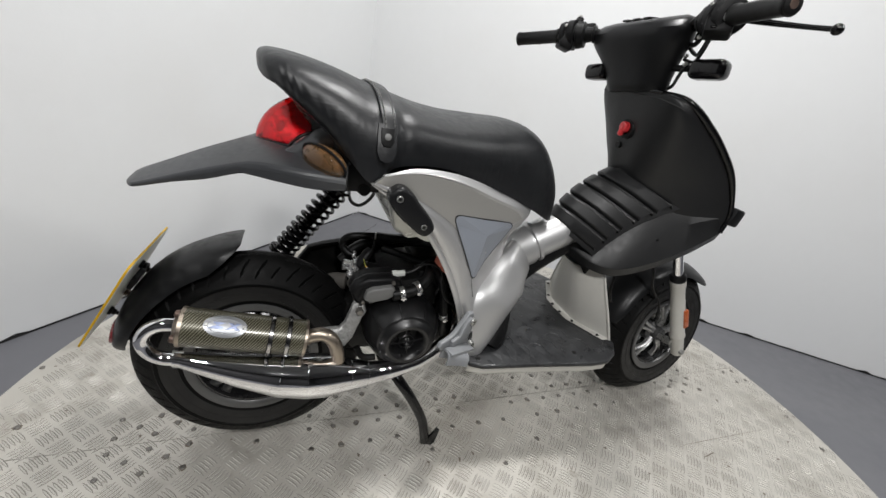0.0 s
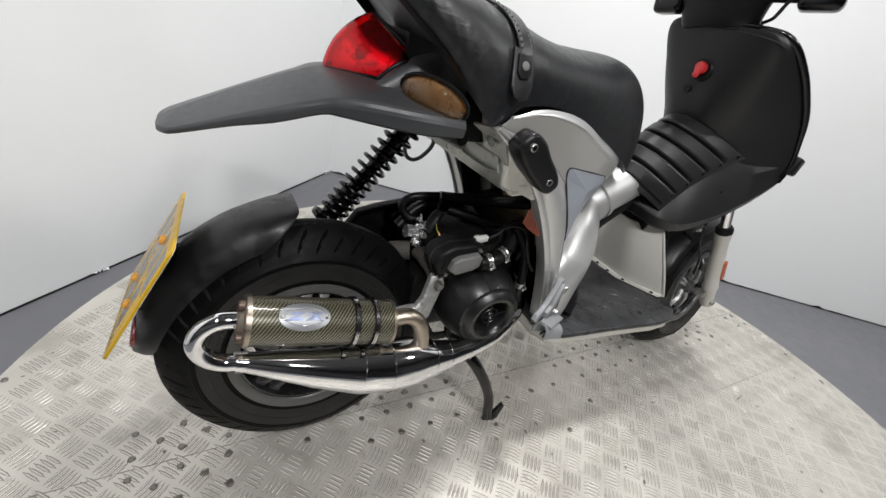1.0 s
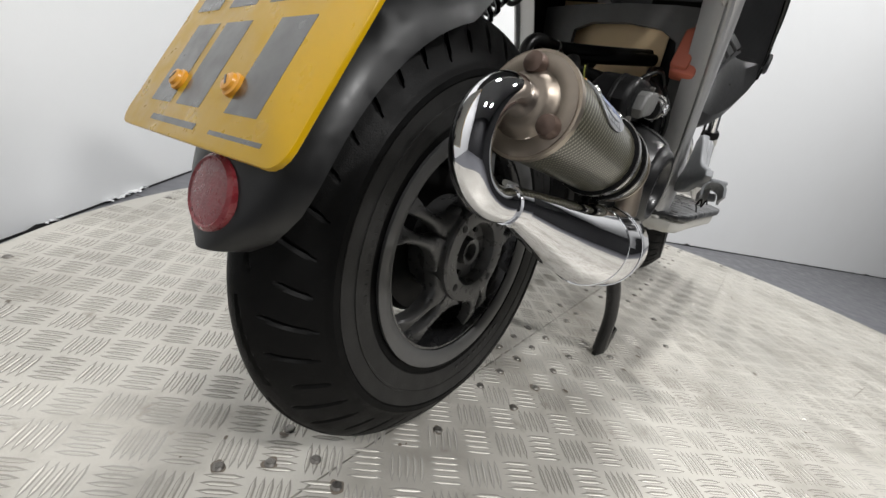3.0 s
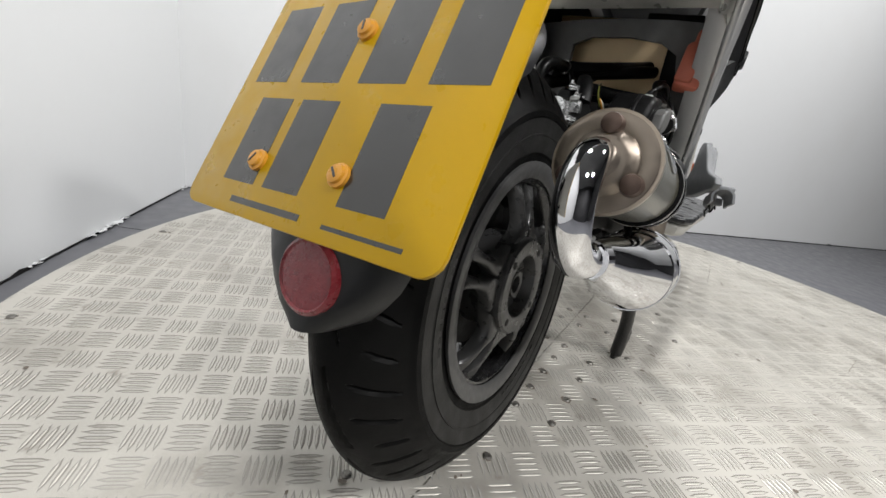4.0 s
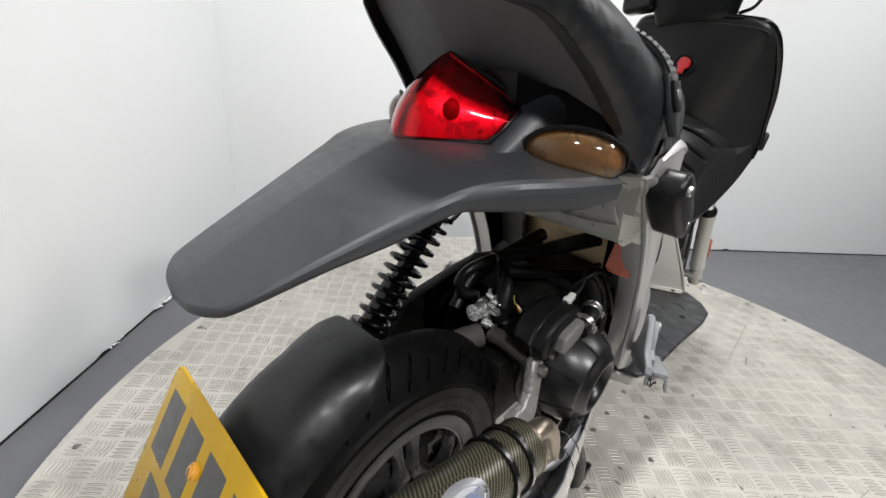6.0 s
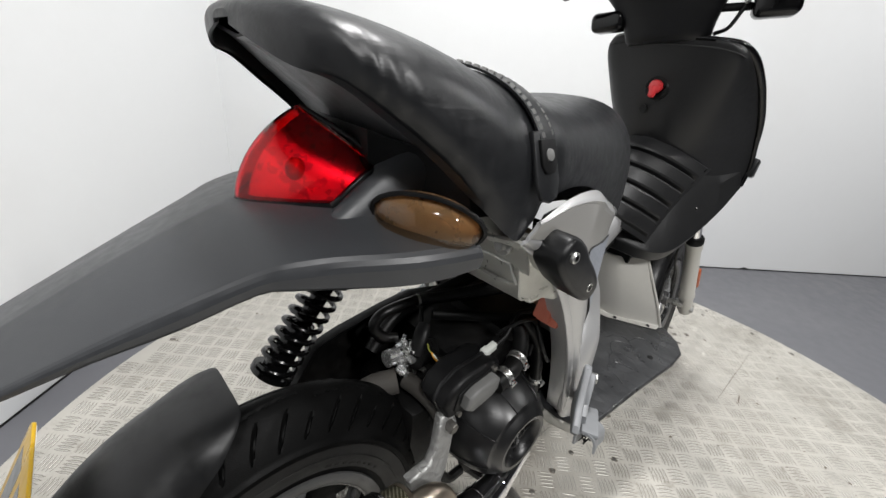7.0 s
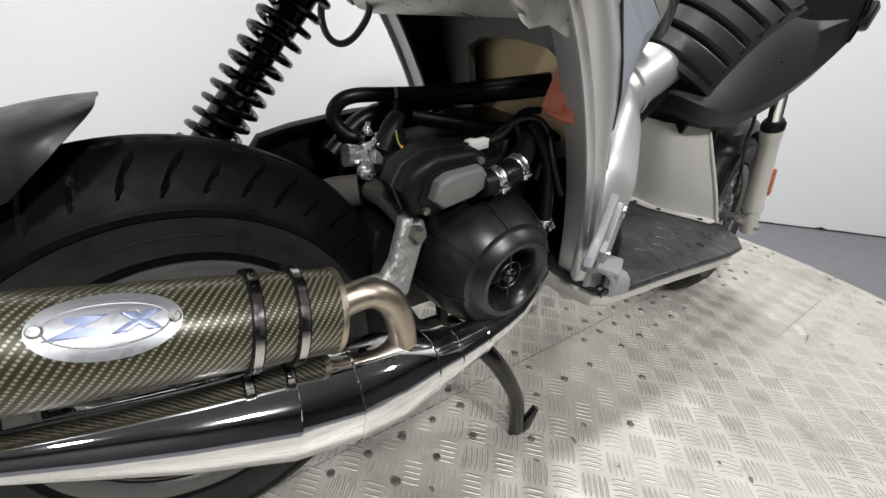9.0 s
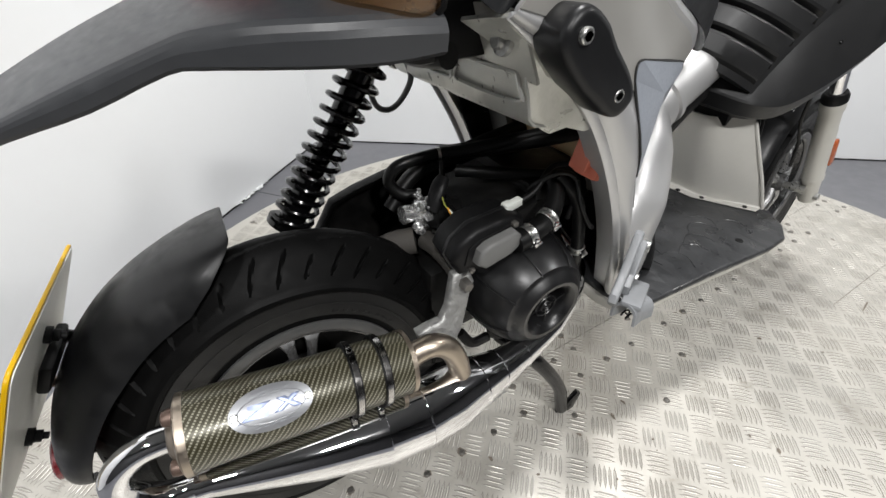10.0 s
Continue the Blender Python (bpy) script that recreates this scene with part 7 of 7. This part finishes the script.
for sgn in (-1, 1):
    p = lambda t: tuple(Vector((0.780, sgn * 0.318, 1.030)).lerp(Vector((0.828, sgn * 0.214, 1.0375)), t))
    grip = part("grip", turned(straight([(*p(-0.02), 0.0165), (*p(0.0), 0.0175), (*p(0.05), 0.0160), (*p(0.9), 0.0160), (*p(0.94), 0.0185), (*p(1.0), 0.0185)], 22)), HOSE, headset, "black rubber grip")
    end = part("grip_end", turned(straight([(*p(-0.045), 0.011), (*p(-0.035), 0.0145), (*p(-0.015), 0.0160)], 18)), MATTE, grip)
    if sgn < 0:
        part("bar_plug", turned(straight([(*p(-0.050), 0.0065), (*p(-0.040), 0.0080)], 14)), RUST, end, "rusty bar end plug")
    # switch housing: ribbed drum round the bar, boxes for the switches, lever clamp with two screws
    q = lambda t, r: (*Vector((0.828, sgn * 0.212, 1.0375)).lerp(Vector((0.864, sgn * 0.150, 1.0425)), t), r)
    turn = Matrix.Translation(q(0.5, 0)[:3]) @ pose(0, 0, 0, 0, 0, sgn * -30)
    pod = part("switch_pod", turned(join(
        straight([q(0.0, 0.0185), q(0.03, 0.0297), q(0.20, 0.0330), q(0.22, 0.0271), q(0.28, 0.0271), q(0.30, 0.0350), q(0.52, 0.0356), q(0.54, 0.0284), q(0.60, 0.0284), q(0.62, 0.0323), q(0.86, 0.0297), q(0.90, 0.0182), q(1.15, 0.0171), q(1.17, 0.0204), q(1.25, 0.0204), q(1.27, 0.0143)], 20),
        box(0.036, 0.046, 0.042, 0.006, turn @ pose(-0.018, 0, -0.016, 0, 20, 0)))), MATTE, headset, "black two-piece switch pod", 32)
    part("switch", turned(box(0.008, 0.010, 0.013, 0.002, turn @ pose(-0.037, sgn * 0.008, -0.006, 0, 15, 0))), GREYPART, pod)
    part("switch", turned(box(0.009, 0.012, 0.006, 0.002, turn @ pose(-0.036, sgn * -0.008, -0.024, 0, 15, 0))), GLOSSBLACK, pod)
    part("screw", turned(disc(0.004, 0.003, 0.001, facing(tuple(turn @ Vector((-0.030, sgn * -0.020, 0.016))), (-0.8, 0, 0.6)), 10)), STEEL, pod)
    clamp = part("lever_bracket", turned(join(box(0.044, 0.026, 0.030, 0.006, turn @ pose(0.030, sgn * 0.004, 0.016, 0, -12, 0)), box(0.030, 0.040, 0.016, 0.005, turn @ pose(0.055, sgn * 0.012, 0.014, 0, 0, 0)), box(0.016, 0.022, 0.022, 0.004, turn @ pose(0.004, sgn * -0.004, 0.030, 0, 10, 0)))), MATTE, headset, "black lever clamp")
    for e in (-1, 1):
        part("clamp_screw", turned(disc(0.0038, 0.004, 0.001, facing(tuple(turn @ Vector((0.004, sgn * -0.004 + e * 0.007, 0.041))), (-0.1, 0, 1)), 10)), STEEL, clamp)
    tip = Vector((0.878, sgn * 0.350, 1.028 + sgn * 0.016))
    lever = part("brake_lever", turned(tube([(0.905, sgn * 0.172, 1.054), (0.912, sgn * 0.235, 1.040), (0.896, sgn * 0.300, 1.034 + sgn * 0.010), tuple(tip)], [0.009, 0.007, 0.0055, 0.0055], 12, 5, True, 0.8)), GLOSSBLACK, headset, "black brake lever")
    part("lever_ball", turned(ellipsoid(0.009, 0.009, 0.009, Matrix.Translation(tip), 14)), GLOSSBLACK, lever)
    stem = part("indicator_stem", turned(tube([(0.905, sgn * 0.070, 0.966), (0.902, sgn * 0.120, 0.963)], 0.007, 10, 3)), MATTE, headset)
    part("front_indicator", turned(box(0.048, 0.070, 0.038, 0.013, pose(0.902, sgn * (0.156 if sgn < 0 else 0.122), 0.960, 0, 0, sgn * -8), 4)), GLOSSBLACK, headset, "black oblong front indicator")
for k, (pts, r) in enumerate((
        ([(0.872, -0.160, 1.058), (0.900, -0.140, 1.072), (0.930, -0.110, 1.066), (0.945, -0.080, 1.030)], 0.0042),
        ([(0.858, -0.165, 1.020), (0.880, -0.142, 0.995), (0.905, -0.118, 0.990), (0.925, -0.085, 1.010)], 0.0040),
        ([(0.850, -0.172, 1.014), (0.868, -0.150, 0.984), (0.895, -0.122, 0.975), (0.920, -0.085, 0.985)], 0.0033),
        ([(0.866, -0.150, 1.030), (0.880, -0.130, 1.012), (0.900, -0.108, 1.008), (0.920, -0.085, 1.020)], 0.0048),
        ([(0.862, -0.140, 1.052), (0.872, -0.118, 1.050), (0.885, -0.100, 1.046), (0.900, -0.080, 1.040)], 0.0060),
        ([(0.890, -0.118, 0.976), (0.886, -0.106, 0.950), (0.895, -0.092, 0.930), (0.915, -0.070, 0.925)], 0.0036))):
    part("cable", turned(tube(pts, r, 8, 5)), HOSE, headset)
for x, y, z in ((0.870, -0.134, 1.016), (0.884, -0.112, 0.968), (0.892, -0.104, 0.985)):
    part("cable_ferrule", turned(disc(0.0042, 0.007, 0.001, facing((x, y, z), (-0.5, -0.7, 0.3)), 10)), STEEL, headset, "bright cable ferrule")
rivets()


def deck_dirt():
    """Small dark flecks, brown stains and scratches that lie on the deck."""
    rng = random.Random(31)
    verts, faces = [], []

    def blot(x, y, rx, ry, turn):
        k = len(verts)
        n = 7
        for i in range(n):
            a = 2 * math.pi * i / n
            u, v = rx * math.cos(a) * rng.uniform(0.6, 1.2), ry * math.sin(a) * rng.uniform(0.6, 1.2)
            verts.append((x + u * math.cos(turn) - v * math.sin(turn) - TT.x, y + u * math.sin(turn) + v * math.cos(turn) - TT.y, -FLOOR_Z + 0.0017))
        faces.append(list(range(k, k + n)))

    count = 0
    while count < 260:
        x, y = rng.uniform(-0.5, 1.8), rng.uniform(-1.3, 1.0)
        if (x - DC.x) ** 2 + (y - DC.y) ** 2 > (DR - 0.03) ** 2:
            continue
        r = rng.choice((0.0012, 0.0016, 0.0022, 0.0035))
        blot(x, y, r * rng.uniform(1, 2), r, rng.uniform(0, 6))
        count += 1
    # two scratches, a gouge and a worn notch at the rim
    for x0, y0, x1, y1, w in ((1.18, -0.313, 1.70, -0.318, 0.0008), (1.30, -0.362, 1.365, -0.352, 0.0022), (1.83, -0.305, 1.825, -0.29, 0.004), (0.90, -0.62, 1.02, -0.66, 0.0008), (-0.30, -0.28, -0.22, -0.31, 0.0009)):
        blot((x0 + x1) / 2, (y0 + y1) / 2, math.hypot(x1 - x0, y1 - y0) / 2, w, math.atan2(y1 - y0, x1 - x0))
    me = bpy.data.meshes.new("deck_dirt")
    me.from_pydata(verts, [], faces)
    me.materials.append(STAIN)
    ob = new("deck_dirt", me)
    ob.parent = turntable
    tagged(ob, "dark flecks and scratches on the deck", kind="stuff")


deck_dirt()


def flatten(root):
    """Keeps every piece at most two levels under its thing."""
    bpy.context.view_layer.update()
    for top in root.children:
        for piece in top.children:
            for deep in piece.children_recursive:
                m = deep.matrix_world.copy()
                deep.parent = top
                deep.matrix_world = m


flatten(scooter)
